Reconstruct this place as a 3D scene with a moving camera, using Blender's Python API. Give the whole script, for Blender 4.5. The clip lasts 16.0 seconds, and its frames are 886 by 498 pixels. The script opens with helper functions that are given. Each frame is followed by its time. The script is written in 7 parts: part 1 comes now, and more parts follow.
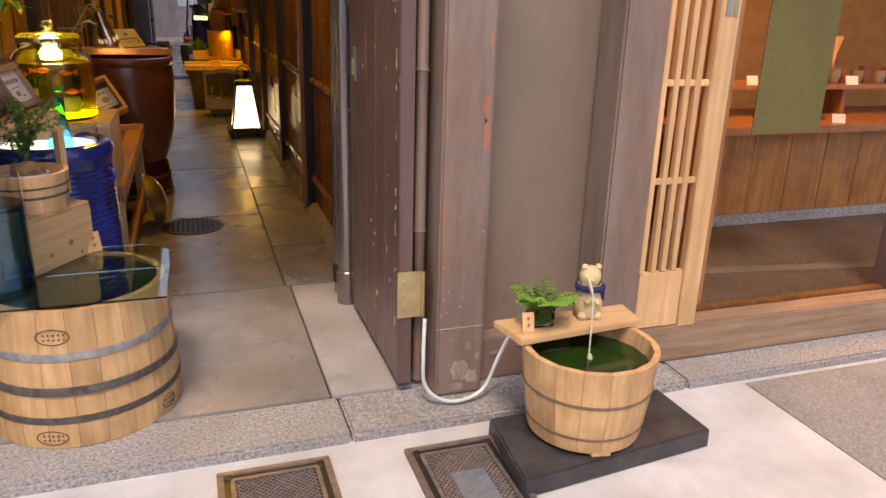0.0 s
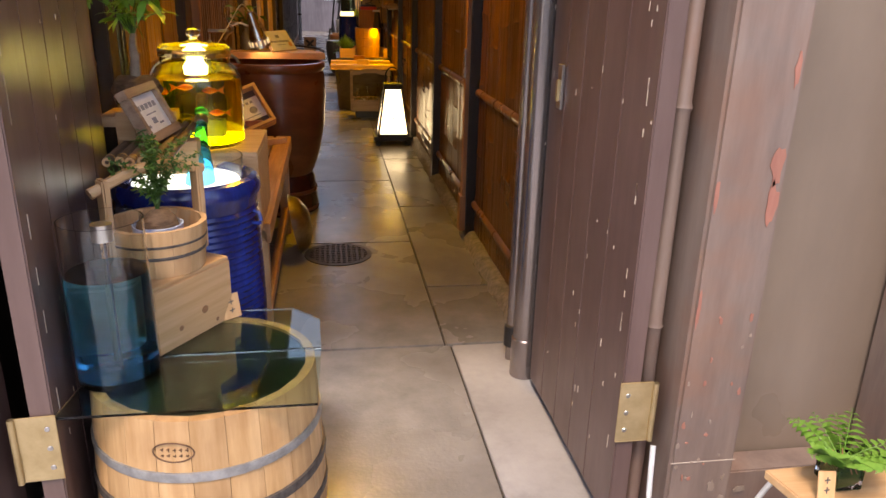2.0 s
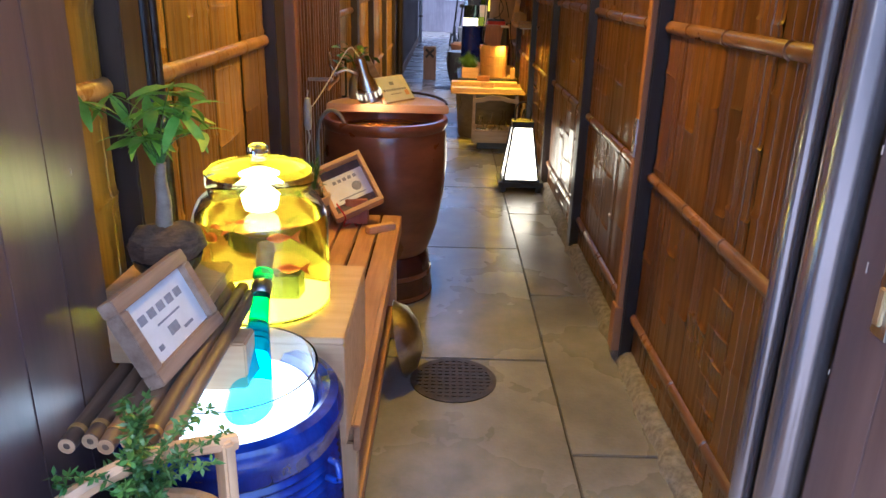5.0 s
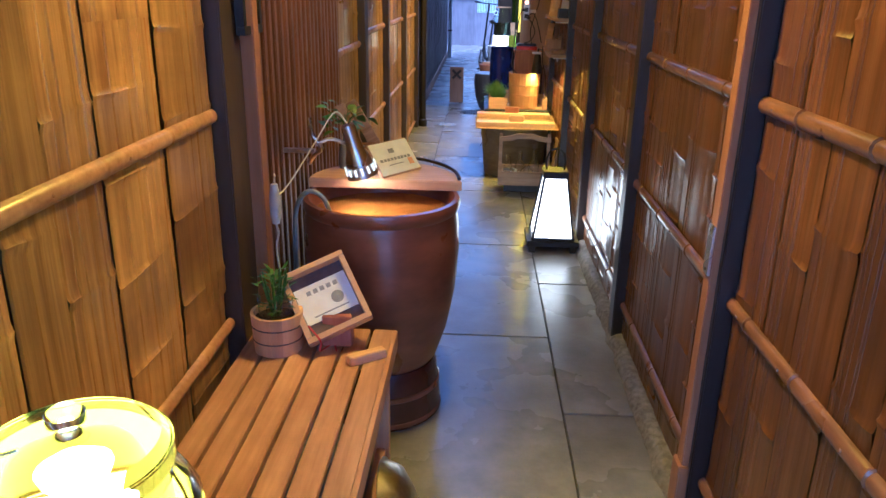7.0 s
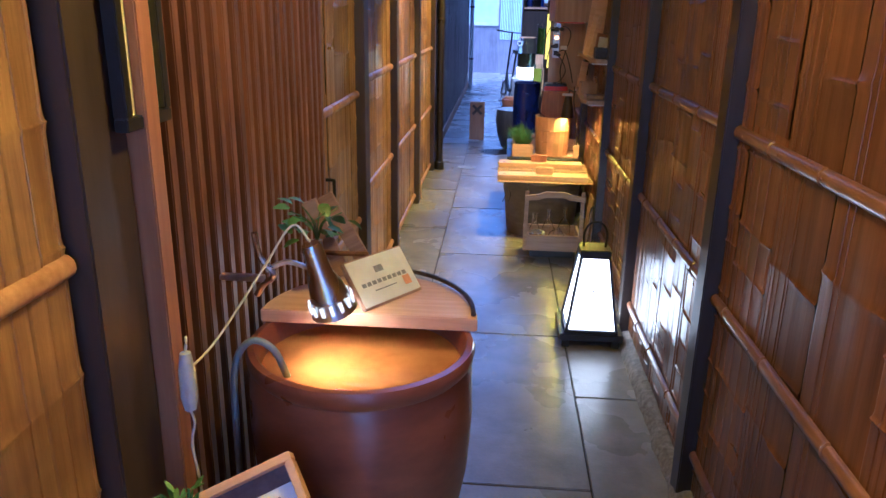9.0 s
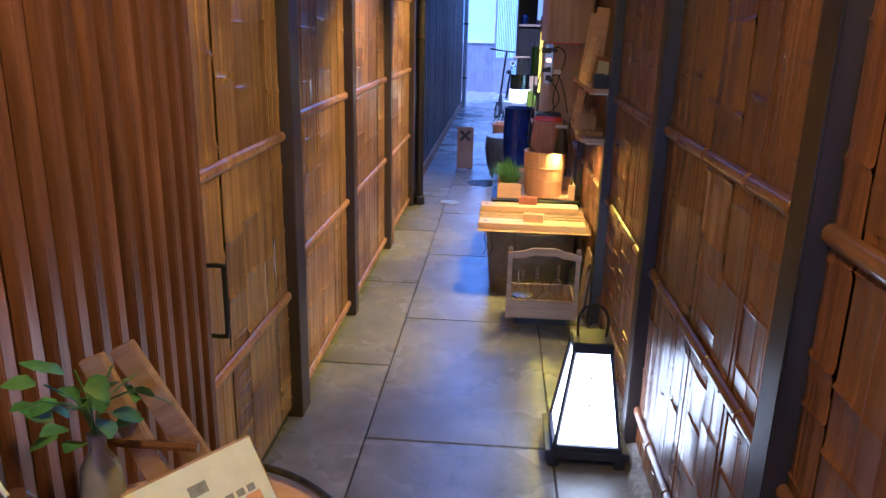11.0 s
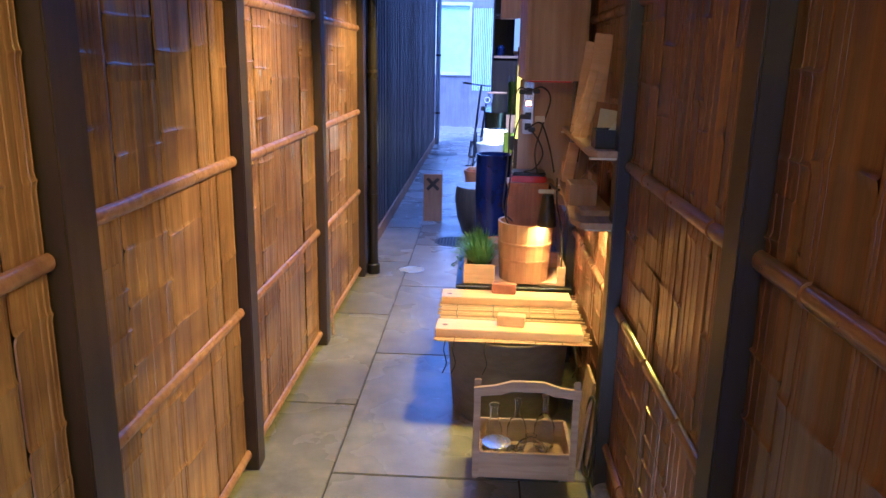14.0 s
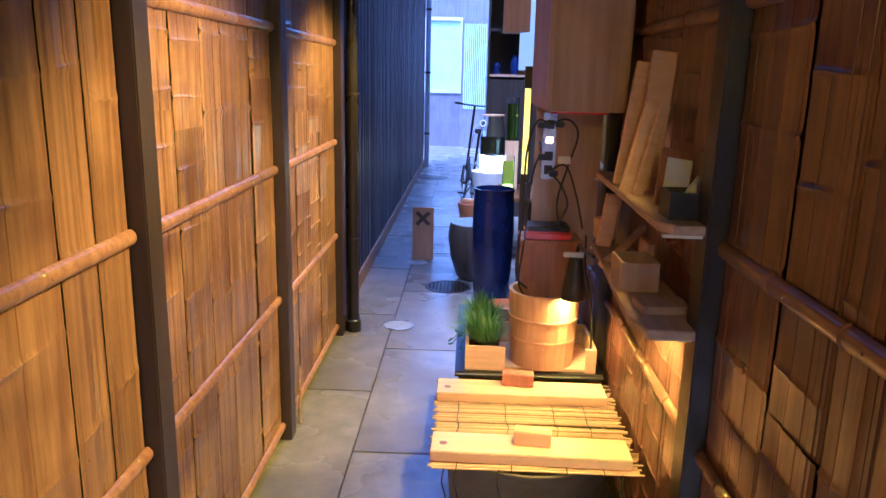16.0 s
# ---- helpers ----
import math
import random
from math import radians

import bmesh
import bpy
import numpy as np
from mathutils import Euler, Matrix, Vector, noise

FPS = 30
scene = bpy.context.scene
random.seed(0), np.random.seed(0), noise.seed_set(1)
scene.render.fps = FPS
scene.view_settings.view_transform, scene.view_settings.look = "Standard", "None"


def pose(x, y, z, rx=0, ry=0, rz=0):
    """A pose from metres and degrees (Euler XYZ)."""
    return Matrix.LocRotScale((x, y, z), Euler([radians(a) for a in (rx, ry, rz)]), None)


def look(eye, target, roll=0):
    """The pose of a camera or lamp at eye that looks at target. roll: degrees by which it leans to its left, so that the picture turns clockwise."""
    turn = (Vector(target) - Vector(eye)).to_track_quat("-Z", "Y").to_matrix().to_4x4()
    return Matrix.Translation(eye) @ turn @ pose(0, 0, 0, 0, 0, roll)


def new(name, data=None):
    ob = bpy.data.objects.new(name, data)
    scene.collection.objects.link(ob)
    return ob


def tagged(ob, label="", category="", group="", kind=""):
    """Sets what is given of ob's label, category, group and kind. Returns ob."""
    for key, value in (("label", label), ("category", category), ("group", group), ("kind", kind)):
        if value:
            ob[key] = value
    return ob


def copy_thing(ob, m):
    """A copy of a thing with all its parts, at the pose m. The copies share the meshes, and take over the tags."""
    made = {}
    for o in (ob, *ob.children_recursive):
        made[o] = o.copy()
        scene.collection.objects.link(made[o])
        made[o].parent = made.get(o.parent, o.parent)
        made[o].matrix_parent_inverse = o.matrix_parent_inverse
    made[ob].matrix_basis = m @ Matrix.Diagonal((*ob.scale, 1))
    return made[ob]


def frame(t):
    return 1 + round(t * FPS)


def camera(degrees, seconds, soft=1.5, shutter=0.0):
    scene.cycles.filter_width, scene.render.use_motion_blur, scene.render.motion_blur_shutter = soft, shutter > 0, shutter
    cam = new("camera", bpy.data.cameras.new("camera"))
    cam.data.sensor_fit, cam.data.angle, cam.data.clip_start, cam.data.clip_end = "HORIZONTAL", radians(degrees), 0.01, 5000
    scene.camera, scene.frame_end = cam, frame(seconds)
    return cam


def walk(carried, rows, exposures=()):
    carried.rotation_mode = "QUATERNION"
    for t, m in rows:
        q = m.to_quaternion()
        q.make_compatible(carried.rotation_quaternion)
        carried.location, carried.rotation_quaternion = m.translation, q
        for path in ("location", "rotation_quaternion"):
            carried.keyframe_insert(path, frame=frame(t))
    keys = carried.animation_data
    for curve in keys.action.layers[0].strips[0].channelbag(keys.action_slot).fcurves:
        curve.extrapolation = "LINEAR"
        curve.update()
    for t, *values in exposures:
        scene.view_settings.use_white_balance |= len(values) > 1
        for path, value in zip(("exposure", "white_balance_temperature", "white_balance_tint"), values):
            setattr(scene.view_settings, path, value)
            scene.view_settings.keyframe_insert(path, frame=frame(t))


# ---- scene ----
cam = camera(62.2, 16.0)
PATH = [
    (0, (0.041, 0.122, 1.217), (0.662, 1.914, 0.581), 1.7),
    (0.5, (0.038, 0.266, 1.221), (0.561, 2.085, 0.573), 1.5),
    (1, (0.004, 0.462, 1.223), (0.437, 2.302, 0.569), 1.4),
    (1.5, (-0.036, 0.615, 1.231), (0.323, 2.469, 0.573), 1.4),
    (2, (-0.025, 0.799, 1.241), (0.271, 2.663, 0.58), 1.5),
    (2.5, (0.018, 0.963, 1.246), (0.24, 2.837, 0.583), 1.5),
    (3, (0.02, 1.073, 1.237), (0.17, 2.953, 0.572), 1.6),
    (3.5, (0.012, 1.22, 1.231), (0.096, 3.102, 0.56), 1.6),
    (4, (-0.011, 1.434, 1.259), (0.026, 3.315, 0.582), 1.5),
    (4.5, (-0.054, 1.649, 1.345), (-0.041, 3.529, 0.661), 1.4),
    (5, (-0.059, 1.79, 1.434), (-0.054, 3.669, 0.748), 1.5),
    (5.2, (-0.05, 1.864, 1.457), (-0.04, 3.743, 0.771), 1.4),
    (7.3, (0.01, 2.719, 1.572), (-0.08, 4.604, 0.91), 1.1),
    (7.5, (0.008, 2.813, 1.583), (-0.079, 4.701, 0.928), 1.3),
    (8, (0.057, 3.008, 1.619), (-0.051, 4.899, 0.976), 1.1),
    (8.5, (0.047, 3.199, 1.618), (-0.079, 5.092, 0.987), 1.1),
    (9, (-0.004, 3.467, 1.637), (-0.144, 5.364, 1.019), 1.0),
    (9.5, (-0.015, 3.685, 1.64), (-0.161, 5.586, 1.037), 1.0),
    (10, (0.031, 3.945, 1.639), (-0.116, 5.851, 1.051), 0.9),
    (10.2, (0.052, 4.034, 1.652), (-0.105, 5.938, 1.061), 1.3),
    (12.5, (0.16, 5.111, 1.627), (0.05, 7.037, 1.1), 1.0),
    (13, (0.162, 5.326, 1.631), (0.056, 7.255, 1.115), 1.1),
    (13.5, (0.144, 5.524, 1.643), (0.044, 7.455, 1.133), 1.1),
    (14, (0.183, 5.727, 1.662), (0.088, 7.66, 1.16), 1.1),
    (14.5, (0.179, 5.929, 1.669), (0.089, 7.866, 1.179), 1.1),
    (15, (0.12, 6.161, 1.685), (0.037, 8.101, 1.204), 1.1),
    (15.5, (0.1, 6.366, 1.673), (0.026, 8.309, 1.203), 1.2),
    (16, (0.103, 6.634, 1.69), (0.039, 8.579, 1.228), 1.3),
]
EXPOSURES = [(0.0, 1.05, 8000, 23), (2.5, 1.6, 7300, 21), (5.0, 2.25, 5000, 18), (7.5, 2.4, 3950, 21), (10.0, 2.42, 3850, 27), (13.0, 2.5, 3750, 30), (16.0, 2.62, 3950, 30)]
walk(cam, [(t, look(eye, target, roll)) for t, eye, target, roll in PATH], EXPOSURES)

# ---- daylight ----
world = bpy.data.worlds.new("sky")
scene.world = world
world.use_nodes = True
sky = world.node_tree.nodes.new("ShaderNodeTexSky")
sky.sky_type, sky.sun_disc = "NISHITA", False
sky.sun_elevation, sky.sun_rotation = radians(61), radians(202)
back = world.node_tree.nodes["Background"]
world.node_tree.links.new(sky.outputs[0], back.inputs[0])
back.inputs[1].default_value = 0.15
sun_data = bpy.data.lights.new("sun", "SUN")
sun_data.energy, sun_data.angle, sun_data.color = 1.2, radians(14), (1.0, 0.95, 0.88)
sun = new("sun", sun_data)
sun.matrix_world = look((0, 0, 10), (2.0, 5.0, 0.0))


def lamp(name, kind, place, watts, color, radius=0.03, target=None, cone=60):
    data = bpy.data.lights.new(name, kind)
    data.energy, data.color = watts, color
    data.shadow_soft_size = radius
    if kind == "SPOT":
        data.spot_size, data.spot_blend = radians(cone), 0.6
    ob = new(name, data)
    ob.matrix_world = look(place, target) if target else Matrix.Translation(place)
    return ob


WARM = (1.0, 0.54, 0.008)
# ---- mesh tools ----
def box(x0, x1, y0, y1, z0, z1, bevel=0.0, bm=None):
    own = bmesh.new()
    bmesh.ops.create_cube(own, size=1.0)
    for v in own.verts:
        v.co = Vector(((x0 + x1) / 2 + v.co.x * (x1 - x0), (y0 + y1) / 2 + v.co.y * (y1 - y0), (z0 + z1) / 2 + v.co.z * (z1 - z0)))
    if bevel:
        bmesh.ops.bevel(own, geom=own.edges[:], offset=bevel, segments=2, affect="EDGES")
    return add(bm, own)


def add(bm, own, m=None):
    """Moves own by m and joins it to bm."""
    if m is not None:
        own.transform(m)
    if bm is None:
        return own
    data = bpy.data.meshes.new("joined")
    own.to_mesh(data)
    own.free()
    bm.from_mesh(data)
    bpy.data.meshes.remove(data)
    return bm


def lathe(profile, seg=32, bm=None, m=None, squash=1.0):
    """A turned body from (radius, height) pairs."""
    own = bmesh.new()
    rings = []
    for r, z in profile:
        if r < 1e-5:
            rings.append([own.verts.new((0, 0, z))])
        else:
            rings.append([own.verts.new((r * math.cos(2 * math.pi * k / seg), squash * r * math.sin(2 * math.pi * k / seg), z)) for k in range(seg)])
    for a, b in zip(rings, rings[1:]):
        for k in range(seg):
            n = (k + 1) % seg
            if len(a) == 1 and len(b) == 1:
                continue
            if len(a) == 1:
                own.faces.new((a[0], b[n], b[k]))
            elif len(b) == 1:
                own.faces.new((a[k], a[n], b[0]))
            else:
                own.faces.new((a[k], a[n], b[n], b[k]))
    bmesh.ops.recalc_face_normals(own, faces=own.faces[:])
    return add(bm, own, m)


def tube(points, r, seg=8, bm=None, taper=1.0):
    """A round bar along a line of points."""
    own = bmesh.new()
    pts = [Vector(p) for p in points]
    rings = []
    up = Vector((0.13, 0.31, 0.94))
    for k, p in enumerate(pts):
        d = (pts[min(k + 1, len(pts) - 1)] - pts[max(k - 1, 0)]).normalized()
        a = d.cross(up)
        if a.length < 0.1:
            a = d.cross(Vector((1, 0, 0)))
        a.normalize()
        b = d.cross(a)
        q = r * (1 + (taper - 1) * k / max(1, len(pts) - 1))
        rings.append([own.verts.new(p + q * (a * math.cos(2 * math.pi * j / seg) + b * math.sin(2 * math.pi * j / seg))) for j in range(seg)])
    for u, v in zip(rings, rings[1:]):
        for j in range(seg):
            n = (j + 1) % seg
            own.faces.new((u[j], u[n], v[n], v[j]))
    own.faces.new(rings[0][::-1])
    own.faces.new(rings[-1])
    bmesh.ops.recalc_face_normals(own, faces=own.faces[:])
    return add(bm, own)


def arc(points, n=6):
    """A smooth line through a few points."""
    p = [Vector(q) for q in points]
    p = [p[0] * 2 - p[1]] + p + [p[-1] * 2 - p[-2]]
    out = []
    for k in range(1, len(p) - 2):
        for j in range(n):
            t = j / n
            a, b, c, d = p[k - 1:k + 3]
            out.append(0.5 * (2 * b + (c - a) * t + (2 * a - 5 * b + 4 * c - d) * t * t + (3 * b - a - 3 * c + d) * t ** 3))
    return out + [p[-2]]


def slab_shape(outline, z0, z1, bevel=0.0):
    """A flat plate with the given outline."""
    bm = bmesh.new()
    low = [bm.verts.new((x, y, z0)) for x, y in outline]
    high = [bm.verts.new((x, y, z1)) for x, y in outline]
    bm.faces.new(low[::-1])
    bm.faces.new(high)
    for k in range(len(low)):
        n = (k + 1) % len(low)
        bm.faces.new((low[k], low[n], high[n], high[k]))
    bmesh.ops.recalc_face_normals(bm, faces=bm.faces[:])
    if bevel:
        bmesh.ops.bevel(bm, geom=bm.edges[:], offset=bevel, segments=2, affect="EDGES")
    return bm


def rough(bm, size, amount):
    """Uneven edges."""
    for v in bm.verts:
        v.co += amount * noise.noise_vector(v.co * size)
    return bm


def mesh(name, bm, material, smooth=True):
    data = bpy.data.meshes.new(name)
    bm.to_mesh(data)
    bm.free()
    data.materials.append(material)
    if smooth:
        data.polygons.foreach_set("use_smooth", [True] * len(data.polygons))
        data.set_sharp_from_angle(angle=radians(38))
    return data


def part(name, bm, material, parent, label="", m=None):
    ob = new(name, mesh(name, bm, material))
    ob.parent = parent
    if m is not None:
        ob.matrix_basis = m
    if label:
        ob["label"] = label
    return ob


def again(ob, m):
    """A part like ob on the same mesh."""
    twin = new(ob.name.split(".")[0], ob.data)
    twin.parent = ob.parent
    twin.matrix_basis = m
    return twin


def thing(name, label, category, m=None, group="", kind=""):
    ob = new(name)
    ob.empty_display_size = 0.1
    if m is not None:
        ob.matrix_basis = m
    return tagged(ob, label, category, group, kind)


def solid(name, bm, material, label, category="", m=None, group="", kind=""):
    ob = new(name, mesh(name, bm, material))
    if m is not None:
        ob.matrix_basis = m
    return tagged(ob, label, category, group, kind)


# ---- materials ----
def surf(name, dark, light, rough=0.6, grain=(30, 30, 30), metal=0.0, bump=0.3, depth=0.002, stain=None, stain_size=3.0, stain_amount=0.35,
         vary=0.12, coat=0.0, rough_vary=0.15, detail=6, fine=None):
    """A surface of two mixed tones with grain, large stains and relief."""
    m = bpy.data.materials.new(name)
    m.use_nodes = True
    t = m.node_tree
    n, link = t.nodes, t.links.new
    b = n["Principled BSDF"]
    co, info = n.new("ShaderNodeTexCoord"), n.new("ShaderNodeObjectInfo")
    move = n.new("ShaderNodeVectorMath")
    move.operation = "MULTIPLY_ADD"
    link(info.outputs["Random"], move.inputs[0])
    move.inputs[1].default_value = (7.0, 11.0, 5.0)
    link(co.outputs["Object"], move.inputs[2])
    size = n.new("ShaderNodeMapping")
    size.inputs["Scale"].default_value = grain
    link(move.outputs[0], size.inputs["Vector"])
    g = n.new("ShaderNodeTexNoise")
    g.inputs["Scale"].default_value, g.inputs["Detail"].default_value, g.inputs["Roughness"].default_value = 1.0, detail, 0.62
    link(size.outputs[0], g.inputs["Vector"])
    ramp = n.new("ShaderNodeValToRGB")
    ramp.color_ramp.elements[0].position, ramp.color_ramp.elements[1].position = 0.32, 0.68
    ramp.color_ramp.elements[0].color, ramp.color_ramp.elements[1].color = (*dark, 1), (*light, 1)
    link(g.outputs[0], ramp.inputs[0])
    s = n.new("ShaderNodeTexNoise")
    s.inputs["Scale"].default_value, s.inputs["Detail"].default_value = stain_size, 5
    link(move.outputs[0], s.inputs["Vector"])
    cut = n.new("ShaderNodeValToRGB")
    cut.color_ramp.elements[0].position, cut.color_ramp.elements[1].position = 0.45, 0.7
    link(s.outputs[0], cut.inputs[0])
    mix = n.new("ShaderNodeMix")
    mix.data_type = "RGBA"
    weight = n.new("ShaderNodeMath")
    weight.operation = "MULTIPLY"
    weight.inputs[1].default_value = stain_amount
    link(cut.outputs[0], weight.inputs[0])
    link(weight.outputs[0], mix.inputs["Factor"])
    link(ramp.outputs[0], mix.inputs["A"])
    mix.inputs["B"].default_value = (*(stain or [c * 0.55 for c in dark]), 1)
    tone = n.new("ShaderNodeHueSaturation")
    value = n.new("ShaderNodeMapRange")
    value.inputs["To Min"].default_value, value.inputs["To Max"].default_value = 1 - vary, 1 + vary
    link(info.outputs["Random"], value.inputs["Value"])
    link(value.outputs[0], tone.inputs["Value"])
    link(mix.outputs["Result"], tone.inputs["Color"])
    link(tone.outputs[0], b.inputs["Base Color"])
    shine = n.new("ShaderNodeMapRange")
    shine.inputs["To Min"].default_value, shine.inputs["To Max"].default_value = max(0.03, rough - rough_vary), min(1, rough + rough_vary)
    link(s.outputs[0], shine.inputs["Value"])
    link(shine.outputs[0], b.inputs["Roughness"])
    relief = n.new("ShaderNodeBump")
    relief.inputs["Strength"].default_value, relief.inputs["Distance"].default_value = bump, depth
    if fine:
        f = n.new("ShaderNodeTexNoise")
        f.inputs["Scale"].default_value, f.inputs["Detail"].default_value = fine, 3
        link(move.outputs[0], f.inputs["Vector"])
        both = n.new("ShaderNodeMath")
        link(g.outputs[0], both.inputs[0])
        link(f.outputs[0], both.inputs[1])
        link(both.outputs[0], relief.inputs["Height"])
    else:
        link(g.outputs[0], relief.inputs["Height"])
    link(relief.outputs[0], b.inputs["Normal"])
    b.inputs["Metallic"].default_value = metal
    b.inputs["Coat Weight"].default_value = coat
    b.inputs["Coat Roughness"].default_value = 0.15
    return m


def glow(name, color, strength):
    m = bpy.data.materials.new(name)
    m.use_nodes = True
    b = m.node_tree.nodes["Principled BSDF"]
    b.inputs["Base Color"].default_value = (*[min(0.8, c) for c in color], 1)
    b.inputs["Emission Color"].default_value = (*color, 1)
    b.inputs["Emission Strength"].default_value = strength
    return m


def clear(name, color=(1, 1, 1), rough=0.0, ior=1.45):
    m = bpy.data.materials.new(name)
    m.use_nodes = True
    b = m.node_tree.nodes["Principled BSDF"]
    b.inputs["Base Color"].default_value = (*color, 1)
    b.inputs["Roughness"].default_value = rough
    b.inputs["IOR"].default_value = ior
    b.inputs["Transmission Weight"].default_value = 1.0
    return m


DARK_PAINT = surf("dark_brown_paint", (0.115, 0.068, 0.058), (0.165, 0.104, 0.09), 0.36, (14, 14, 2.0), bump=0.25, stain=(0.12, 0.09, 0.07), stain_size=6, stain_amount=0.18, vary=0.06)
POST_BROWN = surf("dark_post_paint", (0.04, 0.026, 0.018), (0.07, 0.048, 0.034), 0.4, (16, 16, 2), bump=0.25, stain_amount=0.25)
BLACK_WOOD = surf("blackened_wood", (0.012, 0.009, 0.008), (0.035, 0.025, 0.02), 0.4, (18, 18, 1.5), bump=0.3, stain_amount=0.2)
BROWN_POST = surf("worn_brown_paint", (0.17, 0.12, 0.098), (0.27, 0.2, 0.16), 0.42, (16, 16, 2.5), bump=0.4, stain=(0.26, 0.13, 0.08), stain_size=7, stain_amount=0.55, vary=0.04)
PANEL_PAINT = surf("olive_brown_panel", (0.2, 0.15, 0.11), (0.27, 0.205, 0.15), 0.32, (3, 3, 0.8), bump=0.1, stain_amount=0.25, stain_size=1.6)
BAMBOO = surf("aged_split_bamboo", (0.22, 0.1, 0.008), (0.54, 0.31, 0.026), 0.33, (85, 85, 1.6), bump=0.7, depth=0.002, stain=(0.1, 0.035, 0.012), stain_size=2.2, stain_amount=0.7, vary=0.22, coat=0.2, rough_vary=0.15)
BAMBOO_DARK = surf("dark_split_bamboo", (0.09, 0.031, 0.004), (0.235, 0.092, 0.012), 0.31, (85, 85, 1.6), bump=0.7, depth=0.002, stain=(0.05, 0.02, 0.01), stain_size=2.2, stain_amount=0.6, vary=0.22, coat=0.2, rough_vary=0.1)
BAMBOO_RAIL = surf("bamboo_pole", (0.34, 0.16, 0.035), (0.54, 0.3, 0.08), 0.35, (6, 40, 40), bump=0.15, stain=(0.16, 0.07, 0.03), stain_size=5, stain_amount=0.5, vary=0.12, coat=0.3)
RED_WOOD = surf("red_brown_wood", (0.3, 0.125, 0.045), (0.44, 0.2, 0.08), 0.45, (25, 25, 1.5), bump=0.2, stain_amount=0.25)
SLAT_WOOD = surf("stained_slat_wood", (0.11, 0.042, 0.012), (0.26, 0.11, 0.034), 0.36, (40, 40, 2), bump=0.35, stain_amount=0.4, vary=0.25)
PALE_WOOD = surf("pale_planed_wood", (0.58, 0.33, 0.14), (0.72, 0.46, 0.24), 0.5, (3, 45, 45), bump=0.2, stain=(0.36, 0.18, 0.08), stain_amount=0.4, stain_size=4)
PALE_WOOD_V = surf("pale_upright_wood", (0.6, 0.34, 0.15), (0.76, 0.49, 0.25), 0.5, (40, 40, 2.5), bump=0.2, stain=(0.36, 0.18, 0.08), stain_amount=0.4, stain_size=4)
PALE_WOOD_Y = surf("pale_plank_wood", (0.34, 0.16, 0.07), (0.56, 0.31, 0.15), 0.45, (40, 2.5, 40), bump=0.25, stain=(0.26, 0.11, 0.045), stain_amount=0.5, stain_size=4, vary=0.2)
TUB_WOOD = surf("cask_stave_wood", (0.5, 0.28, 0.11), (0.68, 0.43, 0.21), 0.55, (38, 38, 3), bump=0.3, stain=(0.27, 0.13, 0.055), stain_amount=0.55, stain_size=5, vary=0.16)
OLD_WOOD = surf("weathered_wood", (0.24, 0.14, 0.08), (0.42, 0.28, 0.18), 0.6, (3, 40, 40), bump=0.35, stain_amount=0.4)
CONCRETE = surf("trowelled_concrete", (0.19, 0.18, 0.165), (0.3, 0.285, 0.265), 0.28, (7, 7, 7), bump=0.25, depth=0.003, stain=(0.11, 0.095, 0.08), stain_size=1.8, stain_amount=0.55, vary=0.08, rough_vary=0.2, fine=90)
PALE_CONCRETE = surf("pale_concrete", (0.42, 0.41, 0.39), (0.58, 0.57, 0.55), 0.7, (5, 5, 5), bump=0.3, depth=0.003, stain=(0.3, 0.28, 0.25), stain_size=2, stain_amount=0.4, fine=120)
WORN_CONCRETE = surf("worn_pale_concrete", (0.27, 0.26, 0.25), (0.45, 0.44, 0.43), 0.6, (6, 6, 6), bump=0.3, depth=0.003, stain=(0.2, 0.185, 0.17), stain_size=3, stain_amount=0.5, fine=120)
MORTAR = surf("rough_mortar", (0.16, 0.14, 0.12), (0.34, 0.31, 0.27), 0.85, (40, 40, 40), bump=1.0, depth=0.01, stain_size=12)
GRANITE = surf("granite", (0.12, 0.115, 0.11), (0.46, 0.44, 0.42), 0.6, (110, 110, 110), bump=0.5, depth=0.002, stain=(0.2, 0.17, 0.13), stain_amount=0.4)
ASPHALT = surf("rough_paving", (0.16, 0.15, 0.135), (0.34, 0.32, 0.29), 0.8, (130, 130, 130), bump=0.8, depth=0.004)
GRANITE_DARK = surf("dark_speckled_granite", (0.05, 0.045, 0.04), (0.15, 0.135, 0.12), 0.6, (110, 110, 110), bump=0.5, depth=0.002)
PEBBLE = surf("pebble_floor", (0.012, 0.01, 0.009), (0.1, 0.082, 0.068), 0.55, (70, 70, 70), bump=0.9, depth=0.006)
JOINT = surf("dark_joint", (0.03, 0.025, 0.02), (0.06, 0.05, 0.04), 0.9, (30, 30, 30))
IRON = surf("cast_iron", (0.035, 0.03, 0.028), (0.09, 0.075, 0.065), 0.45, (40, 40, 40), metal=0.7, bump=0.3, stain=(0.13, 0.06, 0.03), stain_amount=0.35)
PIPE_BROWN = surf("brown_pipe", (0.27, 0.225, 0.21), (0.34, 0.29, 0.27), 0.22, (5, 5, 1), metal=0.75, bump=0.03, stain_amount=0.2, rough_vary=0.06)
PIPE_DARK = surf("black_brown_pipe", (0.018, 0.014, 0.013), (0.035, 0.028, 0.026), 0.3, (5, 5, 1), bump=0.03, stain_amount=0.2)
STEEL = surf("brushed_steel", (0.5, 0.49, 0.47), (0.68, 0.67, 0.65), 0.3, (60, 60, 6), metal=1.0, bump=0.05, stain_amount=0.15)
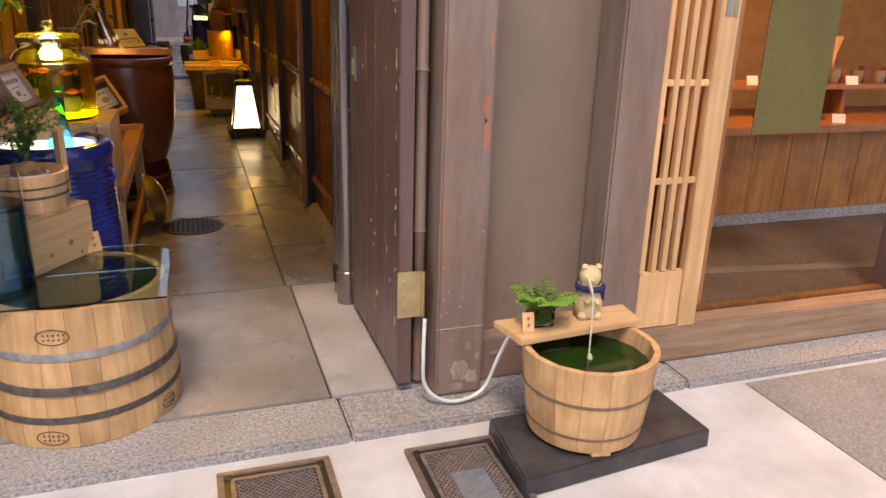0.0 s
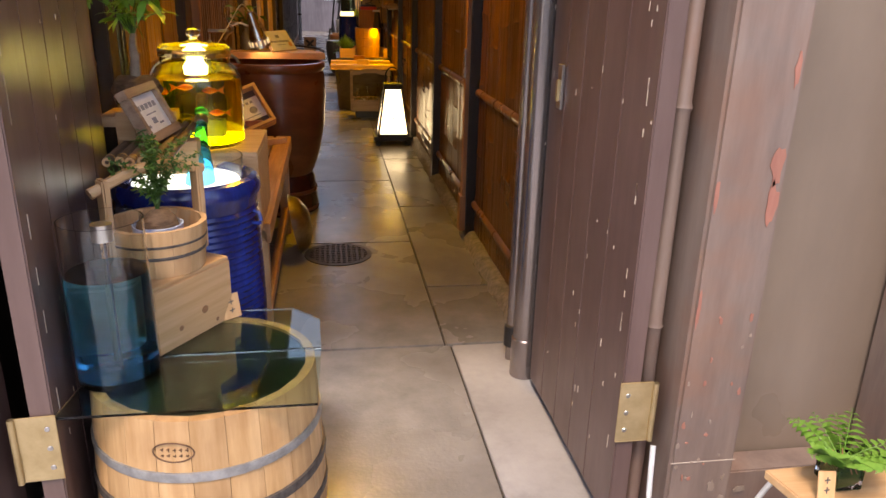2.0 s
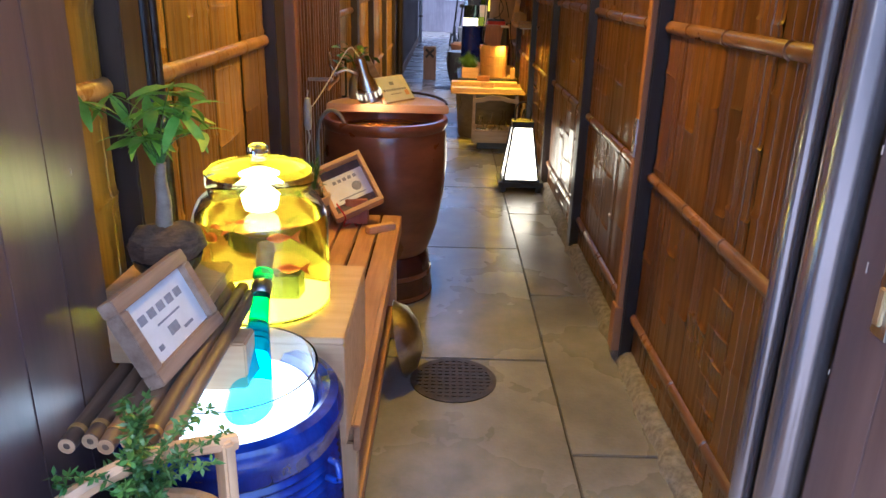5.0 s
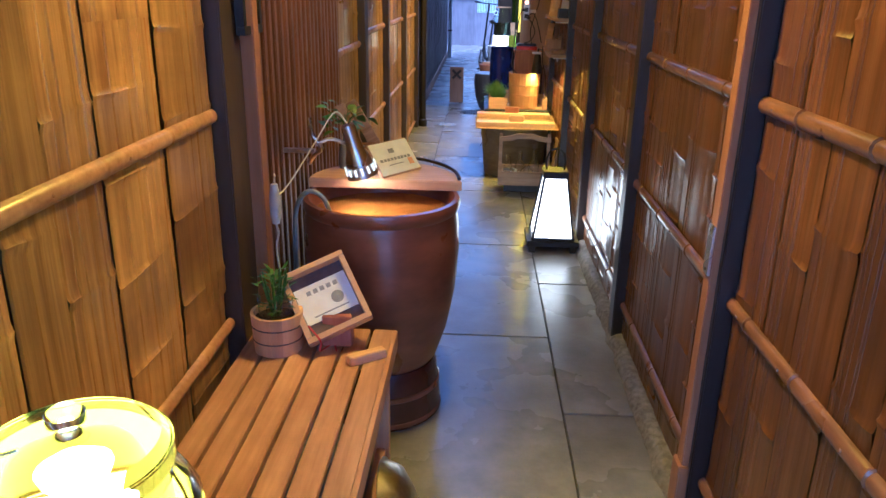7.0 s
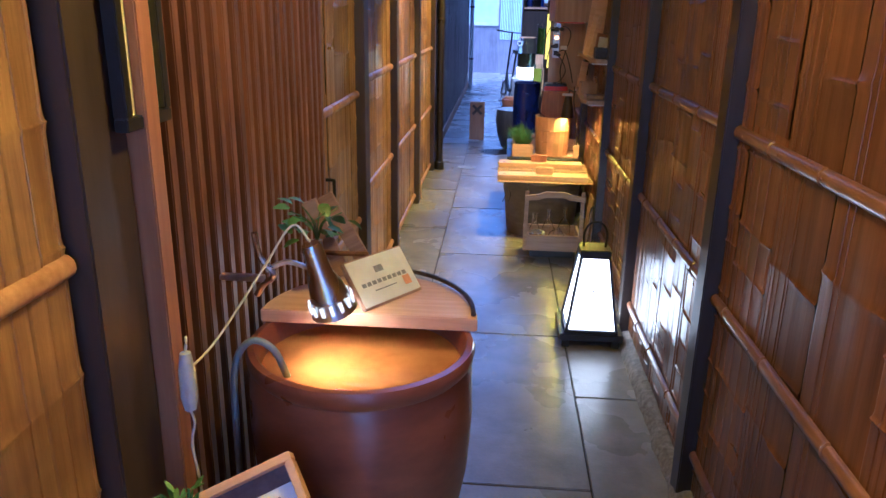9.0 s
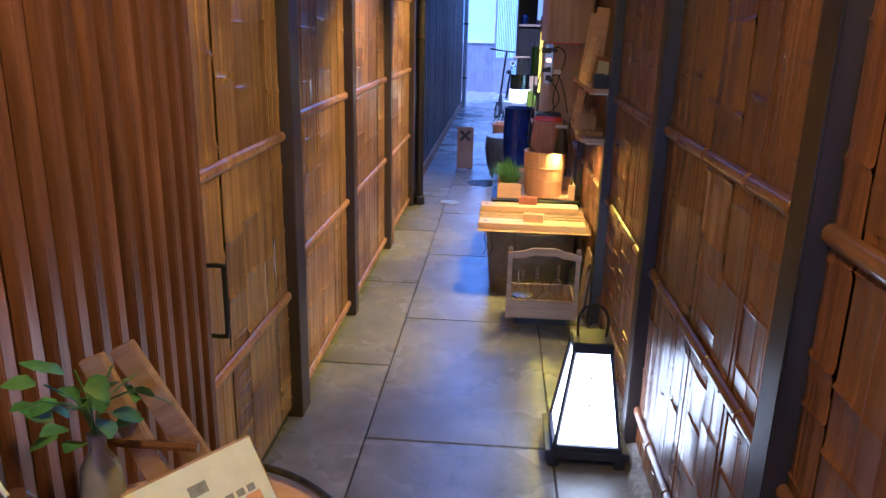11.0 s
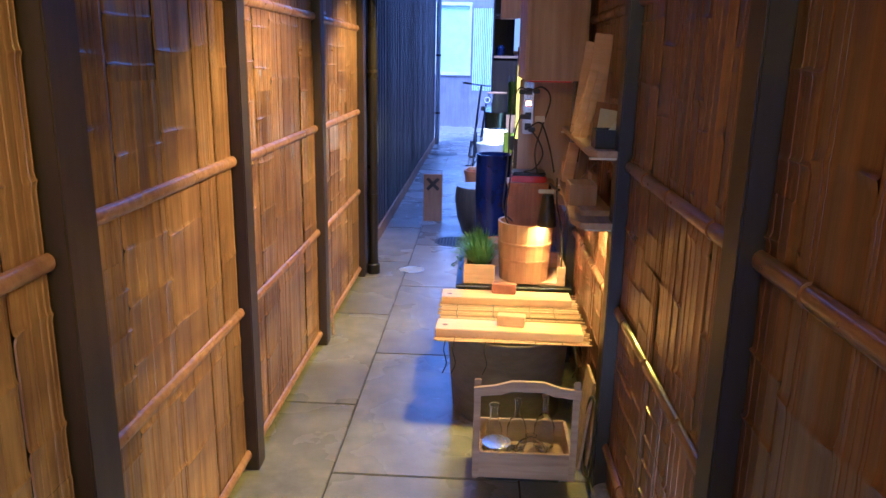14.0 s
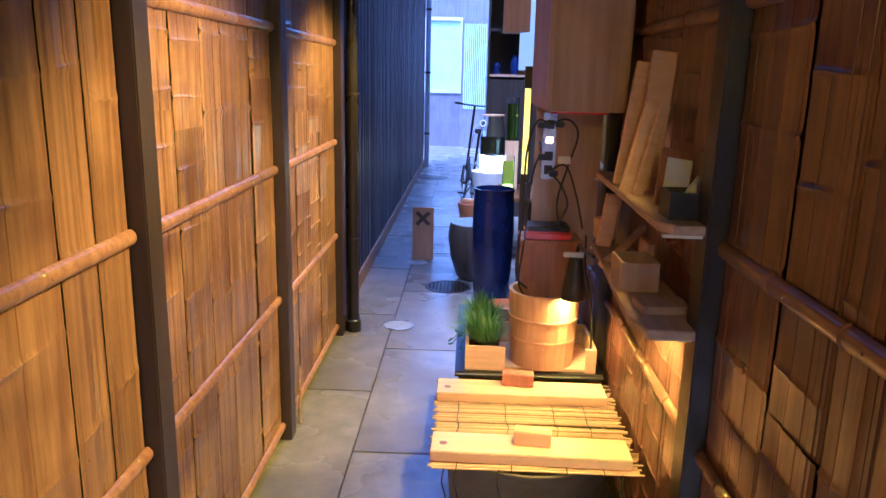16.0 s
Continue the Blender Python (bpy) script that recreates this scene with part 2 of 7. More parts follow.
BRASS = surf("brass_plate", (0.46, 0.34, 0.17), (0.6, 0.47, 0.26), 0.4, (20, 20, 20), metal=0.7, bump=0.1, stain=(0.25, 0.17, 0.08))
BLACK = surf("black_lacquer", (0.012, 0.011, 0.011), (0.025, 0.023, 0.022), 0.4, (30, 30, 30), bump=0.15)
PLASTER = surf("grey_plaster", (0.3, 0.28, 0.26), (0.4, 0.38, 0.36), 0.9, (12, 12, 12), bump=0.2)
CLAY = surf("brown_glazed_clay", (0.16, 0.05, 0.022), (0.25, 0.085, 0.036), 0.3, (6, 6, 14), bump=0.1, stain=(0.1, 0.03, 0.014), stain_size=3, stain_amount=0.45, coat=0.4, rough_vary=0.1)
BLUE_GLAZE = surf("cobalt_glaze", (0.005, 0.012, 0.11), (0.015, 0.045, 0.32), 0.2, (18, 18, 8), bump=0.2, stain=(0.004, 0.008, 0.05), stain_size=8, stain_amount=0.6, coat=0.6, rough_vary=0.08)
PAPER = surf("printed_paper", (0.72, 0.71, 0.66), (0.82, 0.81, 0.77), 0.7, (20, 20, 20), bump=0.03, stain_amount=0.05)
INK = surf("ink", (0.06, 0.06, 0.06), (0.1, 0.1, 0.1), 0.7, (20, 20, 20), bump=0.0)
LEAF = surf("leaf_green", (0.03, 0.1, 0.015), (0.09, 0.22, 0.035), 0.45, (30, 30, 30), bump=0.2, stain=(0.12, 0.17, 0.03), vary=0.25)
FERN = surf("fresh_fern", (0.13, 0.32, 0.025), (0.26, 0.48, 0.07), 0.5, (30, 30, 30), bump=0.2, vary=0.2)
SOIL = surf("soil", (0.035, 0.022, 0.014), (0.11, 0.07, 0.045), 0.95, (60, 60, 60), bump=1.0, depth=0.008)
CEDAR = surf("knotty_cedar", (0.36, 0.125, 0.03), (0.55, 0.235, 0.06), 0.45, (30, 30, 2), bump=0.2, stain=(0.16, 0.06, 0.025), stain_size=6, stain_amount=0.5)
GLASS = clear("clear_glass", (0.97, 0.99, 0.98))
# ---- ground, kerb and floor ----
ground = solid("ground", box(-60, 60, -60, 80, -0.3, -0.035), PALE_CONCRETE, "pale trowelled concrete street surface", "ground", kind="structure")
solid("pavement", box(1.83, 5.2, -1.0, 1.965, -0.05, -0.030), ASPHALT, "coarse grey exposed-aggregate paving beside the gutter", "pavement", kind="structure")
kerb = thing("kerb", "speckled granite kerb stones along the gate", "kerb", kind="structure")
xs = [-3.4, -2.1, -0.95, 0.42, 1.6, 2.9, 4.3]
for a, b in zip(xs, xs[1:]):
    part("stone", rough(box(a + 0.003, b - 0.003, 1.99, 2.212, -0.2, -0.002, 0.008), 9, 0.004), GRANITE, kerb)

floor = solid("floor", box(-0.9, 1.0, 2.205, 26.0, -0.3, -0.012), JOINT, "concrete slab floor of a narrow alley", "floor", kind="structure")
MID = [3.23, 4.43, 5.75, 7.07, 8.40, 9.68, 10.985, 12.25, 13.55, 14.85, 16.15, 17.45, 18.75, 20.5]
RIGHT = [3.23, 3.80, 5.09, 6.43, 7.40, 8.42, 9.66, 10.97, 12.25, 13.55, 14.85, 16.15, 17.45, 18.75, 20.5]
LEFT = [3.23, 5.1, 6.45, 7.76, 9.02, 10.34, 11.65, 12.95, 14.3, 15.6, 16.9, 18.2, 20.5]
g = 0.004


def floor_slab(x0, x1, y0, y1, material):
    bm = box(x0 + g, x1 - g, y0 + g, y1 - g, -0.05, 0.0, 0.003)
    return part("slab", bm, material, floor)


floor_slab(-0.88, 0.40, 2.213, 3.23, CONCRETE)
floor_slab(0.40, 0.98, 2.213, 3.23, WORN_CONCRETE)
for a, b in zip(MID, MID[1:]):
    floor_slab(-0.392, 0.38, a, b, CONCRETE)
for a, b in zip(RIGHT, RIGHT[1:]):
    floor_slab(0.38, 0.98, a, b, CONCRETE)
for a, b in zip(LEFT, LEFT[1:]):
    floor_slab(-0.88, -0.392, a, b, CONCRETE)
floor_slab(-3.0, 3.0, 20.5, 26.0, CONCRETE)
# rough mortar strip under the panels
bm = bmesh.new()
ny = 120
rows = []
for k in range(ny + 1):
    y = 3.05 + k * 6.2 / ny
    w = 0.03 + 0.018 * noise.noise(Vector((y * 9, 0, 0)))
    h = 0.012 * noise.noise(Vector((y * 14, 5, 0)))
    rows.append([bm.verts.new(p) for p in ((0.625 + w, y, 0.0), (0.64 + w, y, 0.035 + h), (0.69, y, 0.05 + h), (0.72, y, 0.055 + h))])
for a, b in zip(rows, rows[1:]):
    for k in range(3):
        bm.faces.new((a[k], b[k], b[k + 1], a[k + 1]))
bmesh.ops.recalc_face_normals(bm, faces=bm.faces[:])
part("mortar_strip", bm, MORTAR, floor)

# ---- walls of the alley ----
wall_right = solid("wall_right", box(0.735, 0.9, 3.0, 11.4, 0.0, 2.7), BLACK_WOOD, "alley wall clad in dark split bamboo between black posts", "wall", kind="structure")
wall_left = solid("wall_left", box(-0.92, -0.755, 2.95, 11.4, 0.0, 2.7), BLACK_WOOD, "alley wall clad in golden split bamboo between dark posts", "wall", kind="structure")


def strip_mesh(seed, material):
    """One flattened bamboo strip, 0.1 wide and 2.5 high, with cracks and staggered node ridges."""
    rnd = random.Random(seed)
    cols, y = [(0.001, -0.003)], 0.004
    cols.append((0.004, 0.0))
    base = 0.0
    while y < 0.088:
        y += rnd.uniform(0.005, 0.016)
        y = min(y, 0.094)
        if rnd.random() < 0.45:
            cols += [(y - 0.0007, base), (y, -0.0035), (y + 0.0007, base)]
        base = rnd.uniform(-0.0018, 0.0014)
        cols.append((y + 0.0015, base))
    cols.append((0.099, -0.003))
    nodes, z = [], rnd.uniform(0.05, 0.3)
    while z < 2.45:
        nodes.append(z)
        z += rnd.uniform(0.24, 0.42)
    zs = [(0.0, 0.0)]
    for z in nodes:
        zs += [(z - 0.022, 0.0), (z - 0.007, 0.003), (z + 0.001, 0.0055), (z + 0.006, 0.0015), (z + 0.024, -0.001)]
    zs.append((2.5, 0.0))
    bm = bmesh.new()
    grid = []
    for z, out in zs:
        slope = 0.0 if z in (0.0, 2.5) else 0.006
        grid.append([bm.verts.new((d + out * (0.6 + 0.4 * math.sin(60 * y + seed)), y, z + slope * math.sin(40 * y + 7 * z + seed))) for y, d in cols])
    for a, b in zip(grid, grid[1:]):
        for k in range(len(cols) - 1):
            bm.faces.new((a[k], a[k + 1], b[k + 1], b[k]))
    bmesh.ops.recalc_face_normals(bm, faces=bm.faces[:])
    return mesh("bamboo_strip", bm, material)


STRIPS_GOLD = [strip_mesh(k, BAMBOO) for k in range(9)]
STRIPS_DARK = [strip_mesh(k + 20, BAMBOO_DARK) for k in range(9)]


def rail_mesh(length, seed, material):
    """A half-round bamboo batten along y with nodes and nail heads."""
    rnd = random.Random(seed)
    ring, n = [], 7
    bm = bmesh.new()
    ys = [0.0]
    y = rnd.uniform(0.1, 0.3)
    marks = []
    while y < length - 0.05:
        marks.append(y)
        ys += [y - 0.012, y - 0.004, y, y + 0.004, y + 0.014]
        y += rnd.uniform(0.28, 0.4)
    ys.append(length)
    for y in ys:
        r = 0.021 + (0.003 if any(abs(y - q) < 0.001 for q in marks) else 0.0) - (0.002 if any(abs(y - q - 0.004) < 0.0005 for q in marks) else 0.0)
        ring.append([bm.verts.new((0.85 * r * math.sin(math.pi * k / n), y, -r * math.cos(math.pi * k / n))) for k in range(n + 1)])
    for a, b in zip(ring, ring[1:]):
        for k in range(n):
            bm.faces.new((a[k], b[k], b[k + 1], a[k + 1]))
    bm.faces.new(ring[0])
    bm.faces.new(ring[-1][::-1])
    for k in range(max(2, int(length / 0.3))):
        lathe([(0.0, 0.004), (0.004, 0.003), (0.005, 0.0)], 8, bm, Matrix.Translation((0.017, 0.05 + k * 0.29 + rnd.uniform(0, 0.04), 0.0)) @ pose(0, 0, 0, 0, 90, 0))
    bmesh.ops.recalc_face_normals(bm, faces=bm.faces[:])
    return mesh("bamboo_rail", bm, material)


def clad(wall, side, face, y0, y1, strips, rails, seed, z0=0.06, top=2.55):
    """Bamboo strips and rails of one bay; side +1 faces +x."""
    rnd = random.Random(seed)
    turn = 0 if side > 0 else 180
    y = y0
    while y < y1 - 0.02:
        w = min(rnd.uniform(0.15, 0.33), y1 - y)
        if y1 - y - w < 0.08:
            w = y1 - y
        start = y if side > 0 else y + w
        cuts = [z0, top] if rnd.random() < 0.35 else [z0, rnd.uniform(0.35, 2.0), top]
        for lo, hi in zip(cuts, cuts[1:]):
            ob = new("bamboo_strip", rnd.choice(strips))
            ob.parent = wall
            ob.matrix_basis = pose(face + side * rnd.uniform(-0.002, 0.003), start, lo, 0, 0, turn + rnd.uniform(-0.7, 0.7)) @ Matrix.Diagonal((1, w / 0.1, (hi - lo) / 2.5, 1))
        y += w
    for z in rails:
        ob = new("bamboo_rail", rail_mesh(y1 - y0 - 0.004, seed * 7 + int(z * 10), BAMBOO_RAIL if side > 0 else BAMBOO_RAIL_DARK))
        ob.parent = wall
        start = y0 + 0.002 if side > 0 else y1 - 0.002
        ob.matrix_basis = pose(face + side * 0.003, start, z + rnd.uniform(-0.008, 0.008), rnd.uniform(-0.3, 0.3), 0, turn)


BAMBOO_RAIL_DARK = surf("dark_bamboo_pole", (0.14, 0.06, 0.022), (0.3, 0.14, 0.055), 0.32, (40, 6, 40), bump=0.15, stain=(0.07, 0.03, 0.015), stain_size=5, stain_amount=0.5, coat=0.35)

# right side: bays between the posts
R_POSTS = [3.25, 4.47, 5.76, 7.12, 8.38, 9.69, 11.0, 11.35]
for a, b in zip(R_POSTS, R_POSTS[1:]):
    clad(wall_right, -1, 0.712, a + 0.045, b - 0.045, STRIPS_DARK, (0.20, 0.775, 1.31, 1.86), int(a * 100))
for y in R_POSTS:
    part("post", box(0.665, 0.735, y - 0.045, y + 0.045, 0.0, 2.7, 0.004), BLACK_WOOD, wall_right)
# left side
for a, b in ((3.04, 3.26), (3.42, 4.60), (6.32, 7.19), (7.34, 8.385), (8.485, 9.755), (9.855, 11.17)):
    rails = (0.565, 1.215, 1.86) if b < 7.2 else (0.07, 0.68, 1.275, 1.86)
    clad(wall_left, 1, -0.735, a, b, STRIPS_GOLD, rails, int(a * 100) + 5)
for a, b in ((3.27, 3.37), (4.61, 4.775), (7.20, 7.33), (8.39, 8.48), (9.76, 9.85), (11.18, 11.32)):
    part("post", box(-0.76, -0.69, a, b, 0.0, 2.7, 0.004), POST_BROWN, wall_left)
part("batten", box(-0.72, -0.652, 4.78, 4.835, 0.0, 2.7, 0.003), RED_WOOD, wall_left)
part("batten", box(0.645, 0.668, 4.445, 4.495, 0.16, 2.7, 0.003), RED_WOOD, wall_right)
part("batten_foot", box(0.635, 0.668, 4.435, 4.505, 0.05, 0.24, 0.003), RED_WOOD, wall_right)
# upright slats of the lattice screen
part("screen_board", box(-0.76, -0.735, 4.84, 6.31, 0.0, 2.7), SLAT_WOOD, wall_left)
slat = part("slat", box(-0.015, 0.015, -0.017, 0.017, 0.0, 2.6, 0.003), SLAT_WOOD, wall_left, m=pose(-0.70, 4.87, 0.03))
for k in range(1, 20):
    again(slat, pose(-0.70 + random.uniform(-0.002, 0.002), 4.87 + k * 0.0735, 0.03))
for z in (0.35, 1.0, 1.75):
    part("slat_rail", box(-0.74, -0.714, 4.84, 6.31, z - 0.025, z + 0.025), SLAT_WOOD, wall_left)

# far open stretch: dark slatted wall
wall_far_left = solid("wall_left_far", box(-0.95, -0.80, 11.4, 20.5, 0.0, 5.0), DARK_PAINT, "dark slatted timber wall of the open alley", "wall", kind="structure")
slat = part("slat", box(-0.012, 0.012, -0.016, 0.016, 0.12, 3.5, 0.002), BLACK_WOOD, wall_far_left, m=pose(-0.775, 11.45, 0))
for k in range(1, 190):
    again(slat, pose(-0.775 + random.uniform(-0.003, 0.003), 11.45 + k * 0.0475, 0))
part("foot_board", box(-0.80, -0.745, 11.4, 20.5, 0.0, 0.12, 0.004), OLD_WOOD, wall_far_left)

solid("wall_right_far", box(0.78, 0.95, 11.4, 20.5, 0.0, 5.0), BLACK_WOOD, "dark boarded wall of the open alley", "wall", kind="structure")
# Unseen roof; edge strips past 6.6 are added to shade the walls, not the floor
roof = box(-0.92, 0.92, 2.405, 6.6, 2.6, 2.7)
box(-0.92, -0.45, 6.6, 11.4, 2.6, 2.7, 0, roof)
box(0.15, 0.92, 6.6, 11.4, 2.6, 2.7, 0, roof)
ceiling = solid("ceiling", roof, BLACK_WOOD, "unseen dark boarded roof, its gap shaped for sky light on the floor", "ceiling", kind="structure")

# Out-of-view upper walls, added to narrow the sky above the alley
for x in (-0.92, 0.735):
    part("upper_storey", box(x, x + 0.165, 6.6, 11.4, 2.702, 6.0), BLACK_WOOD, wall_left if x < 0 else wall_right)

# end wall with a frosted window and a lattice door
END_WALL = surf("grey_mauve_boards", (0.14, 0.125, 0.145), (0.19, 0.175, 0.2), 0.6, (30, 30, 2), bump=0.2)
wall_end = thing("wall_end", "grey boarded end wall with a frosted window", "wall", kind="structure")
for x0, x1, z0, z1 in ((-3.0, -1.04, 0, 4.2), (-1.04, -0.16, 0, 1.28), (-1.04, -0.16, 2.97, 4.2), (-0.16, 3.0, 0, 4.2)):
    part("boarding", box(x0, x1, 24.6, 24.75, z0, z1), END_WALL, wall_end)
solid("wall_cross_left", box(-3.1, -3.0, 20.5, 24.6, 0, 4.2), PLASTER, "plain plaster wall closing the cross lane", "wall", kind="structure")
solid("wall_cross_right", box(3.0, 3.1, 20.5, 24.6, 0, 4.2), PLASTER, "plain plaster wall closing the cross lane", "wall", kind="structure")
window_1 = thing("window_1", "frosted white window in a pale frame", "window", kind="structure")
FROST = surf("frosted_glass", (0.42, 0.52, 0.58), (0.5, 0.6, 0.66), 0.35, (4, 4, 4), bump=0.05, stain_amount=0.1)
part("pane", box(-1.0, -0.2, 24.62, 24.64, 1.34, 2.92), FROST, window_1)
for x0, x1, z0, z1 in ((-1.06, -0.14, 1.26, 1.34), (-1.06, -0.14, 2.92, 3.0), (-1.06, -1.0, 1.34, 2.92), (-0.2, -0.14, 1.34, 2.92)):
    part("window_frame", box(x0, x1, 24.56, 24.66, z0, z1, 0.004), PALE_CONCRETE, window_1)
door_3 = thing("door_1", "pale slatted sliding door at the alley's end", "door", kind="structure")
part("door_frame", box(-0.12, 0.55, 24.54, 24.59, 0.0, 2.92, 0.004), END_WALL, door_3)
dslat = part("slat", box(-0.012, 0.012, -0.01, 0.01, 0.9, 2.86), FROST, door_3, m=pose(-0.08, 24.53, 0))
for k in range(1, 14):
    again(dslat, pose(-0.08 + k * 0.045, 24.53, 0))

# ---- street front ----
front = thing("wall_front", "dark brown timber shop front with worn posts", "wall", kind="structure")
part("lintel", box(-3.4, 4.3, 2.12, 2.36, 2.15, 2.75), DARK_PAINT, front)
part("upper_wall", box(-3.4, 4.3, 2.2, 2.4, 2.75, 5.0), PLASTER, front)
# Unseen wall and roof slab, added to keep the sun out of the alley
part("rear_wall", box(-3.4, 4.3, 6.62, 6.74, 2.72, 7.4), PLASTER, front)
part("house_roof", box(-3.4, 4.3, 2.0, 6.8, 7.42, 7.5), BLACK_WOOD, front)
part("eaves", box(-3.4, 4.3, 1.9, 2.4, 2.86, 2.95), BLACK_WOOD, front)
part("panel", box(0.86, 1.34, 2.275, 2.30, 0.0, 2.2), PANEL_PAINT, front)
part("base_board", box(0.884, 1.287, 2.19, 2.27, 0.0, 0.15, 0.004), BROWN_POST, front)
part("post", rough(box(0.722, 0.880, 2.12, 2.28, 0.0, 2.2, 0.008), 6, 0.003), BROWN_POST, front)
part("post", box(1.29, 1.447, 2.12, 2.27, 0.0, 2.2, 0.008), BROWN_POST, front)
part("post", box(-0.86, -0.71, 2.12, 2.28, 0.0, 2.2, 0.008), DARK_PAINT, front)
part("side_wall", box(-3.4, -0.865, 2.18, 2.3, 0.0, 2.2), DARK_PAINT, front)
part("return_wall", box(0.70, 0.90, 2.31, 3.0, 0.0, 2.7), BLACK_WOOD, front)
part("return_wall", box(-0.92, -0.76, 2.285, 2.948, 0.0, 2.7), BLACK_WOOD, front)
solid("wall_opposite", box(-12, 12, -7.2, -7.0, -0.03, 2.6), PLASTER, "plain wall across the street", "wall", kind="structure")
# ---- gate, posts and street things ----
def door_leaf(name, side, x, y0, y1, label):
    """A boarded gate leaf standing open along the alley; side +1 shows its face towards +x."""
    leaf = thing(name, label, "gate", kind="structure")
    part("stile", box(x - 0.022, x + 0.022, y0, y0 + 0.045, 0.03, 2.15, 0.003), DARK_PAINT, leaf)
    n = 5
    step = (y1 - y0 - 0.047) / n
    for k in range(n):
        a = y0 + 0.047 + k * step
        part("board", box(x - 0.018, x + 0.018, a + 0.001, a + step - 0.001, 0.03 + 0.002 * (k % 2), 2.15, 0.002), DARK_PAINT, leaf)
    chips = bmesh.new()
    rnd = random.Random(int(abs(x) * 100))
    for k in range(46):
        y, z, h = rnd.uniform(y0, y1), rnd.uniform(0.1, 1.6), rnd.uniform(0.003, 0.02)
        if k % 3 == 0:
            y, h = y0 + 0.044, rnd.uniform(0.01, 0.05)
        f = x + side * 0.0225
        box(f - 0.0008, f + 0.0008, y, y + rnd.uniform(0.001, 0.004), z, z + h, 0, chips)
    part("paint_chips", chips, CHIPPED, leaf, "bare wood showing through chipped paint")
    hinge = part("hinge", box(x - side * 0.05, x + side * 0.026, y0 - 0.006, y0 - 0.002, 0.27, 0.42, 0.001), BRASS, leaf, "dull brass butt hinge")
    part("knuckle", lathe([(0.007, 0.0), (0.007, 0.15)], 10, None, pose(x - side * 0.055, y0 - 0.008, 0.27)), BRASS, hinge)
    for z in (0.30, 0.345, 0.39):
        part("screw", lathe([(0.0, 0.002), (0.005, 0.0015), (0.006, 0.0)], 10, None, pose(x + side * 0.008, y0 - 0.006, z, 90, 0, 0)), STEEL, hinge)
    return leaf


CHIPPED = surf("bare_chipped_wood", (0.45, 0.36, 0.28), (0.62, 0.52, 0.42), 0.8, (40, 40, 40))
door_leaf("gate_right", -1, 0.634, 2.18, 2.91, "dark brown boarded gate leaf standing open, paint chipped")
gate_left = door_leaf("gate_left", 1, 0.0, 0.0, 0.84, "dark brown boarded gate leaf standing open along the wall")
gate_left.matrix_basis = pose(-0.612, 2.18, 0, 0, 0, 5)
plate = thing("gate_latch", "small steel latch plate on the gate leaf", "latch", pose(0.611, 2.80, 1.0))
part("plate", box(-0.004, 0.003, -0.02, 0.02, -0.06, 0.06, 0.001), STEEL, plate)
part("bolt", box(-0.012, -0.004, -0.008, 0.008, -0.04, 0.02, 0.002), BRASS, plate)

rain = thing("downpipe", "glossy brown plastic downpipe beside the gate", "pipe", pose(0.612, 2.985, 0))
part("pipe", lathe([(0.041, 0.02), (0.041, 2.6)], 28), PIPE_BROWN, rain)
part("socket", lathe([(0.043, 0.0), (0.046, 0.002), (0.046, 0.14), (0.042, 0.145)], 28), PIPE_BROWN, rain)
thin = thing("conduit", "thin brown cable pipe with a collar", "pipe", pose(0.60, 3.105, 0))
part("pipe", lathe([(0.022, 0.0), (0.022, 2.6)], 20), PIPE_BROWN, thin)
part("collar", lathe([(0.022, 0.05), (0.03, 0.055), (0.03, 0.13), (0.022, 0.135)], 20), BLACK, thin)
part("collar", lathe([(0.022, 1.55), (0.028, 1.555), (0.028, 1.6), (0.022, 1.605)], 20), BLACK, thin)
bar = thing("bamboo_pole", "brown bamboo pole set in the gap beside the post", "pole", pose(0.69, 2.225, 0))
part("cane", lathe([(0.018, 0.02), (0.018, 0.53), (0.022, 0.54), (0.018, 0.55), (0.018, 1.02), (0.022, 1.03), (0.018, 1.04), (0.018, 2.1)], 14), BROWN_POST, bar)
left_pipe = thing("cable_duct", "pair of black cable ducts on the alley wall", "pipe", pose(-0.70, 3.40, 0))
part("pipe", lathe([(0.016, 0.0), (0.016, 2.6)], 14), BLACK, left_pipe)
part("pipe", lathe([(0.012, 0.0), (0.012, 2.6)], 14, None, pose(0.005, 0.045, 0)), IRON, left_pipe)

hose = solid("hose", tube(arc([(0.69, 2.15, 0.27), (0.675, 2.11, 0.17), (0.675, 2.09, 0.07), (0.72, 2.07, 0.022), (0.79, 2.06, 0.012), (0.87, 2.07, 0.04), (0.92, 2.08, 0.14), (0.95, 2.05, 0.24), (0.965, 1.99, 0.28)], 6), 0.0065, 10),
             surf("white_tubing", (0.6, 0.6, 0.57), (0.72, 0.72, 0.69), 0.35, (20, 20, 20)), "white plastic hose looped round the gate post", "hose")


def flake(place, w, h, seed, material):
    """A thin flake of bare wood with an uneven outline on a front face."""
    rnd = random.Random(seed)
    pts = []
    for k in range(14):
        a = 2 * math.pi * k / 14
        q = rnd.uniform(0.55, 1.0)
        pts.append((w * q * math.cos(a), h * q * math.sin(a)))
    bm = slab_shape(pts, 0.0, 0.0012)
    bm.transform(pose(*place, 90, 0, 0))
    return bm


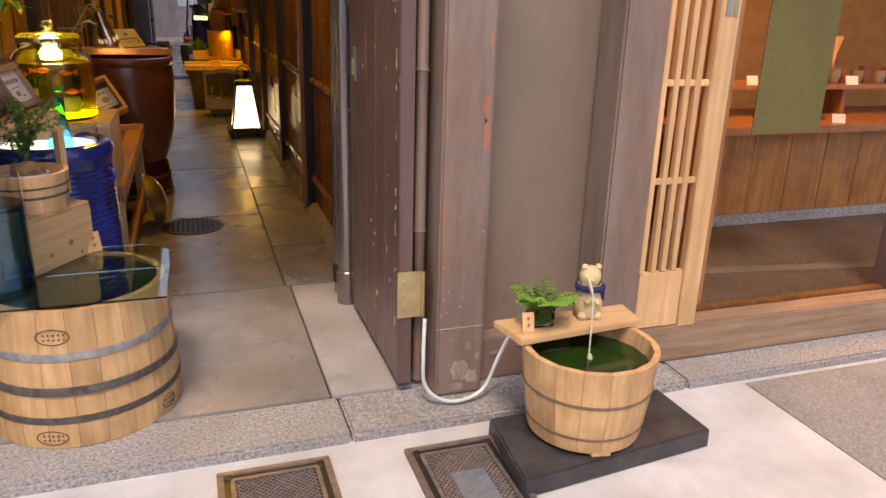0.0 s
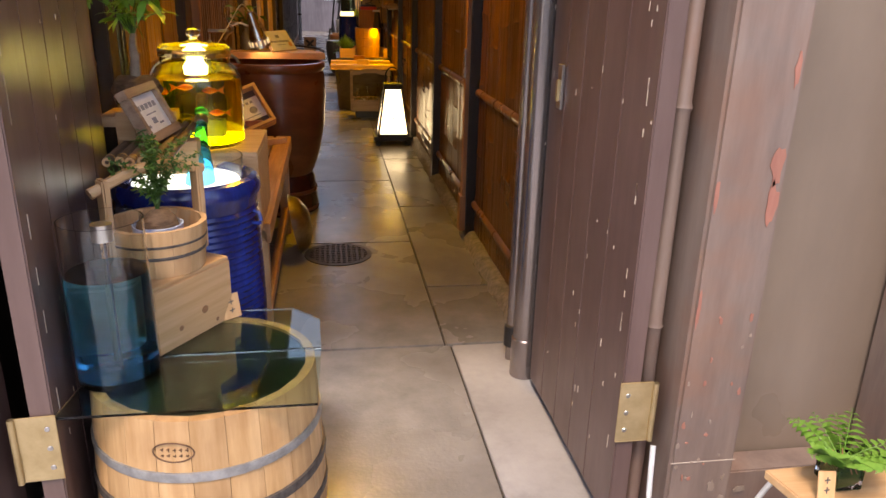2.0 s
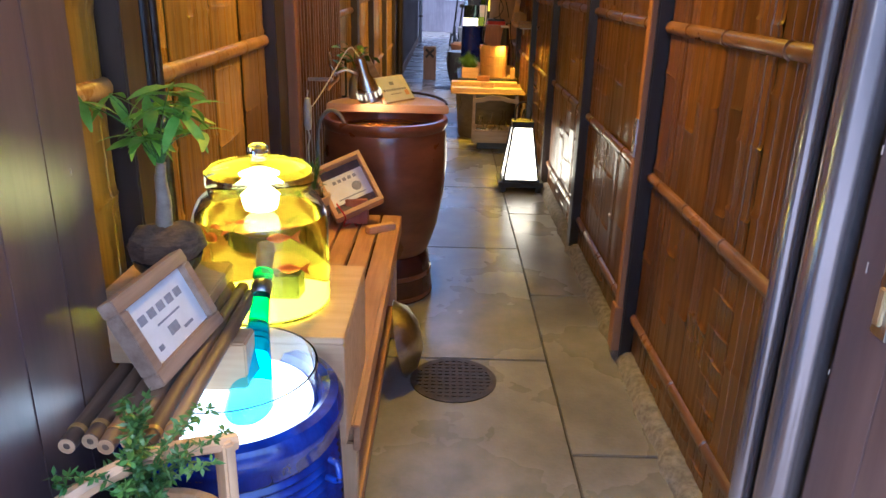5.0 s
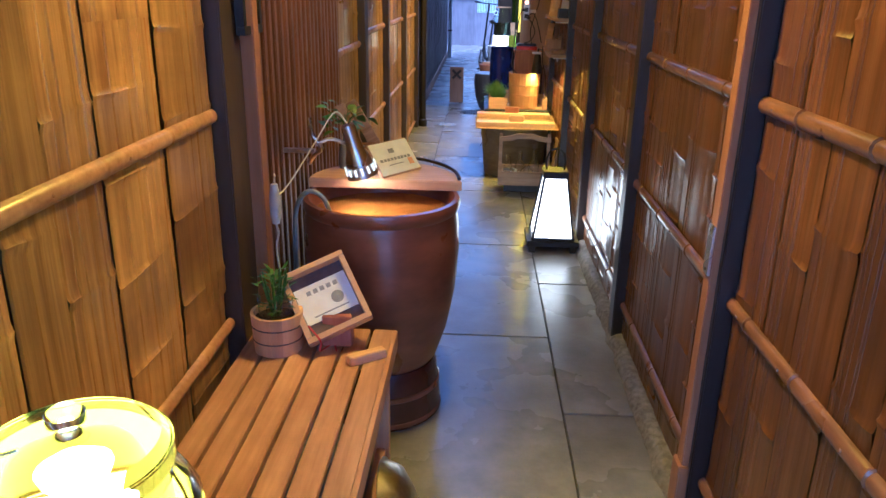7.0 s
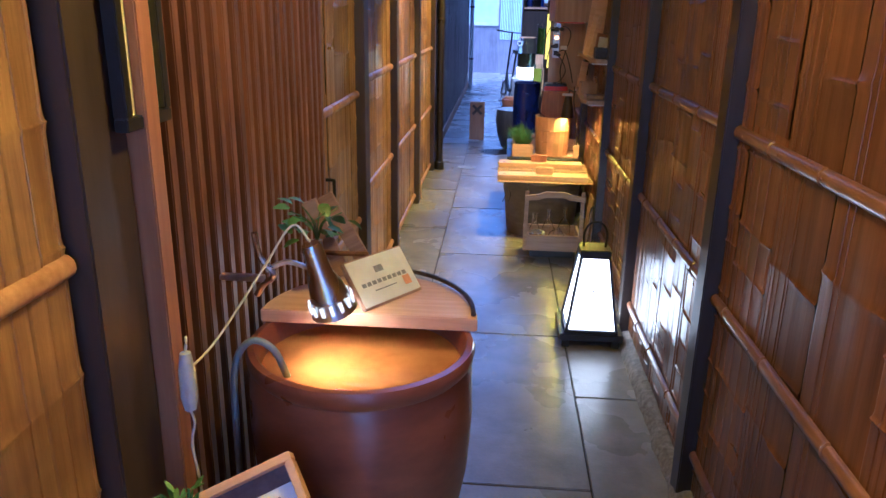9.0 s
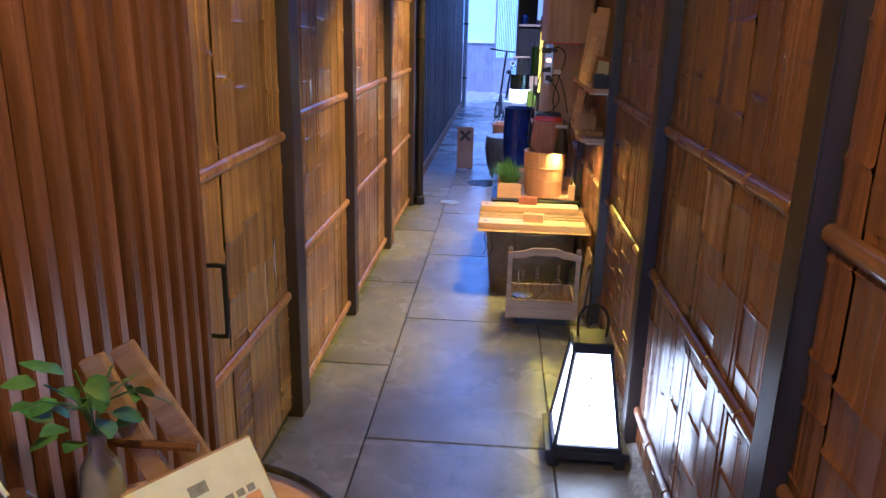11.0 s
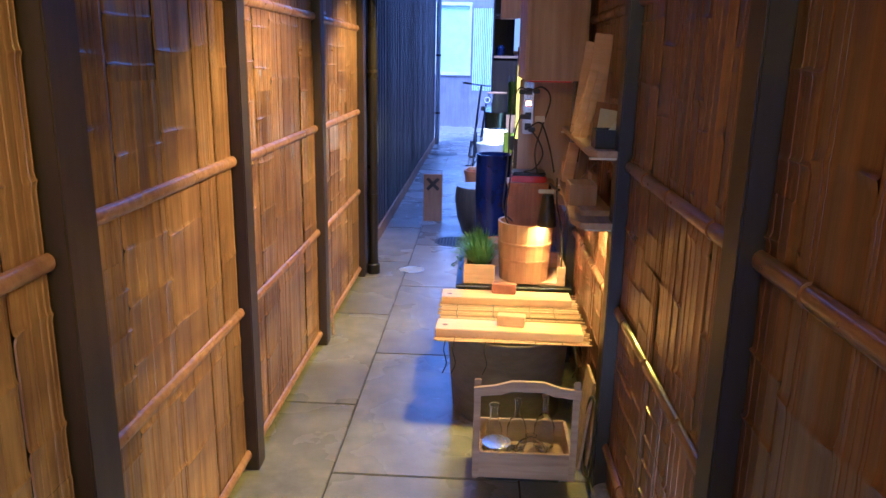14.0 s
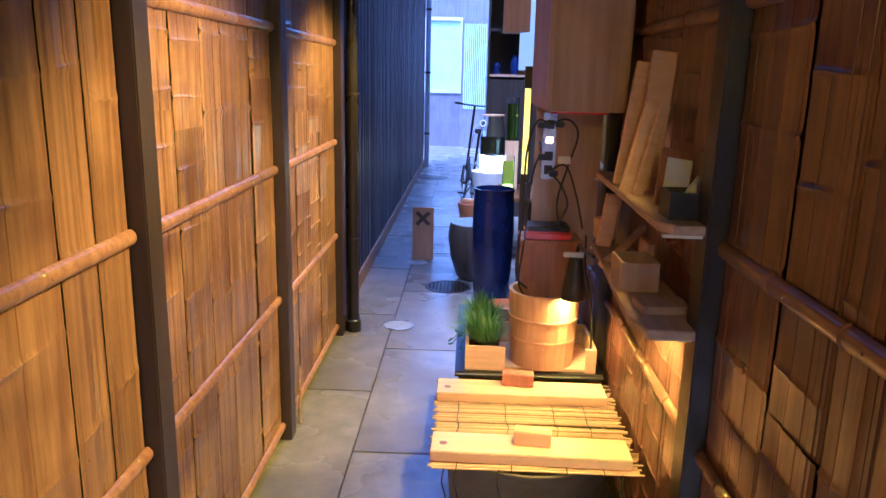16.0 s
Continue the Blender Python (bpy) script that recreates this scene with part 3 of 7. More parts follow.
RED_BARE = surf("reddish_bare_wood", (0.33, 0.13, 0.09), (0.45, 0.2, 0.14), 0.8, (40, 40, 8))
GREY_BARE = surf("grey_bare_wood", (0.26, 0.19, 0.14), (0.4, 0.31, 0.24), 0.85, (40, 40, 8))
for x, z, w, h, s in ((0.855, 0.93, 0.018, 0.05, 1), (0.857, 0.85, 0.014, 0.06, 2), (0.862, 1.12, 0.008, 0.04, 3), (0.735, 0.87, 0.006, 0.05, 4), (0.733, 0.62, 0.005, 0.05, 5)):
    part("worn_patch", flake((x, 2.119, z), w, h, s, None), RED_BARE, front)
for x, z, w, h, s in ((0.80, 0.09, 0.035, 0.05, 6), (0.84, 0.06, 0.03, 0.035, 7), (0.79, 0.03, 0.03, 0.02, 8), (0.83, 0.17, 0.012, 0.02, 9), (0.86, 0.13, 0.012, 0.016, 10), (0.95, 0.10, 0.02, 0.012, 11), (1.05, 0.12, 0.03, 0.01, 12)):
    part("worn_patch", flake((x, 2.119 if x < 0.9 else 2.186, z), w, h, s, None), GREY_BARE, front)
rnd = random.Random(4)
for k in range(26):
    part("worn_patch", flake((rnd.uniform(0.73, 0.872), 2.119, rnd.uniform(0.15, 0.62)), rnd.uniform(0.002, 0.006), rnd.uniform(0.003, 0.012), 40 + k, None), RED_BARE if k % 2 else GREY_BARE, front)
part("post_joint", box(0.722, 0.880, 2.1185, 2.1195, 0.2385, 0.2405), CHIPPED, front)

# stave-built vessels
def stave_ring(owner, n, profile, thick, material, turn=0.0):
    """Separate staves round a vessel; profile (radius, height) from foot to rim."""
    ring = bmesh.new()
    half = math.pi / n * 0.985
    grid = []
    for r, z in profile:
        grid.append([ring.verts.new((q * math.cos(a), q * math.sin(a), z)) for q, a in ((r, -half), (r * 1.004, 0.0), (r, half), (r - thick, half), (r - thick, -half))])
    for a, b in zip(grid, grid[1:]):
        for k in range(5):
            ring.faces.new((a[k], a[(k + 1) % 5], b[(k + 1) % 5], b[k]))
    ring.faces.new(grid[0][::-1])
    ring.faces.new(grid[-1])
    bmesh.ops.recalc_face_normals(ring, faces=ring.faces[:])
    first = part("stave", ring, material, owner, m=pose(0, 0, 0, 0, 0, turn))
    for k in range(1, n):
        again(first, pose(0, 0, 0, 0, 0, turn + 360 * k / n))


def hoop(owner, r, z, h, material, label="", thick=0.004, tilt=0.0):
    bm = lathe([(r - 0.004, z), (r + thick, z), (r + thick + 0.001, z + h / 2), (r + thick, z + h), (r - 0.004, z + h)], 48)
    return part("hoop", bm, material, owner, label, pose(0, 0, 0, tilt, tilt * 0.6, 0))


ZINC = surf("galvanised_band", (0.24, 0.24, 0.23), (0.42, 0.42, 0.41), 0.5, (30, 30, 30), metal=0.5, bump=0.2, stain=(0.3, 0.29, 0.27), stain_size=14)
RUST = surf("dark_iron_band", (0.07, 0.06, 0.055), (0.17, 0.15, 0.135), 0.6, (40, 40, 40), metal=0.5, bump=0.3, stain=(0.16, 0.09, 0.05))
BRAND = surf("burnt_mark", (0.1, 0.05, 0.025), (0.2, 0.1, 0.05), 0.8, (60, 60, 60))
barrel = thing("wooden_tub", "large wooden stave tub with metal hoops holding water", "tub", pose(-0.325, 2.40, 0))
stave_ring(barrel, 22, [(0.268, 0.0), (0.27, 0.05), (0.262, 0.2), (0.25, 0.405)], 0.02, TUB_WOOD)
hoop(barrel, 0.258, 0.265, 0.022, ZINC, "galvanised steel hoop")
hoop(barrel, 0.264, 0.165, 0.024, RUST, "dark iron hoop", tilt=0.6)
hoop(barrel, 0.268, 0.075, 0.02, RUST, "dark iron hoop", tilt=-0.5)
part("bottom", lathe([(0.0, 0.26), (0.238, 0.26)], 32), surf("algae", (0.012, 0.02, 0.008), (0.03, 0.045, 0.015), 0.7, (14, 14, 14)), barrel)
part("water", lathe([(0.0, 0.398), (0.231, 0.398)], 32), surf("still_water", (0.01, 0.016, 0.01), (0.016, 0.028, 0.014), 0.05, (6, 6, 6), bump=0.05, rough_vary=0.02), barrel, "dark water surface")


def brand_oval(owner, ang, z, r, w, h):
    """A burnt oval mark with unreadable writing."""
    bm = bmesh.new()

    def wrap(u, v):
        a = ang + u / r
        return Vector(((r + 0.0015) * math.cos(a), (r + 0.0015) * math.sin(a), z + v))
    pts = [(w / 2 * math.cos(q), h / 2 * math.sin(q)) for q in [2 * math.pi * k / 28 for k in range(29)]]
    tube([wrap(*p) for p in pts], 0.0016, 5, bm)
    for k in range(5):
        u = -w * 0.3 + k * w * 0.15
        for dv, s in ((0.006, 0.008), (-0.008, 0.005)):
            tube([wrap(u, dv), wrap(u + w * 0.07, dv + 0.003 * (k % 2))], 0.0014, 5, bm)
            tube([wrap(u + 0.004, dv - s / 2), wrap(u + 0.005, dv + s / 2)], 0.0012, 5, bm)
    part("burnt_mark", bm, BRAND, owner, "burnt oval maker's mark")


brand_oval(barrel, radians(262), 0.335, 0.2545, 0.085, 0.045)
brand_oval(barrel, radians(255), 0.035, 0.2695, 0.085, 0.042)
brand_oval(barrel, radians(330), 0.04, 0.2695, 0.06, 0.04)
GREEN_GLASS = clear("greenish_plate_glass", (0.82, 0.95, 0.86))
cover = thing("glass_cover", "two greenish glass plates lying across the tub", "glass plate", pose(-0.03, 0.045, 0.407))
part("pane", slab_shape([(-0.56, 2.135), (-0.035, 2.135), (-0.03, 2.39), (-0.53, 2.385)], 0.0, 0.006), GREEN_GLASS, cover)
part("pane", slab_shape([(-0.55, 2.392), (-0.03, 2.396), (-0.035, 2.56), (-0.105, 2.635), (-0.445, 2.64), (-0.545, 2.55)], 0.0, 0.006), GREEN_GLASS, cover)
GL = 0.4135

# tub with the small figure
stone = solid("slate_slab", rough(slab_shape([(0.802, 1.60), (1.448, 1.675), (1.438, 1.935), (0.83, 1.92)], -0.0345, 0.025, 0.006), 7, 0.003), surf("dark_slate", (0.022, 0.02, 0.022), (0.055, 0.05, 0.05), 0.5, (12, 12, 12), bump=0.25, stain=(0.1, 0.08, 0.06), stain_amount=0.3), "black stone slab lying on the street", "slab")
tub = thing("fish_tub", "round wooden tub of green water on a slate", "tub", pose(1.08, 1.80, 0.0265) @ Matrix.Diagonal((0.96, 0.96, 1, 1)))
stave_ring(tub, 16, [(0.172, 0.012), (0.176, 0.03), (0.193, 0.15), (0.205, 0.272)], 0.017, TUB_WOOD)
for a in (20, 140, 260):
    part("foot", box(0.147, 0.171, -0.03, 0.03, 0.0, 0.03, 0.003), TUB_WOOD, tub, m=pose(0, 0, 0, 0, 0, a))
ROPE = surf("copper_wire_hoop", (0.12, 0.07, 0.04), (0.24, 0.15, 0.09), 0.6, (80, 80, 80), bump=0.5)
for r, z in ((0.1955, 0.162), (0.18, 0.055)):
    hoop(tub, r, z, 0.007, ROPE, "twisted wire hoop", 0.002)
part("bottom", lathe([(0.0, 0.1), (0.165, 0.1)], 28), SOIL, tub)
POND = surf("pond_water", (0.006, 0.018, 0.003), (0.022, 0.055, 0.008), 0.06, (12, 12, 12), bump=0.08, stain=(0.006, 0.012, 0.005), stain_size=7, stain_amount=0.8, rough_vary=0.03)
part("water", lathe([(0.0, 0.222), (0.184, 0.222)], 32), POND, tub, "murky green water")
MOSS = surf("moss", (0.03, 0.07, 0.008), (0.1, 0.18, 0.02), 0.9, (60, 60, 60), bump=1.0, depth=0.006)
bm = bmesh.new()
inner = [[bm.verts.new(((0.187 - d) * math.cos(a), (0.187 - d) * math.sin(a), z + 0.01 * noise.noise(Vector((a * 4, z * 30, 0))))) for z, d in ((0.2, 0.004), (0.235, 0.002), (0.262, -0.002))] for a in [radians(q) for q in range(-40, 100, 7)]]
for a, b in zip(inner, inner[1:]):
    for k in range(2):
        bm.faces.new((a[k], b[k], b[k + 1], a[k + 1]))
part("moss", bm, MOSS, tub, "bright green moss inside the rim")
plank = solid("tub_shelf", rough(slab_shape([(0.845, 1.965), (0.873, 1.825), (1.285, 1.86), (1.295, 1.98)], 0.303, 0.325, 0.003), 8, 0.002), PALE_WOOD, "wooden plank shelf laid across the tub", "shelf")
SH = 0.326
figure_mat = surf("yellow_carved_wood", (0.55, 0.4, 0.17), (0.72, 0.58, 0.32), 0.6, (25, 25, 25), bump=0.3)
bm = lathe([(0.0, 0.0), (0.032, 0.002), (0.042, 0.02), (0.042, 0.05), (0.03, 0.085), (0.024, 0.1), (0.03, 0.115), (0.033, 0.13), (0.028, 0.148), (0.012, 0.16), (0.0, 0.162)], 20)
for p, r in (((-0.02, -0.005, 0.158), 0.011), ((0.022, 0.0, 0.158), 0.011), ((-0.005, -0.03, 0.128), 0.014), ((-0.022, -0.028, 0.012), 0.016), ((0.022, -0.028, 0.012), 0.016), ((-0.012, -0.04, 0.062), 0.012), ((0.014, -0.04, 0.06), 0.012)):
    lathe([(0.0, -r), (r * 0.7, -r * 0.7), (r, 0.0), (r * 0.7, r * 0.7), (0.0, r)], 12, bm, Matrix.Translation(p))
lathe([(0.033, 0.09), (0.039, 0.094), (0.039, 0.104), (0.033, 0.108)], 16, bm)
solid("figurine", bm, figure_mat, "small yellow carved wooden animal figure on a plank", "figurine", pose(1.135, 1.925, SH, 0, 0, -15))
scarf = thing("doll_scarf", "dark blue cloth scarf round the figurine's neck", "scarf", pose(1.135, 1.925, SH))
NAVY = surf("navy_cloth", (0.012, 0.012, 0.06), (0.03, 0.03, 0.12), 0.9, (80, 80, 80), bump=0.5)
part("wrap", lathe([(0.033, 0.086), (0.043, 0.089), (0.044, 0.1), (0.036, 0.108)], 18), NAVY, scarf)
part("tail", rough(box(0.028, 0.052, -0.01, -0.002, 0.045, 0.1, 0.003), 30, 0.004), NAVY, scarf)
rod = thing("toy_rod", "little fishing rod with line and carved fish", "toy rod", pose(1.12, 1.872, SH))
part("rod", tube([(0.012, -0.002, 0.04), (-0.03, 0.0, 0.155)], 0.003, 8), figure_mat, rod)
LINE = surf("white_cord", (0.6, 0.58, 0.5), (0.75, 0.73, 0.66), 0.8, (90, 90, 90))
part("line", tube(arc([(-0.03, 0.0, 0.155), (-0.032, -0.045, 0.12), (-0.034, -0.06, 0.03), (-0.036, -0.065, -0.06)], 5), 0.0022, 6), LINE, rod)
fish_mat = surf("pale_toy_fish", (0.42, 0.46, 0.18), (0.62, 0.64, 0.34), 0.5, (40, 40, 40))
bm = lathe([(0.0, 0.0), (0.006, 0.006), (0.009, 0.025), (0.006, 0.045), (0.002, 0.055)], 10, None, pose(-0.036, -0.066, -0.06, 165, 0, 12))
tube([(-0.04, -0.08, -0.115), (-0.055, -0.085, -0.13)], 0.003, 6, bm)
part("carved_fish", bm, fish_mat, rod)


def leaf_mesh(length, width, material, name="leaf", droop=0.3, n=4):
    """A small leaf along +x."""
    bm = bmesh.new()
    rows = []
    for k in range(n + 1):
        t = k / n
        w = width * math.sin(math.pi * min(0.97, 0.06 + 0.94 * t)) ** 0.8 / 2
        z = -droop * length * t * t
        rows.append([bm.verts.new((length * t, -w, z + 0.15 * w)), bm.verts.new((length * t, 0, z)), bm.verts.new((length * t, w, z + 0.15 * w))])
    for a, b in zip(rows, rows[1:]):
        bm.faces.new((a[0], b[0], b[1], a[1]))
        bm.faces.new((a[1], b[1], b[2], a[2]))
    return mesh(name, bm, material)


def frond(length, width, n, curl, m, bm):
    """A fern frond with paired leaflets."""
    own = bmesh.new()
    line = [Vector((length * t, 0, length * (0.9 * t - curl * t * t))) for t in [k / n for k in range(n + 1)]]
    tube(line, 0.0012, 5, own, 0.4)
    for k in range(2, n + 1):
        p = line[k]
        w = width * math.sin(math.pi * (0.12 + 0.86 * k / n)) ** 0.7
        for s in (1, -1):
            q = [p, p + Vector((-w * 0.12, s * w * 0.5, 0.003)), p + Vector((w * 0.3, s * w, -0.004)), p + Vector((w * 0.5, s * w * 0.45, 0.0))]
            own.faces.new([own.verts.new(v) for v in q])
    add(bm, own, m)


pot = thing("fern_glass", "small fern in a square glass pot on a plank", "plant", pose(0.97, 1.91, SH))
bm = box(-0.032, 0.032, -0.032, 0.032, 0.0, 0.062, 0.003)
bmesh.ops.delete(bm, geom=[f for f in bm.faces if f.normal.z > 0.9 and f.calc_area() > 0.001], context="FACES")
part("glass_pot", bm, GLASS, pot)
part("root_ball", rough(box(-0.026, 0.026, -0.026, 0.026, 0.006, 0.05, 0.006), 40, 0.006), MOSS, pot)
bm = bmesh.new()
rnd = random.Random(2)
for k in range(15):
    frond(rnd.uniform(0.07, 0.115), 0.034, 9, rnd.uniform(0.0, 0.55), pose(0, 0, 0.045, 0, 0, k * 24 + rnd.uniform(-8, 8)), bm)
part("fronds", bm, FERN, pot, "fresh green fern fronds")
bm = bmesh.new()
for k in range(10):
    a = rnd.uniform(0, 6.28)
    tube(arc([(0, 0, 0.05), (0.02 * math.cos(a), 0.02 * math.sin(a), 0.065), (0.045 * math.cos(a), 0.045 * math.sin(a), 0.05)], 3), 0.0012, 5, bm)
part("dry_roots", bm, surf("dry_fern_root", (0.3, 0.14, 0.06), (0.45, 0.24, 0.12), 0.9, (60, 60, 60)), pot)


def price_tag(m, w, h, label, lines=2):
    tag = thing("price_tag", label, "tag", m)
    part("board", box(-w / 2, w / 2, -0.002, 0.002, 0, h, 0.0008), PALE_WOOD_V, tag)
    bm = bmesh.new()
    for k in range(lines):
        z = h * (0.68 - 0.34 * k)
        tube([(-w * 0.16, -0.0025, z), (w * 0.16, -0.0025, z + h * 0.03)], 0.0012, 5, bm)
        tube([(0.0, -0.0025, z - h * 0.1), (w * 0.02, -0.0025, z + h * 0.12)], 0.0012, 5, bm)
    part("writing", bm, INK, tag)
    return tag


price_tag(pose(0.91, 1.86, SH, -14, 0, -8), 0.034, 0.058, "small wooden tag with brushed characters on a plank")


WORN_IRON = surf("worn_iron", (0.16, 0.13, 0.11), (0.3, 0.25, 0.22), 0.45, (40, 40, 40), metal=0.5, stain=(0.2, 0.1, 0.05), stain_size=8)


def iron_cover(m, w, d, label):
    """A rectangular cast cover with a raised rim and a diamond grid."""
    c = thing("drain_cover", label, "drain cover", m)
    part("plate", box(0, w, 0, d, -0.006, 0.002), BLACK, c)
    for x0, x1, y0, y1 in ((0, w, 0, 0.018), (0, w, d - 0.018, d), (0, 0.018, 0.018, d - 0.018), (w - 0.018, w, 0.018, d - 0.018)):
        part("rim", box(x0, x1, y0, y1, 0.0, 0.008, 0.002), WORN_IRON, c)
    for x0, x1, y0, y1 in ((0.035, w - 0.035, 0.035, 0.047), (0.035, w - 0.035, d - 0.047, d - 0.035), (0.035, 0.047, 0.047, d - 0.047), (w - 0.047, w - 0.035, 0.047, d - 0.047)):
        part("inner_rim", box(x0, x1, y0, y1, 0.002, 0.007, 0.001), WORN_IRON, c)
    n = int(w / 0.016)
    for k in range(-n, n * 2):
        for s in (1, -1):
            x0, y0 = 0.05 + k * 0.016, 0.05
            run = d - 0.1
            a, b = (x0, y0), (x0 + s * run, y0 + run)
            lo, hi = 0.05, w - 0.05
            t0, t1 = 0.0, 1.0
            dx = b[0] - a[0]
            u = sorted(((lo - a[0]) / dx, (hi - a[0]) / dx))
            t0, t1 = max(t0, u[0]), min(t1, u[1])
            if t1 > t0 + 0.02:
                part("bar", tube([(a[0] + dx * t0, y0 + run * t0, 0.004), (a[0] + dx * t1, y0 + run * t1, 0.004)], 0.0026, 4), WORN_IRON, c)
    for x, y in ((0.03, d - 0.03), (w - 0.03, d - 0.03), (0.03, 0.03)):
        part("boss", lathe([(0.0, 0.009), (0.012, 0.008), (0.016, 0.0)], 12, None, pose(x, y, 0)), IRON, c)
    return c


iron_cover(pose(0.03, 1.50, -0.029), 0.31, 0.43, "black cast-iron drain cover with a diamond grid")
second = iron_cover(pose(0.555, 1.45, -0.029), 0.28, 0.45, "grey cast-iron meter cover beside the slate")
part("badge", box(0.09, 0.19, 0.12, 0.30, 0.002, 0.009, 0.002), surf("grey_cast_metal", (0.2, 0.22, 0.24), (0.3, 0.33, 0.36), 0.5, (60, 60, 60), metal=0.4), second)

# ---- shop beside the gate ----
sill = thing("shop_sill", "weathered wooden threshold beam of the shop", "threshold", kind="structure")
part("beam", rough(box(1.448, 4.3, 2.135, 2.23, -0.001, 0.138, 0.006), 5, 0.003), OLD_WOOD, sill)
part("track", box(1.448, 4.3, 2.232, 2.27, 0.0, 0.148, 0.003), SLAT_WOOD, sill)
shop_floor = solid("shop_floor", box(1.45, 6.2, 2.272, 4.6, -0.2, 0.122), PEBBLE, "dark pebble-wash floor inside the shop", "floor", kind="structure")
part("stone_band", slab_shape([(2.0, 2.62), (3.3, 2.44), (3.3, 2.50), (2.05, 2.69)], 0.122, 0.1245), GRANITE_DARK, shop_floor)
AMBER = surf("amber_plaster", (0.36, 0.2, 0.07), (0.46, 0.27, 0.1), 0.85, (10, 10, 10), bump=0.15)
solid("wall_shop_back", box(1.45, 6.2, 4.6, 4.7, 0, 2.7), AMBER, "amber plaster back wall of the shop", "wall", kind="structure")
solid("wall_shop_left", box(1.35, 1.45, 2.28, 4.7, 0, 2.7), RED_WOOD, "brown timber side wall of the shop", "wall", kind="structure")
solid("wall_shop_right", box(6.2, 6.3, 2.28, 4.7, 0, 2.7), AMBER, "amber plaster side wall of the shop", "wall", kind="structure")
solid("shop_ceiling", box(1.35, 6.3, 2.41, 4.7, 2.7, 2.8), SLAT_WOOD, "brown boarded shop ceiling", "ceiling", kind="structure")
part("post", box(2.72, 2.86, 2.13, 2.30, 0.12, 2.2, 0.006), DARK_PAINT, front)
part("post", box(1.775, 1.85, 2.28, 2.36, 0.13, 2.2, 0.004), RED_WOOD, front)
lattice = thing("lattice_door", "pale cedar sliding lattice door standing open", "door", pose(1.462, 2.155, 0.142) @ Matrix.Diagonal((1.17, 1, 1.04, 1)))
part("bottom_board", box(0.0, 0.15, -0.012, 0.012, 0.0, 0.20, 0.002), PALE_WOOD_V, lattice)
part("stile", box(0.152, 0.215, -0.018, 0.018, -0.008, 2.0, 0.003), PALE_WOOD_V, lattice)
part("stile", box(-0.006, 0.012, -0.016, 0.016, 0.202, 2.0, 0.002), PALE_WOOD_V, lattice)
lat = part("bar", box(-0.0085, 0.0085, -0.012, 0.012, 0.202, 2.0, 0.002), PALE_WOOD_V, lattice, m=pose(0.045, 0, 0))
for x in (0.08, 0.115):
    again(lat, pose(x, 0, 0))
for z in (0.50, 0.81, 1.12, 1.43):
    part("rail", box(0.01, 0.152, -0.008, 0.008, z, z + 0.02, 0.002), PALE_WOOD_V, lattice)
lock = part("lock", box(0.165, 0.185, -0.022, -0.018, 1.02, 1.07, 0.001), STEEL, lattice, "steel lock plate")
part("catch", box(0.19, 0.205, -0.022, -0.018, 1.02, 1.07, 0.001), BRASS, lattice, "brass catch plate")

counter = thing("shop_counter", "knotty cedar counter with a red-brown top", "counter", pose(0, 0, 0.122))
for k in range(12):
    part("panel", box(2.35 + k * 0.24, 2.35 + k * 0.24 + 0.238, 3.22, 3.245, 0.06, 0.50, 0.002), CEDAR, counter)
part("plinth", box(2.35, 5.25, 3.215, 3.24, 0.0, 0.058), GRANITE, counter)
part("top", box(2.3, 5.3, 3.12, 3.75, 0.502, 0.545, 0.004), RED_WOOD, counter)
part("carcass", box(2.35, 5.25, 3.25, 3.7, 0.0, 0.50), SLAT_WOOD, counter)
riser = thing("display_shelf", "brown wooden display shelf on the counter", "shelf", pose(0, 0, 0.668))
part("board", box(2.5, 5.2, 3.42, 3.72, 0.145, 0.17, 0.003), RED_WOOD, riser)
for x in (2.55, 3.6, 5.1):
    part("upright", box(x, x + 0.03, 3.45, 3.7, 0.0, 0.144), RED_WOOD, riser)
solid("curtain", rough(box(0, 0.36, -0.002, 0.002, 0.0, 0.62), 3, 0.004), surf("olive_linen", (0.12, 0.105, 0.03), (0.19, 0.165, 0.06), 0.9, (160, 160, 160), bump=0.6, stain_amount=0.2), "olive green linen shop curtain", "curtain", pose(2.15, 2.5, 0.755, 0, 0, 3))
solid("curtain_rod", tube([(1.8, 2.5, 1.37), (3.2, 2.52, 1.36)], 0.012, 10), BAMBOO_RAIL, "bamboo rod holding the shop curtain", "rod")


def plate_stack(m):
    p = thing("plate_stack", "stack of white and yellow plates on a shelf", "plates", m)
    for k in range(6):
        part("plate", lathe([(0.0, 0.004), (0.04, 0.0), (0.07, 0.012), (0.068, 0.015), (0.04, 0.006), (0.0, 0.008)], 20), surf("yellow_glaze", (0.5, 0.36, 0.03), (0.6, 0.45, 0.06), 0.3, (10, 10, 10)) if k == 5 else PAPER, p, m=pose(0, 0, k * 0.011))


def tumbler(m, h, r, material, label):
    c = thing("cup", label, "cup", m, group="cups in the shop")
    part("bowl", lathe([(0.0, 0.002), (r * 0.75, 0.0), (r, h * 0.6), (r * 0.95, h), (r * 0.88, h), (r * 0.9, h * 0.6), (0.0, 0.01)], 18), material, c)


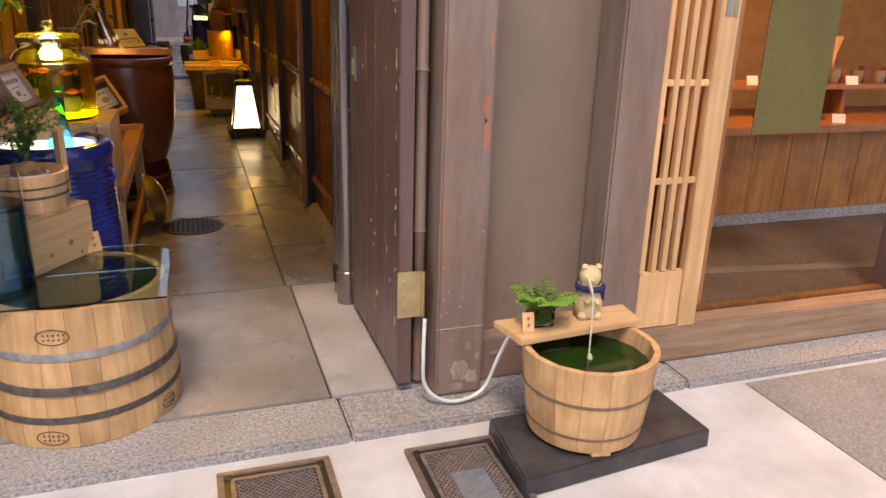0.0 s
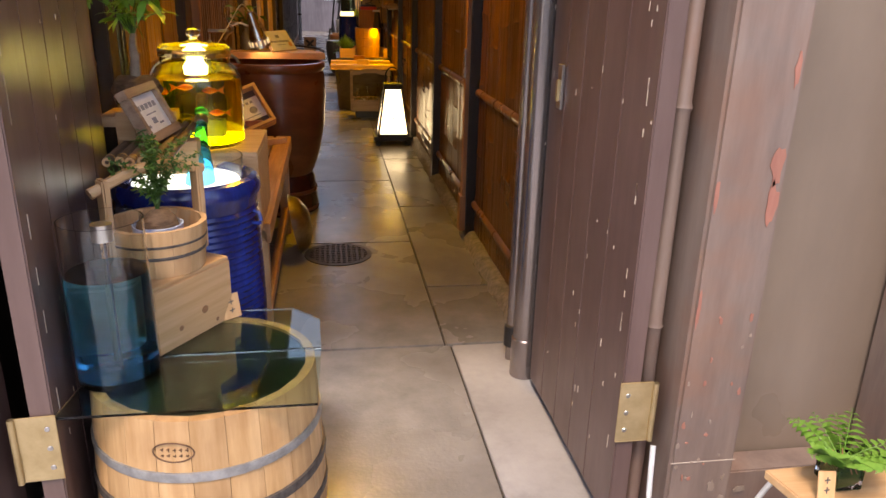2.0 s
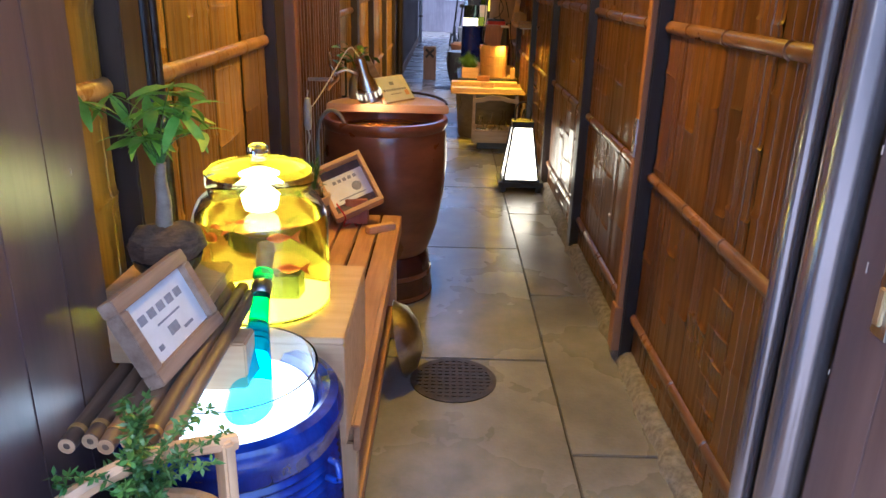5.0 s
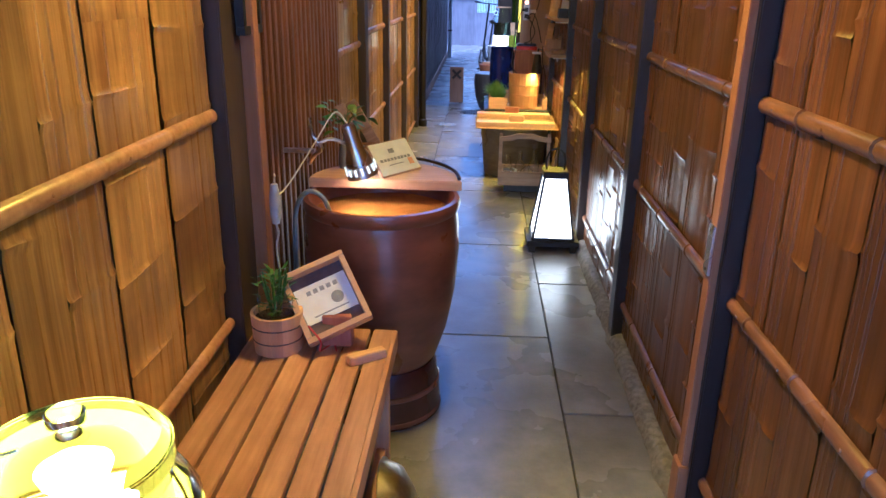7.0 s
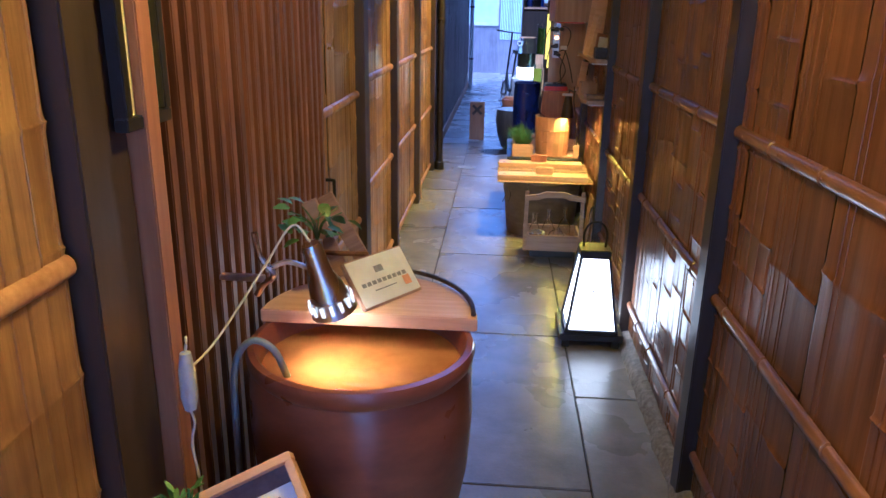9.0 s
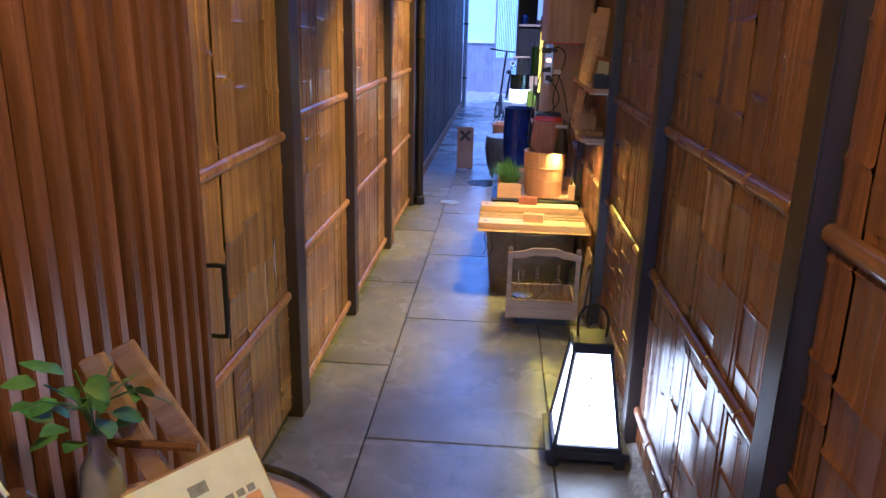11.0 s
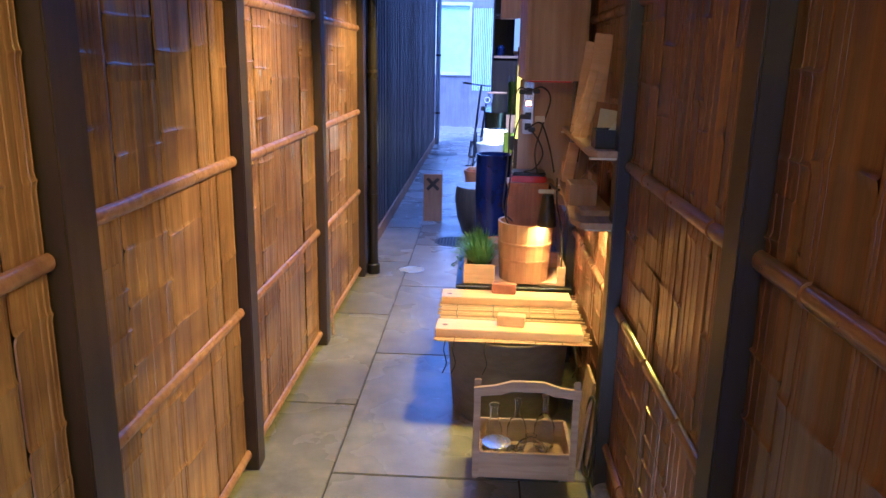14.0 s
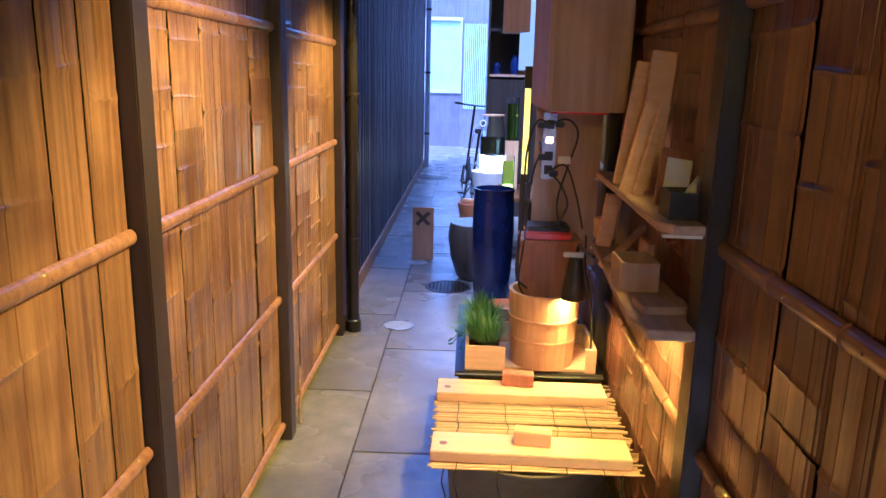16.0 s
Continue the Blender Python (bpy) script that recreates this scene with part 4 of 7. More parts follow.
plate_stack(pose(3.42, 3.5, 0.839))
rnd = random.Random(9)
for k in range(7):
    tumbler(pose(3.56 + 0.085 * k, 3.5 + 0.03 * (k % 2), 0.839), rnd.uniform(0.07, 0.1), 0.036, CLAY if k % 2 else surf("smoky_glaze", (0.2, 0.16, 0.13), (0.32, 0.27, 0.22), 0.25, (10, 10, 10)), "small glazed cup on the display shelf")
for x, y, z, w in ((3.62, 3.42, 0.839, 0.07), (3.05, 3.2, 0.668, 0.06), (3.3, 3.16, 0.668, 0.07), (2.95, 3.45, 0.839, 0.06)):
    card = solid("price_card", box(-w / 2, w / 2, -0.001, 0.001, 0.0, 0.05), PAPER, "small white price card in the shop", "card", pose(x, y, z, -20, 0, -20))
solid("pampas_vase", lathe([(0.0, 0.0), (0.03, 0.0), (0.035, 0.06), (0.018, 0.1), (0.0, 0.1)], 16), CLAY, "small brown vase in the shop", "vase", pose(3.66, 3.62, 0.839))
bm = bmesh.new()
for k in range(20):
    tube(arc([(0, 0, 0.1), (0.006 * math.cos(k), 0.006 * math.sin(k), 0.16), (0.03 * math.cos(k * 2.4), 0.03 * math.sin(k * 2.4), 0.26)], 3), 0.0035, 5, bm)
solid("dried_grass", bm, PALE_WOOD_V, "dried tan pampas grass in a vase", "dried plant", pose(3.66, 3.62, 0.835))
solid("green_gourd", lathe([(0.0, 0.0), (0.05, 0.01), (0.07, 0.06), (0.05, 0.11), (0.03, 0.15), (0.012, 0.18), (0.0, 0.182)], 20), FERN, "pale green gourd ornament in the shop", "ornament", pose(2.72, 3.45, 0.839))
solid("serving_tray", box(-0.18, 0.18, -0.08, 0.08, 0, 0.02, 0.004), SLAT_WOOD, "dark wooden tray on the counter", "tray", pose(3.15, 3.36, 0.668))
# Out-of-view lamp added to warm the shop; no such pendant is known
shop_lamp = thing("shop_lamp", "unseen round pendant lamp added to warm the shop", "lamp", pose(2.9, 3.0, 2.15))
part("globe", lathe([(0.0, -0.1), (0.07, -0.07), (0.1, 0.0), (0.07, 0.07), (0.0, 0.1)], 20), glow("shop_globe", (1.0, 0.75, 0.4), 6.0), shop_lamp)
part("cord", tube([(0, 0, 0.1), (0, 0, 0.55)], 0.004, 6), BLACK, shop_lamp)
lamp("shop_light", "POINT", (2.9, 2.9, 1.95), 46, (1.0, 0.46, 0.07), 0.1)
# ---- things along the left side ----
BLUE_WATER = clear("blue_dyed_water", (0.16, 0.66, 0.92), 0.0, 1.33)
vase = thing("glass_vase", "tall clear glass cylinder of blue water on the tub", "vase", pose(-0.505, 2.355, GL) @ Matrix.Diagonal((1.1, 1.1, 1.05, 1)))
part("glass", lathe([(0.0, 0.0), (0.078, 0.0), (0.078, 0.345), (0.0755, 0.345), (0.0755, 0.014), (0.0, 0.014)], 40), GLASS, vase)
part("water", lathe([(0.0, 0.012), (0.0767, 0.012), (0.0767, 0.235), (0.0, 0.235)], 40), BLUE_WATER, vase, "blue dyed water")
pump = part("light_tube", lathe([(0.0, 0.30), (0.02, 0.30), (0.02, 0.335), (0.0, 0.338)], 18), STEEL, vase, "steel capped tube")
part("stem", lathe([(0.006, 0.02), (0.006, 0.30)], 10), GLASS, pump)

stand = thing("wooden_stand_box", "pale knotty wooden box standing on the glass", "box", pose(-0.44, 2.585, GL, 0, 0, 57) @ Matrix.Diagonal((0.93, 0.93, 0.86, 1)))
for x0, x1, y0, y1 in ((-0.14, 0.14, -0.10, -0.085), (-0.14, 0.14, 0.085, 0.10), (-0.14, -0.125, -0.084, 0.084), (0.125, 0.14, -0.084, 0.084)):
    part("side_board", box(x0, x1, y0, y1, 0.0, 0.185, 0.002), PALE_WOOD, stand)
part("top_board", box(-0.138, 0.138, -0.098, 0.098, 0.186, 0.198, 0.002), PALE_WOOD, stand)
KNOT = surf("wood_knot", (0.3, 0.14, 0.06), (0.4, 0.2, 0.09), 0.6, (50, 50, 50))
for x, z, r in ((0.03, 0.07, 0.012), (-0.06, 0.05, 0.008), (0.075, 0.02, 0.006)):
    part("knot", lathe([(0.0, 0.001), (r * 0.6, 0.0009), (r, 0.0)], 12, None, pose(x, -0.1005, z, 90, 0, 0)), KNOT, stand)
pail_z = GL + 0.1715
pail = thing("wooden_pail", "round pale wooden pail with an arched handle", "pail", pose(-0.45, 2.595, pail_z, 0, 0, 40))
stave_ring(pail, 16, [(0.108, 0.0), (0.118, 0.115)], 0.012, PALE_WOOD_V)
part("bottom", lathe([(0.0, 0.01), (0.1, 0.01)], 24), PALE_WOOD, pail)
hoop(pail, 0.112, 0.045, 0.008, RUST, "thin dark hoop", 0.001)
hoop(pail, 0.1145, 0.075, 0.006, RUST, "thin dark hoop", 0.001)
for s in (-1, 1):
    part("handle_post", box(s * 0.118 - 0.009, s * 0.118 + 0.009, -0.02, 0.02, 0.02, 0.235, 0.004), PALE_WOOD_V, pail)
part("handle", tube(arc([(-0.15, 0, 0.205), (-0.06, 0, 0.238), (0.0, 0, 0.247), (0.06, 0, 0.242), (0.135, 0, 0.222)], 5), 0.013, 8), PALE_WOOD, pail)
CUP_MAT = surf("blue_white_china", (0.62, 0.66, 0.72), (0.74, 0.77, 0.8), 0.2, (8, 8, 8), bump=0.03, stain=(0.12, 0.2, 0.5), stain_size=22, stain_amount=0.8)
cup = thing("bulb_plant", "feathery plant on a brown bulb in a china cup", "plant", pose(-0.44, 2.58, pail_z + 0.0105))
part("cup", lathe([(0.0, 0.0), (0.03, 0.0), (0.034, 0.005), (0.055, 0.08), (0.057, 0.1), (0.053, 0.1), (0.05, 0.08), (0.0, 0.04)], 28), CUP_MAT, cup, "blue and white china cup")
BULB = surf("brown_caudex", (0.09, 0.05, 0.025), (0.24, 0.14, 0.075), 0.9, (40, 40, 120), bump=1.0, depth=0.005)
part("bulb", rough(lathe([(0.0, 0.05), (0.04, 0.06), (0.047, 0.085), (0.04, 0.115), (0.02, 0.13), (0.0, 0.135)], 24), 40, 0.008), BULB, cup, "rough brown bulb")
bm = bmesh.new()
rnd = random.Random(6)
for k in range(26):
    a, h, r = rnd.uniform(0, 6.28), rnd.uniform(0.05, 0.19), rnd.uniform(0.02, 0.11)
    tip = Vector((r * math.cos(a), r * math.sin(a), 0.13 + h))
    line = arc([(0, 0, 0.125), (tip.x * 0.3, tip.y * 0.3, 0.13 + h * 0.7), tip], 5)
    tube(line, 0.0011, 5, bm, 0.5)
    for p in line[3:]:
        for j in range(8):
            d = Vector((rnd.uniform(-1, 1), rnd.uniform(-1, 1), rnd.uniform(-0.5, 0.7))).normalized() * rnd.uniform(0.008, 0.02)
            side = d.cross(Vector((rnd.uniform(-1, 1), rnd.uniform(-1, 1), 1))).normalized() * 0.003
            bm.faces.new([bm.verts.new(v) for v in (p, p + d * 0.5 + side, p + d, p + d * 0.5 - side)])
part("foliage", bm, LEAF, cup, "fine feathery green leaves")
price_tag(pose(-0.29, 2.63, GL, -12, 0, 40), 0.05, 0.065, "small wooden tag with brushed writing leaning on a box")

# ribbed blue jar with the lit bowl
jar = thing("blue_jar", "ribbed cobalt blue ceramic jar holding a lit bowl", "jar", pose(-0.438, 2.955, 0) @ Matrix.Diagonal((0.93, 0.93, 1, 1)))
prof = [(0.0, 0.0), (0.195, 0.0), (0.2, 0.01)]
for k in range(34):
    z = 0.03 + k * 0.0185
    bulge = 0.205 + 0.012 * math.sin(math.pi * (z / 0.72) ** 0.8)
    prof += [(bulge - 0.003, z), (bulge + 0.003, z + 0.009)]
prof += [(0.212, 0.668), (0.222, 0.682), (0.222, 0.705), (0.212, 0.722), (0.195, 0.728), (0.182, 0.72), (0.178, 0.70), (0.178, 0.6), (0.0, 0.58)]
part("body", lathe(prof, 56), BLUE_GLAZE, jar)
part("lug", tube(arc([(0.2, -0.085, 0.60), (0.225, -0.1, 0.605), (0.222, -0.09, 0.63), (0.205, -0.08, 0.635)], 4), 0.006, 8), BLUE_GLAZE, jar)
bowl = thing("lit_bowl", "clear bowl of glowing white water in the jar", "bowl", pose(-0.438, 2.955, 0.583) @ Matrix.Diagonal((0.96, 0.96, 1, 1)))
part("glass", lathe([(0.14, 0.0), (0.165, 0.08), (0.168, 0.195), (0.164, 0.195), (0.161, 0.08), (0.138, 0.004)], 40), GLASS, bowl)
BOWL_LIGHT = glow("lit_water", (0.86, 1.0, 0.97), 0.85)
part("lit_water", lathe([(0.0, 0.128), (0.155, 0.128), (0.158, 0.12), (0.0, 0.01)], 36), BOWL_LIGHT, bowl, "glowing white water")
bottle = thing("blue_bottle", "slim bottle of bright blue liquid with a cork", "bottle", pose(-0.392, 2.885, 0.668, -54, 0, 5) @ Matrix.Diagonal((1.12, 1.12, 1.12, 1)))
part("glass", lathe([(0.0, 0.0), (0.036, 0.0), (0.042, 0.01), (0.04, 0.05), (0.03, 0.12), (0.019, 0.2), (0.0155, 0.27), (0.0155, 0.30), (0.018, 0.302), (0.018, 0.312), (0.0, 0.312)], 28), clear("bright_blue_glass", (0.02, 0.45, 0.95), 0.0, 1.35), bottle)
part("cork", lathe([(0.0, 0.312), (0.0135, 0.312), (0.016, 0.37), (0.0, 0.371)], 16), surf("cork", (0.35, 0.17, 0.09), (0.55, 0.32, 0.19), 0.9, (90, 90, 90), bump=0.6), bottle)
part("collar", lathe([(0.0165, 0.262), (0.0185, 0.266), (0.0185, 0.285), (0.0165, 0.289)], 16), STEEL, bottle)

# plinths, raft of canes and framed sign
bench = thing("slatted_bench", "low slatted cedar bench against the wall", "bench", pose(-0.018, 0, 0))
for k in range(6):
    x = -0.675 + k * 0.077
    part("slat", box(x, x + 0.066, 3.19, 4.755, 0.472, 0.498, 0.003), PALE_WOOD_Y, bench)
for y in (3.25, 4.62):
    part("cross_bar", box(-0.67, -0.225, y - 0.02, y + 0.02, 0.43, 0.471), PALE_WOOD, bench)
    for x in (-0.66, -0.275):
        part("leg", box(x, x + 0.05, y - 0.025, y + 0.025, 0.0, 0.429, 0.003), PALE_WOOD_V, bench)
part("side_rail", box(-0.265, -0.235, 3.35, 4.60, 0.10, 0.15, 0.003), PALE_WOOD_Y, bench)
part("side_rail", box(-0.228, -0.212, 3.19, 4.755, 0.43, 0.498, 0.003), PALE_WOOD_Y, bench)
crate = thing("wooden_crate", "pale wooden box raising the aquarium on the bench", "box", pose(-0.40, 3.31, 0.4985) @ Matrix.Diagonal((1, 1, 0.9, 1)))
for x0, x1, y0, y1 in ((-0.15, 0.15, -0.20, -0.185), (-0.15, 0.15, 0.185, 0.20), (-0.15, -0.135, -0.184, 0.184), (0.135, 0.15, -0.184, 0.184)):
    part("side_board", box(x0, x1, y0, y1, 0.0, 0.27, 0.002), PALE_WOOD, crate)
part("top_board", box(-0.15, 0.15, -0.20, 0.20, 0.271, 0.286, 0.002), PALE_WOOD, crate)
AQ = 0.4985 + 0.2580
YELLOW_GLASS = clear("yellow_glass", (1.0, 0.93, 0.12), 0.0, 1.12)
aqua = thing("fish_jar", "yellow-lit glass jar aquarium with red goldfish shapes", "aquarium", pose(-0.44, 3.27, AQ) @ Matrix.Diagonal((0.98, 0.98, 0.92, 1)))
part("glass", lathe([(0.0, 0.0), (0.13, 0.0), (0.14, 0.012), (0.142, 0.20), (0.138, 0.235), (0.122, 0.265), (0.108, 0.275), (0.108, 0.318), (0.104, 0.318), (0.104, 0.272), (0.12, 0.26), (0.134, 0.232), (0.137, 0.2), (0.136, 0.014), (0.0, 0.012)], 44), GLASS, aqua)
part("water", lathe([(0.0, 0.010), (0.1375, 0.012), (0.1395, 0.2), (0.135, 0.228), (0.0, 0.228)], 40), YELLOW_GLASS, aqua, "clear yellow-lit water")
lid = part("lid", lathe([(0.113, 0.30), (0.113, 0.325), (0.10, 0.338), (0.03, 0.345), (0.016, 0.35), (0.012, 0.358), (0.022, 0.368), (0.022, 0.38), (0.012, 0.388), (0.0, 0.389)], 36), GLASS, aqua, "clear glass lid with a knob")
bulb = part("lamp", lathe([(0.0, 0.235), (0.035, 0.238), (0.04, 0.262), (0.015, 0.30), (0.0, 0.30)], 20), glow("aquarium_lamp", (1.0, 0.9, 0.25), 4.0), aqua, "bright lamp under the lid")
# Emission put into the gravel to brighten the tank; it is no lamp
part("gravel", lathe([(0.0, 0.03), (0.125, 0.022), (0.132, 0.016), (0.0, 0.0145)], 32), glow("lit_yellow_base", (1.0, 0.85, 0.03), 2.0), aqua, "gravel with an added yellow glow")
part("filter", box(-0.01, 0.07, -0.02, 0.03, 0.024, 0.085, 0.003), surf("grey_filter", (0.12, 0.16, 0.14), (0.2, 0.26, 0.22), 0.5, (50, 50, 50)), aqua, "grey slotted filter")
part("air_tube", tube(arc([(-0.145, -0.03, 0.0), (-0.15, -0.03, 0.15), (-0.125, -0.02, 0.26), (-0.06, 0.0, 0.3)], 6), 0.0035, 6), LINE, aqua)
FISH = surf("goldfish_red", (0.75, 0.1, 0.02), (0.9, 0.25, 0.05), 0.3, (40, 40, 40))
for x, y, z, a in ((0.045, -0.06, 0.19, 15), (-0.03, -0.02, 0.195, 200), (0.06, -0.05, 0.115, 0), (-0.085, -0.05, 0.185, 120)):
    bm = lathe([(0.0, -0.024), (0.007, -0.015), (0.011, 0.0), (0.006, 0.015), (0.002, 0.022)], 10, None, pose(0, 0, 0, 0, 90, 0))
    bm.faces.new([bm.verts.new(v) for v in ((0.02, 0, 0), (0.045, 0.004, 0.014), (0.038, 0, 0), (0.043, -0.004, -0.013))])
    solid("goldfish", bm, FISH, "small red goldfish in the glass jar", "fish", pose(-0.44 + x, 3.27 + y, AQ + z * 0.92, 0, 0, a), group="goldfish in the jar")

riser2 = thing("plant_plinth", "wooden plinth with an overhanging top board", "plinth", pose(0, 0, 0.4985))
part("block", box(-0.685, -0.61, 3.21, 3.42, 0.0, 0.349, 0.003), PALE_WOOD_V, riser2)
part("board", box(-0.685, -0.485, 3.03, 3.21, 0.35, 0.38, 0.003), PALE_WOOD, riser2)
bon = thing("bonsai", "leafy caudex bonsai in a dark bowl on a plinth", "bonsai", pose(-0.587, 3.115, 0.8805))
part("bowl", lathe([(0.0, 0.0), (0.04, 0.0), (0.062, 0.03), (0.066, 0.045), (0.06, 0.045), (0.0, 0.035)], 28), surf("dark_glazed_pot", (0.02, 0.022, 0.02), (0.05, 0.055, 0.05), 0.25, (10, 10, 10)), bon)
part("root_clump", rough(lathe([(0.0, 0.03), (0.055, 0.036), (0.07, 0.06), (0.066, 0.085), (0.045, 0.1), (0.0, 0.108)], 32), 35, 0.012), BULB, bon, "mass of brown roots")
part("trunk", rough(tube(arc([(0, 0, 0.095), (0.004, 0, 0.15), (0.0, 0.004, 0.19), (0.006, 0.0, 0.225)], 5), 0.0165, 12, None, 0.55), 20, 0.002), surf("pale_bark", (0.3, 0.22, 0.14), (0.46, 0.36, 0.25), 0.8, (30, 30, 60), bump=0.5), bon)
big_leaf = leaf_mesh(0.075, 0.022, FERN, "leaf", 0.35)
rnd = random.Random(12)
twigs = bmesh.new()
for k in range(15):
    a, tilt, h = k * 2.4, rnd.uniform(0.1, 0.9), rnd.uniform(0.05, 0.16)
    tip = Vector((h * math.sin(tilt) * 1.2 * math.cos(a), h * math.sin(tilt) * 1.2 * math.sin(a), 0.222 + h * math.cos(tilt)))
    tube(arc([(0.006, 0, 0.215), (tip.x * 0.4, tip.y * 0.4, 0.22 + h * 0.5), tip], 4), 0.0018, 6, twigs, 0.6)
    for j in range(5):
        ob = new("leaf", big_leaf)
        ob.parent = bon
        s = rnd.uniform(0.7, 1.15)
        ob.matrix_basis = Matrix.Translation(tip) @ pose(0, 0, 0, rnd.uniform(-25, 25), rnd.uniform(-25, 35), j * 72 + rnd.uniform(-18, 18) + 20 * k) @ Matrix.Diagonal((s, s, s, 1))
part("twigs", twigs, LEAF, bon)
bracket = solid("cane_support", box(-0.61, -0.40, 2.945, 3.01, 0.729, 0.824, 0.003), PALE_WOOD, "small wooden block resting on the jar rim", "block")
raft = thing("cane_raft", "raft of five brown canes laid side by side", "cane raft", pose(0.042, -0.015, -0.018))
CANE = surf("brown_cane", (0.1, 0.055, 0.03), (0.24, 0.14, 0.075), 0.55, (40, 4, 40), bump=0.3, vary=0.25)
for k in range(6):
    x, y0 = -0.595 + k * 0.026, 2.635 + (0.012 if k % 2 else 0.0)
    cane = part("cane", tube([(x, y0, 0.855), (x - 0.006, y0 + 0.15, 0.855), (x - 0.008, 2.94, 0.855), (x - 0.012, 3.19 - 0.04 * (k == 5), 0.855)], 0.012, 12), CANE, raft)
    part("node", tube([(x - 0.001, y0 + 0.028, 0.855), (x - 0.0012, y0 + 0.036, 0.855)], 0.0135, 12), BAMBOO_RAIL, cane)
    part("cut_end", lathe([(0.005, 0.0), (0.0115, 0.0), (0.0115, 0.001), (0.005, 0.001)], 12, None, pose(x, y0 - 0.001, 0.855, 90, 0, 0)), PALE_WOOD, cane)


def framed_sign(name, m, w, h, label, rows, paper_box=None, deep=0.014, category="sign"):
    """A wooden picture frame with a printed sheet, its foot on local z 0, facing -y."""
    s = thing(name, label, category, m)
    b = 0.024
    for x0, x1, z0, z1 in ((-w / 2, w / 2, 0, b), (-w / 2, w / 2, h - b, h), (-w / 2, -w / 2 + b, b, h - b), (w / 2 - b, w / 2, b, h - b)):
        part("frame_bar", box(x0 + 0.0003, x1 - 0.0003, -deep, deep, z0 + 0.0003, z1 - 0.0003, 0.002), OLD_WOOD, s)
    part("back", box(-w / 2 + b, w / 2 - b, 0.0, deep, b, h - b), OLD_WOOD, s)
    x0, x1, z0, z1 = paper_box or (-w / 2 + b, w / 2 - b, b, h - b)
    part("sheet", box(x0, x1, -0.002, -0.0005, z0, z1), PAPER, s, "white printed sheet")
    bm = bmesh.new()
    for fx, fz, fw, fh in rows:
        box(x0 + fx * (x1 - x0), x0 + (fx + fw) * (x1 - x0), -0.0032, -0.0021, z0 + fz * (z1 - z0), z0 + (fz + fh) * (z1 - z0), 0, bm)
    part("print", bm, INK_GREY, s)
    return s


INK_GREY = surf("grey_ink", (0.22, 0.22, 0.24), (0.34, 0.34, 0.36), 0.8, (60, 60, 60))
ROWS_A = [(0.1 + 0.16 * k, 0.62, 0.11, 0.14) for k in range(5)] + [(0.3, 0.46, 0.4, 0.03), (0.15, 0.14, 0.07, 0.08), (0.62, 0.14, 0.16, 0.05), (0.4, 0.2, 0.16, 0.16)]
framed_sign("framed_notice", pose(-0.465, 2.86, 0.85, -27, 0, 84), 0.23, 0.15, "tilted wooden frame with a printed white sheet on canes", ROWS_A)
sign_box = thing("sign_stand", "small wooden wedge behind the framed sign", "block", pose(-0.548, 2.89, 0.85))
part("wedge", box(-0.03, 0.02, -0.07, 0.07, 0.0, 0.075, 0.003), PALE_WOOD, sign_box)

# small things on the bench
pl = thing("bucket_planter", "pale wooden bucket with a green succulent on the bench", "planter", pose(-0.583, 4.60, 0.4985))
stave_ring(pl, 14, [(0.072, 0.0), (0.079, 0.125)], 0.009, PALE_WOOD_V)
hoop(pl, 0.0745, 0.04, 0.004, RUST, "", 0.001)
hoop(pl, 0.0775, 0.085, 0.004, RUST, "", 0.001)
part("soil", lathe([(0.0, 0.105), (0.069, 0.105)], 20), SOIL, pl)
pup = thing("succulent", "dark green succulent in a small glass", "plant", pose(-0.585, 4.60, 0.6045))
part("glass", lathe([(0.0, 0.0), (0.05, 0.0), (0.054, 0.06), (0.052, 0.06), (0.048, 0.004), (0.0, 0.004)], 24), GLASS, pup)
small_leaf = leaf_mesh(0.03, 0.011, LEAF, "leaf", 0.2, 3)
rnd = random.Random(5)
for k in range(90):
    ob = new("leaf", small_leaf)
    ob.parent = pup
    a = rnd.uniform(0, 6.28)
    r, z = rnd.uniform(0, 0.05), rnd.uniform(0.03, 0.15)
    ob.matrix_basis = pose(r * math.cos(a), r * math.sin(a), z, 0, rnd.uniform(-70, 0), math.degrees(a) + rnd.uniform(-40, 40))
for k in range(9):
    a = k * 0.7
    part("stem", tube([(0.01 * math.cos(a), 0.01 * math.sin(a), 0.004), (0.04 * math.cos(a), 0.04 * math.sin(a), 0.14)], 0.003, 6), LEAF, pup)
disp = thing("display_case", "tilted pale wooden case with a printed card inside", "display case", pose(-0.385, 4.60, 0.56, -40, -20, 22))
w, h = 0.21, 0.235
for x0, x1, z0, z1 in ((-w / 2, w / 2, 0, 0.018), (-w / 2, w / 2, h - 0.018, h), (-w / 2, -w / 2 + 0.018, 0.018, h - 0.018), (w / 2 - 0.018, w / 2, 0.018, h - 0.018)):
    part("frame_bar", box(x0 + 0.0003, x1 - 0.0003, -0.03, 0.03, z0 + 0.0003, z1 - 0.0003, 0.002), PALE_WOOD, disp)
part("back", box(-w / 2 + 0.018, w / 2 - 0.018, 0.012, 0.02, 0.018, h - 0.018), surf("dark_back", (0.1, 0.07, 0.055), (0.17, 0.12, 0.1), 0.6, (30, 30, 30)), disp)
part("card", box(-w / 2 + 0.02, w / 2 - 0.02, 0.006, 0.0115, 0.06, h - 0.055), PAPER, disp, "white printed card")
bm = bmesh.new()
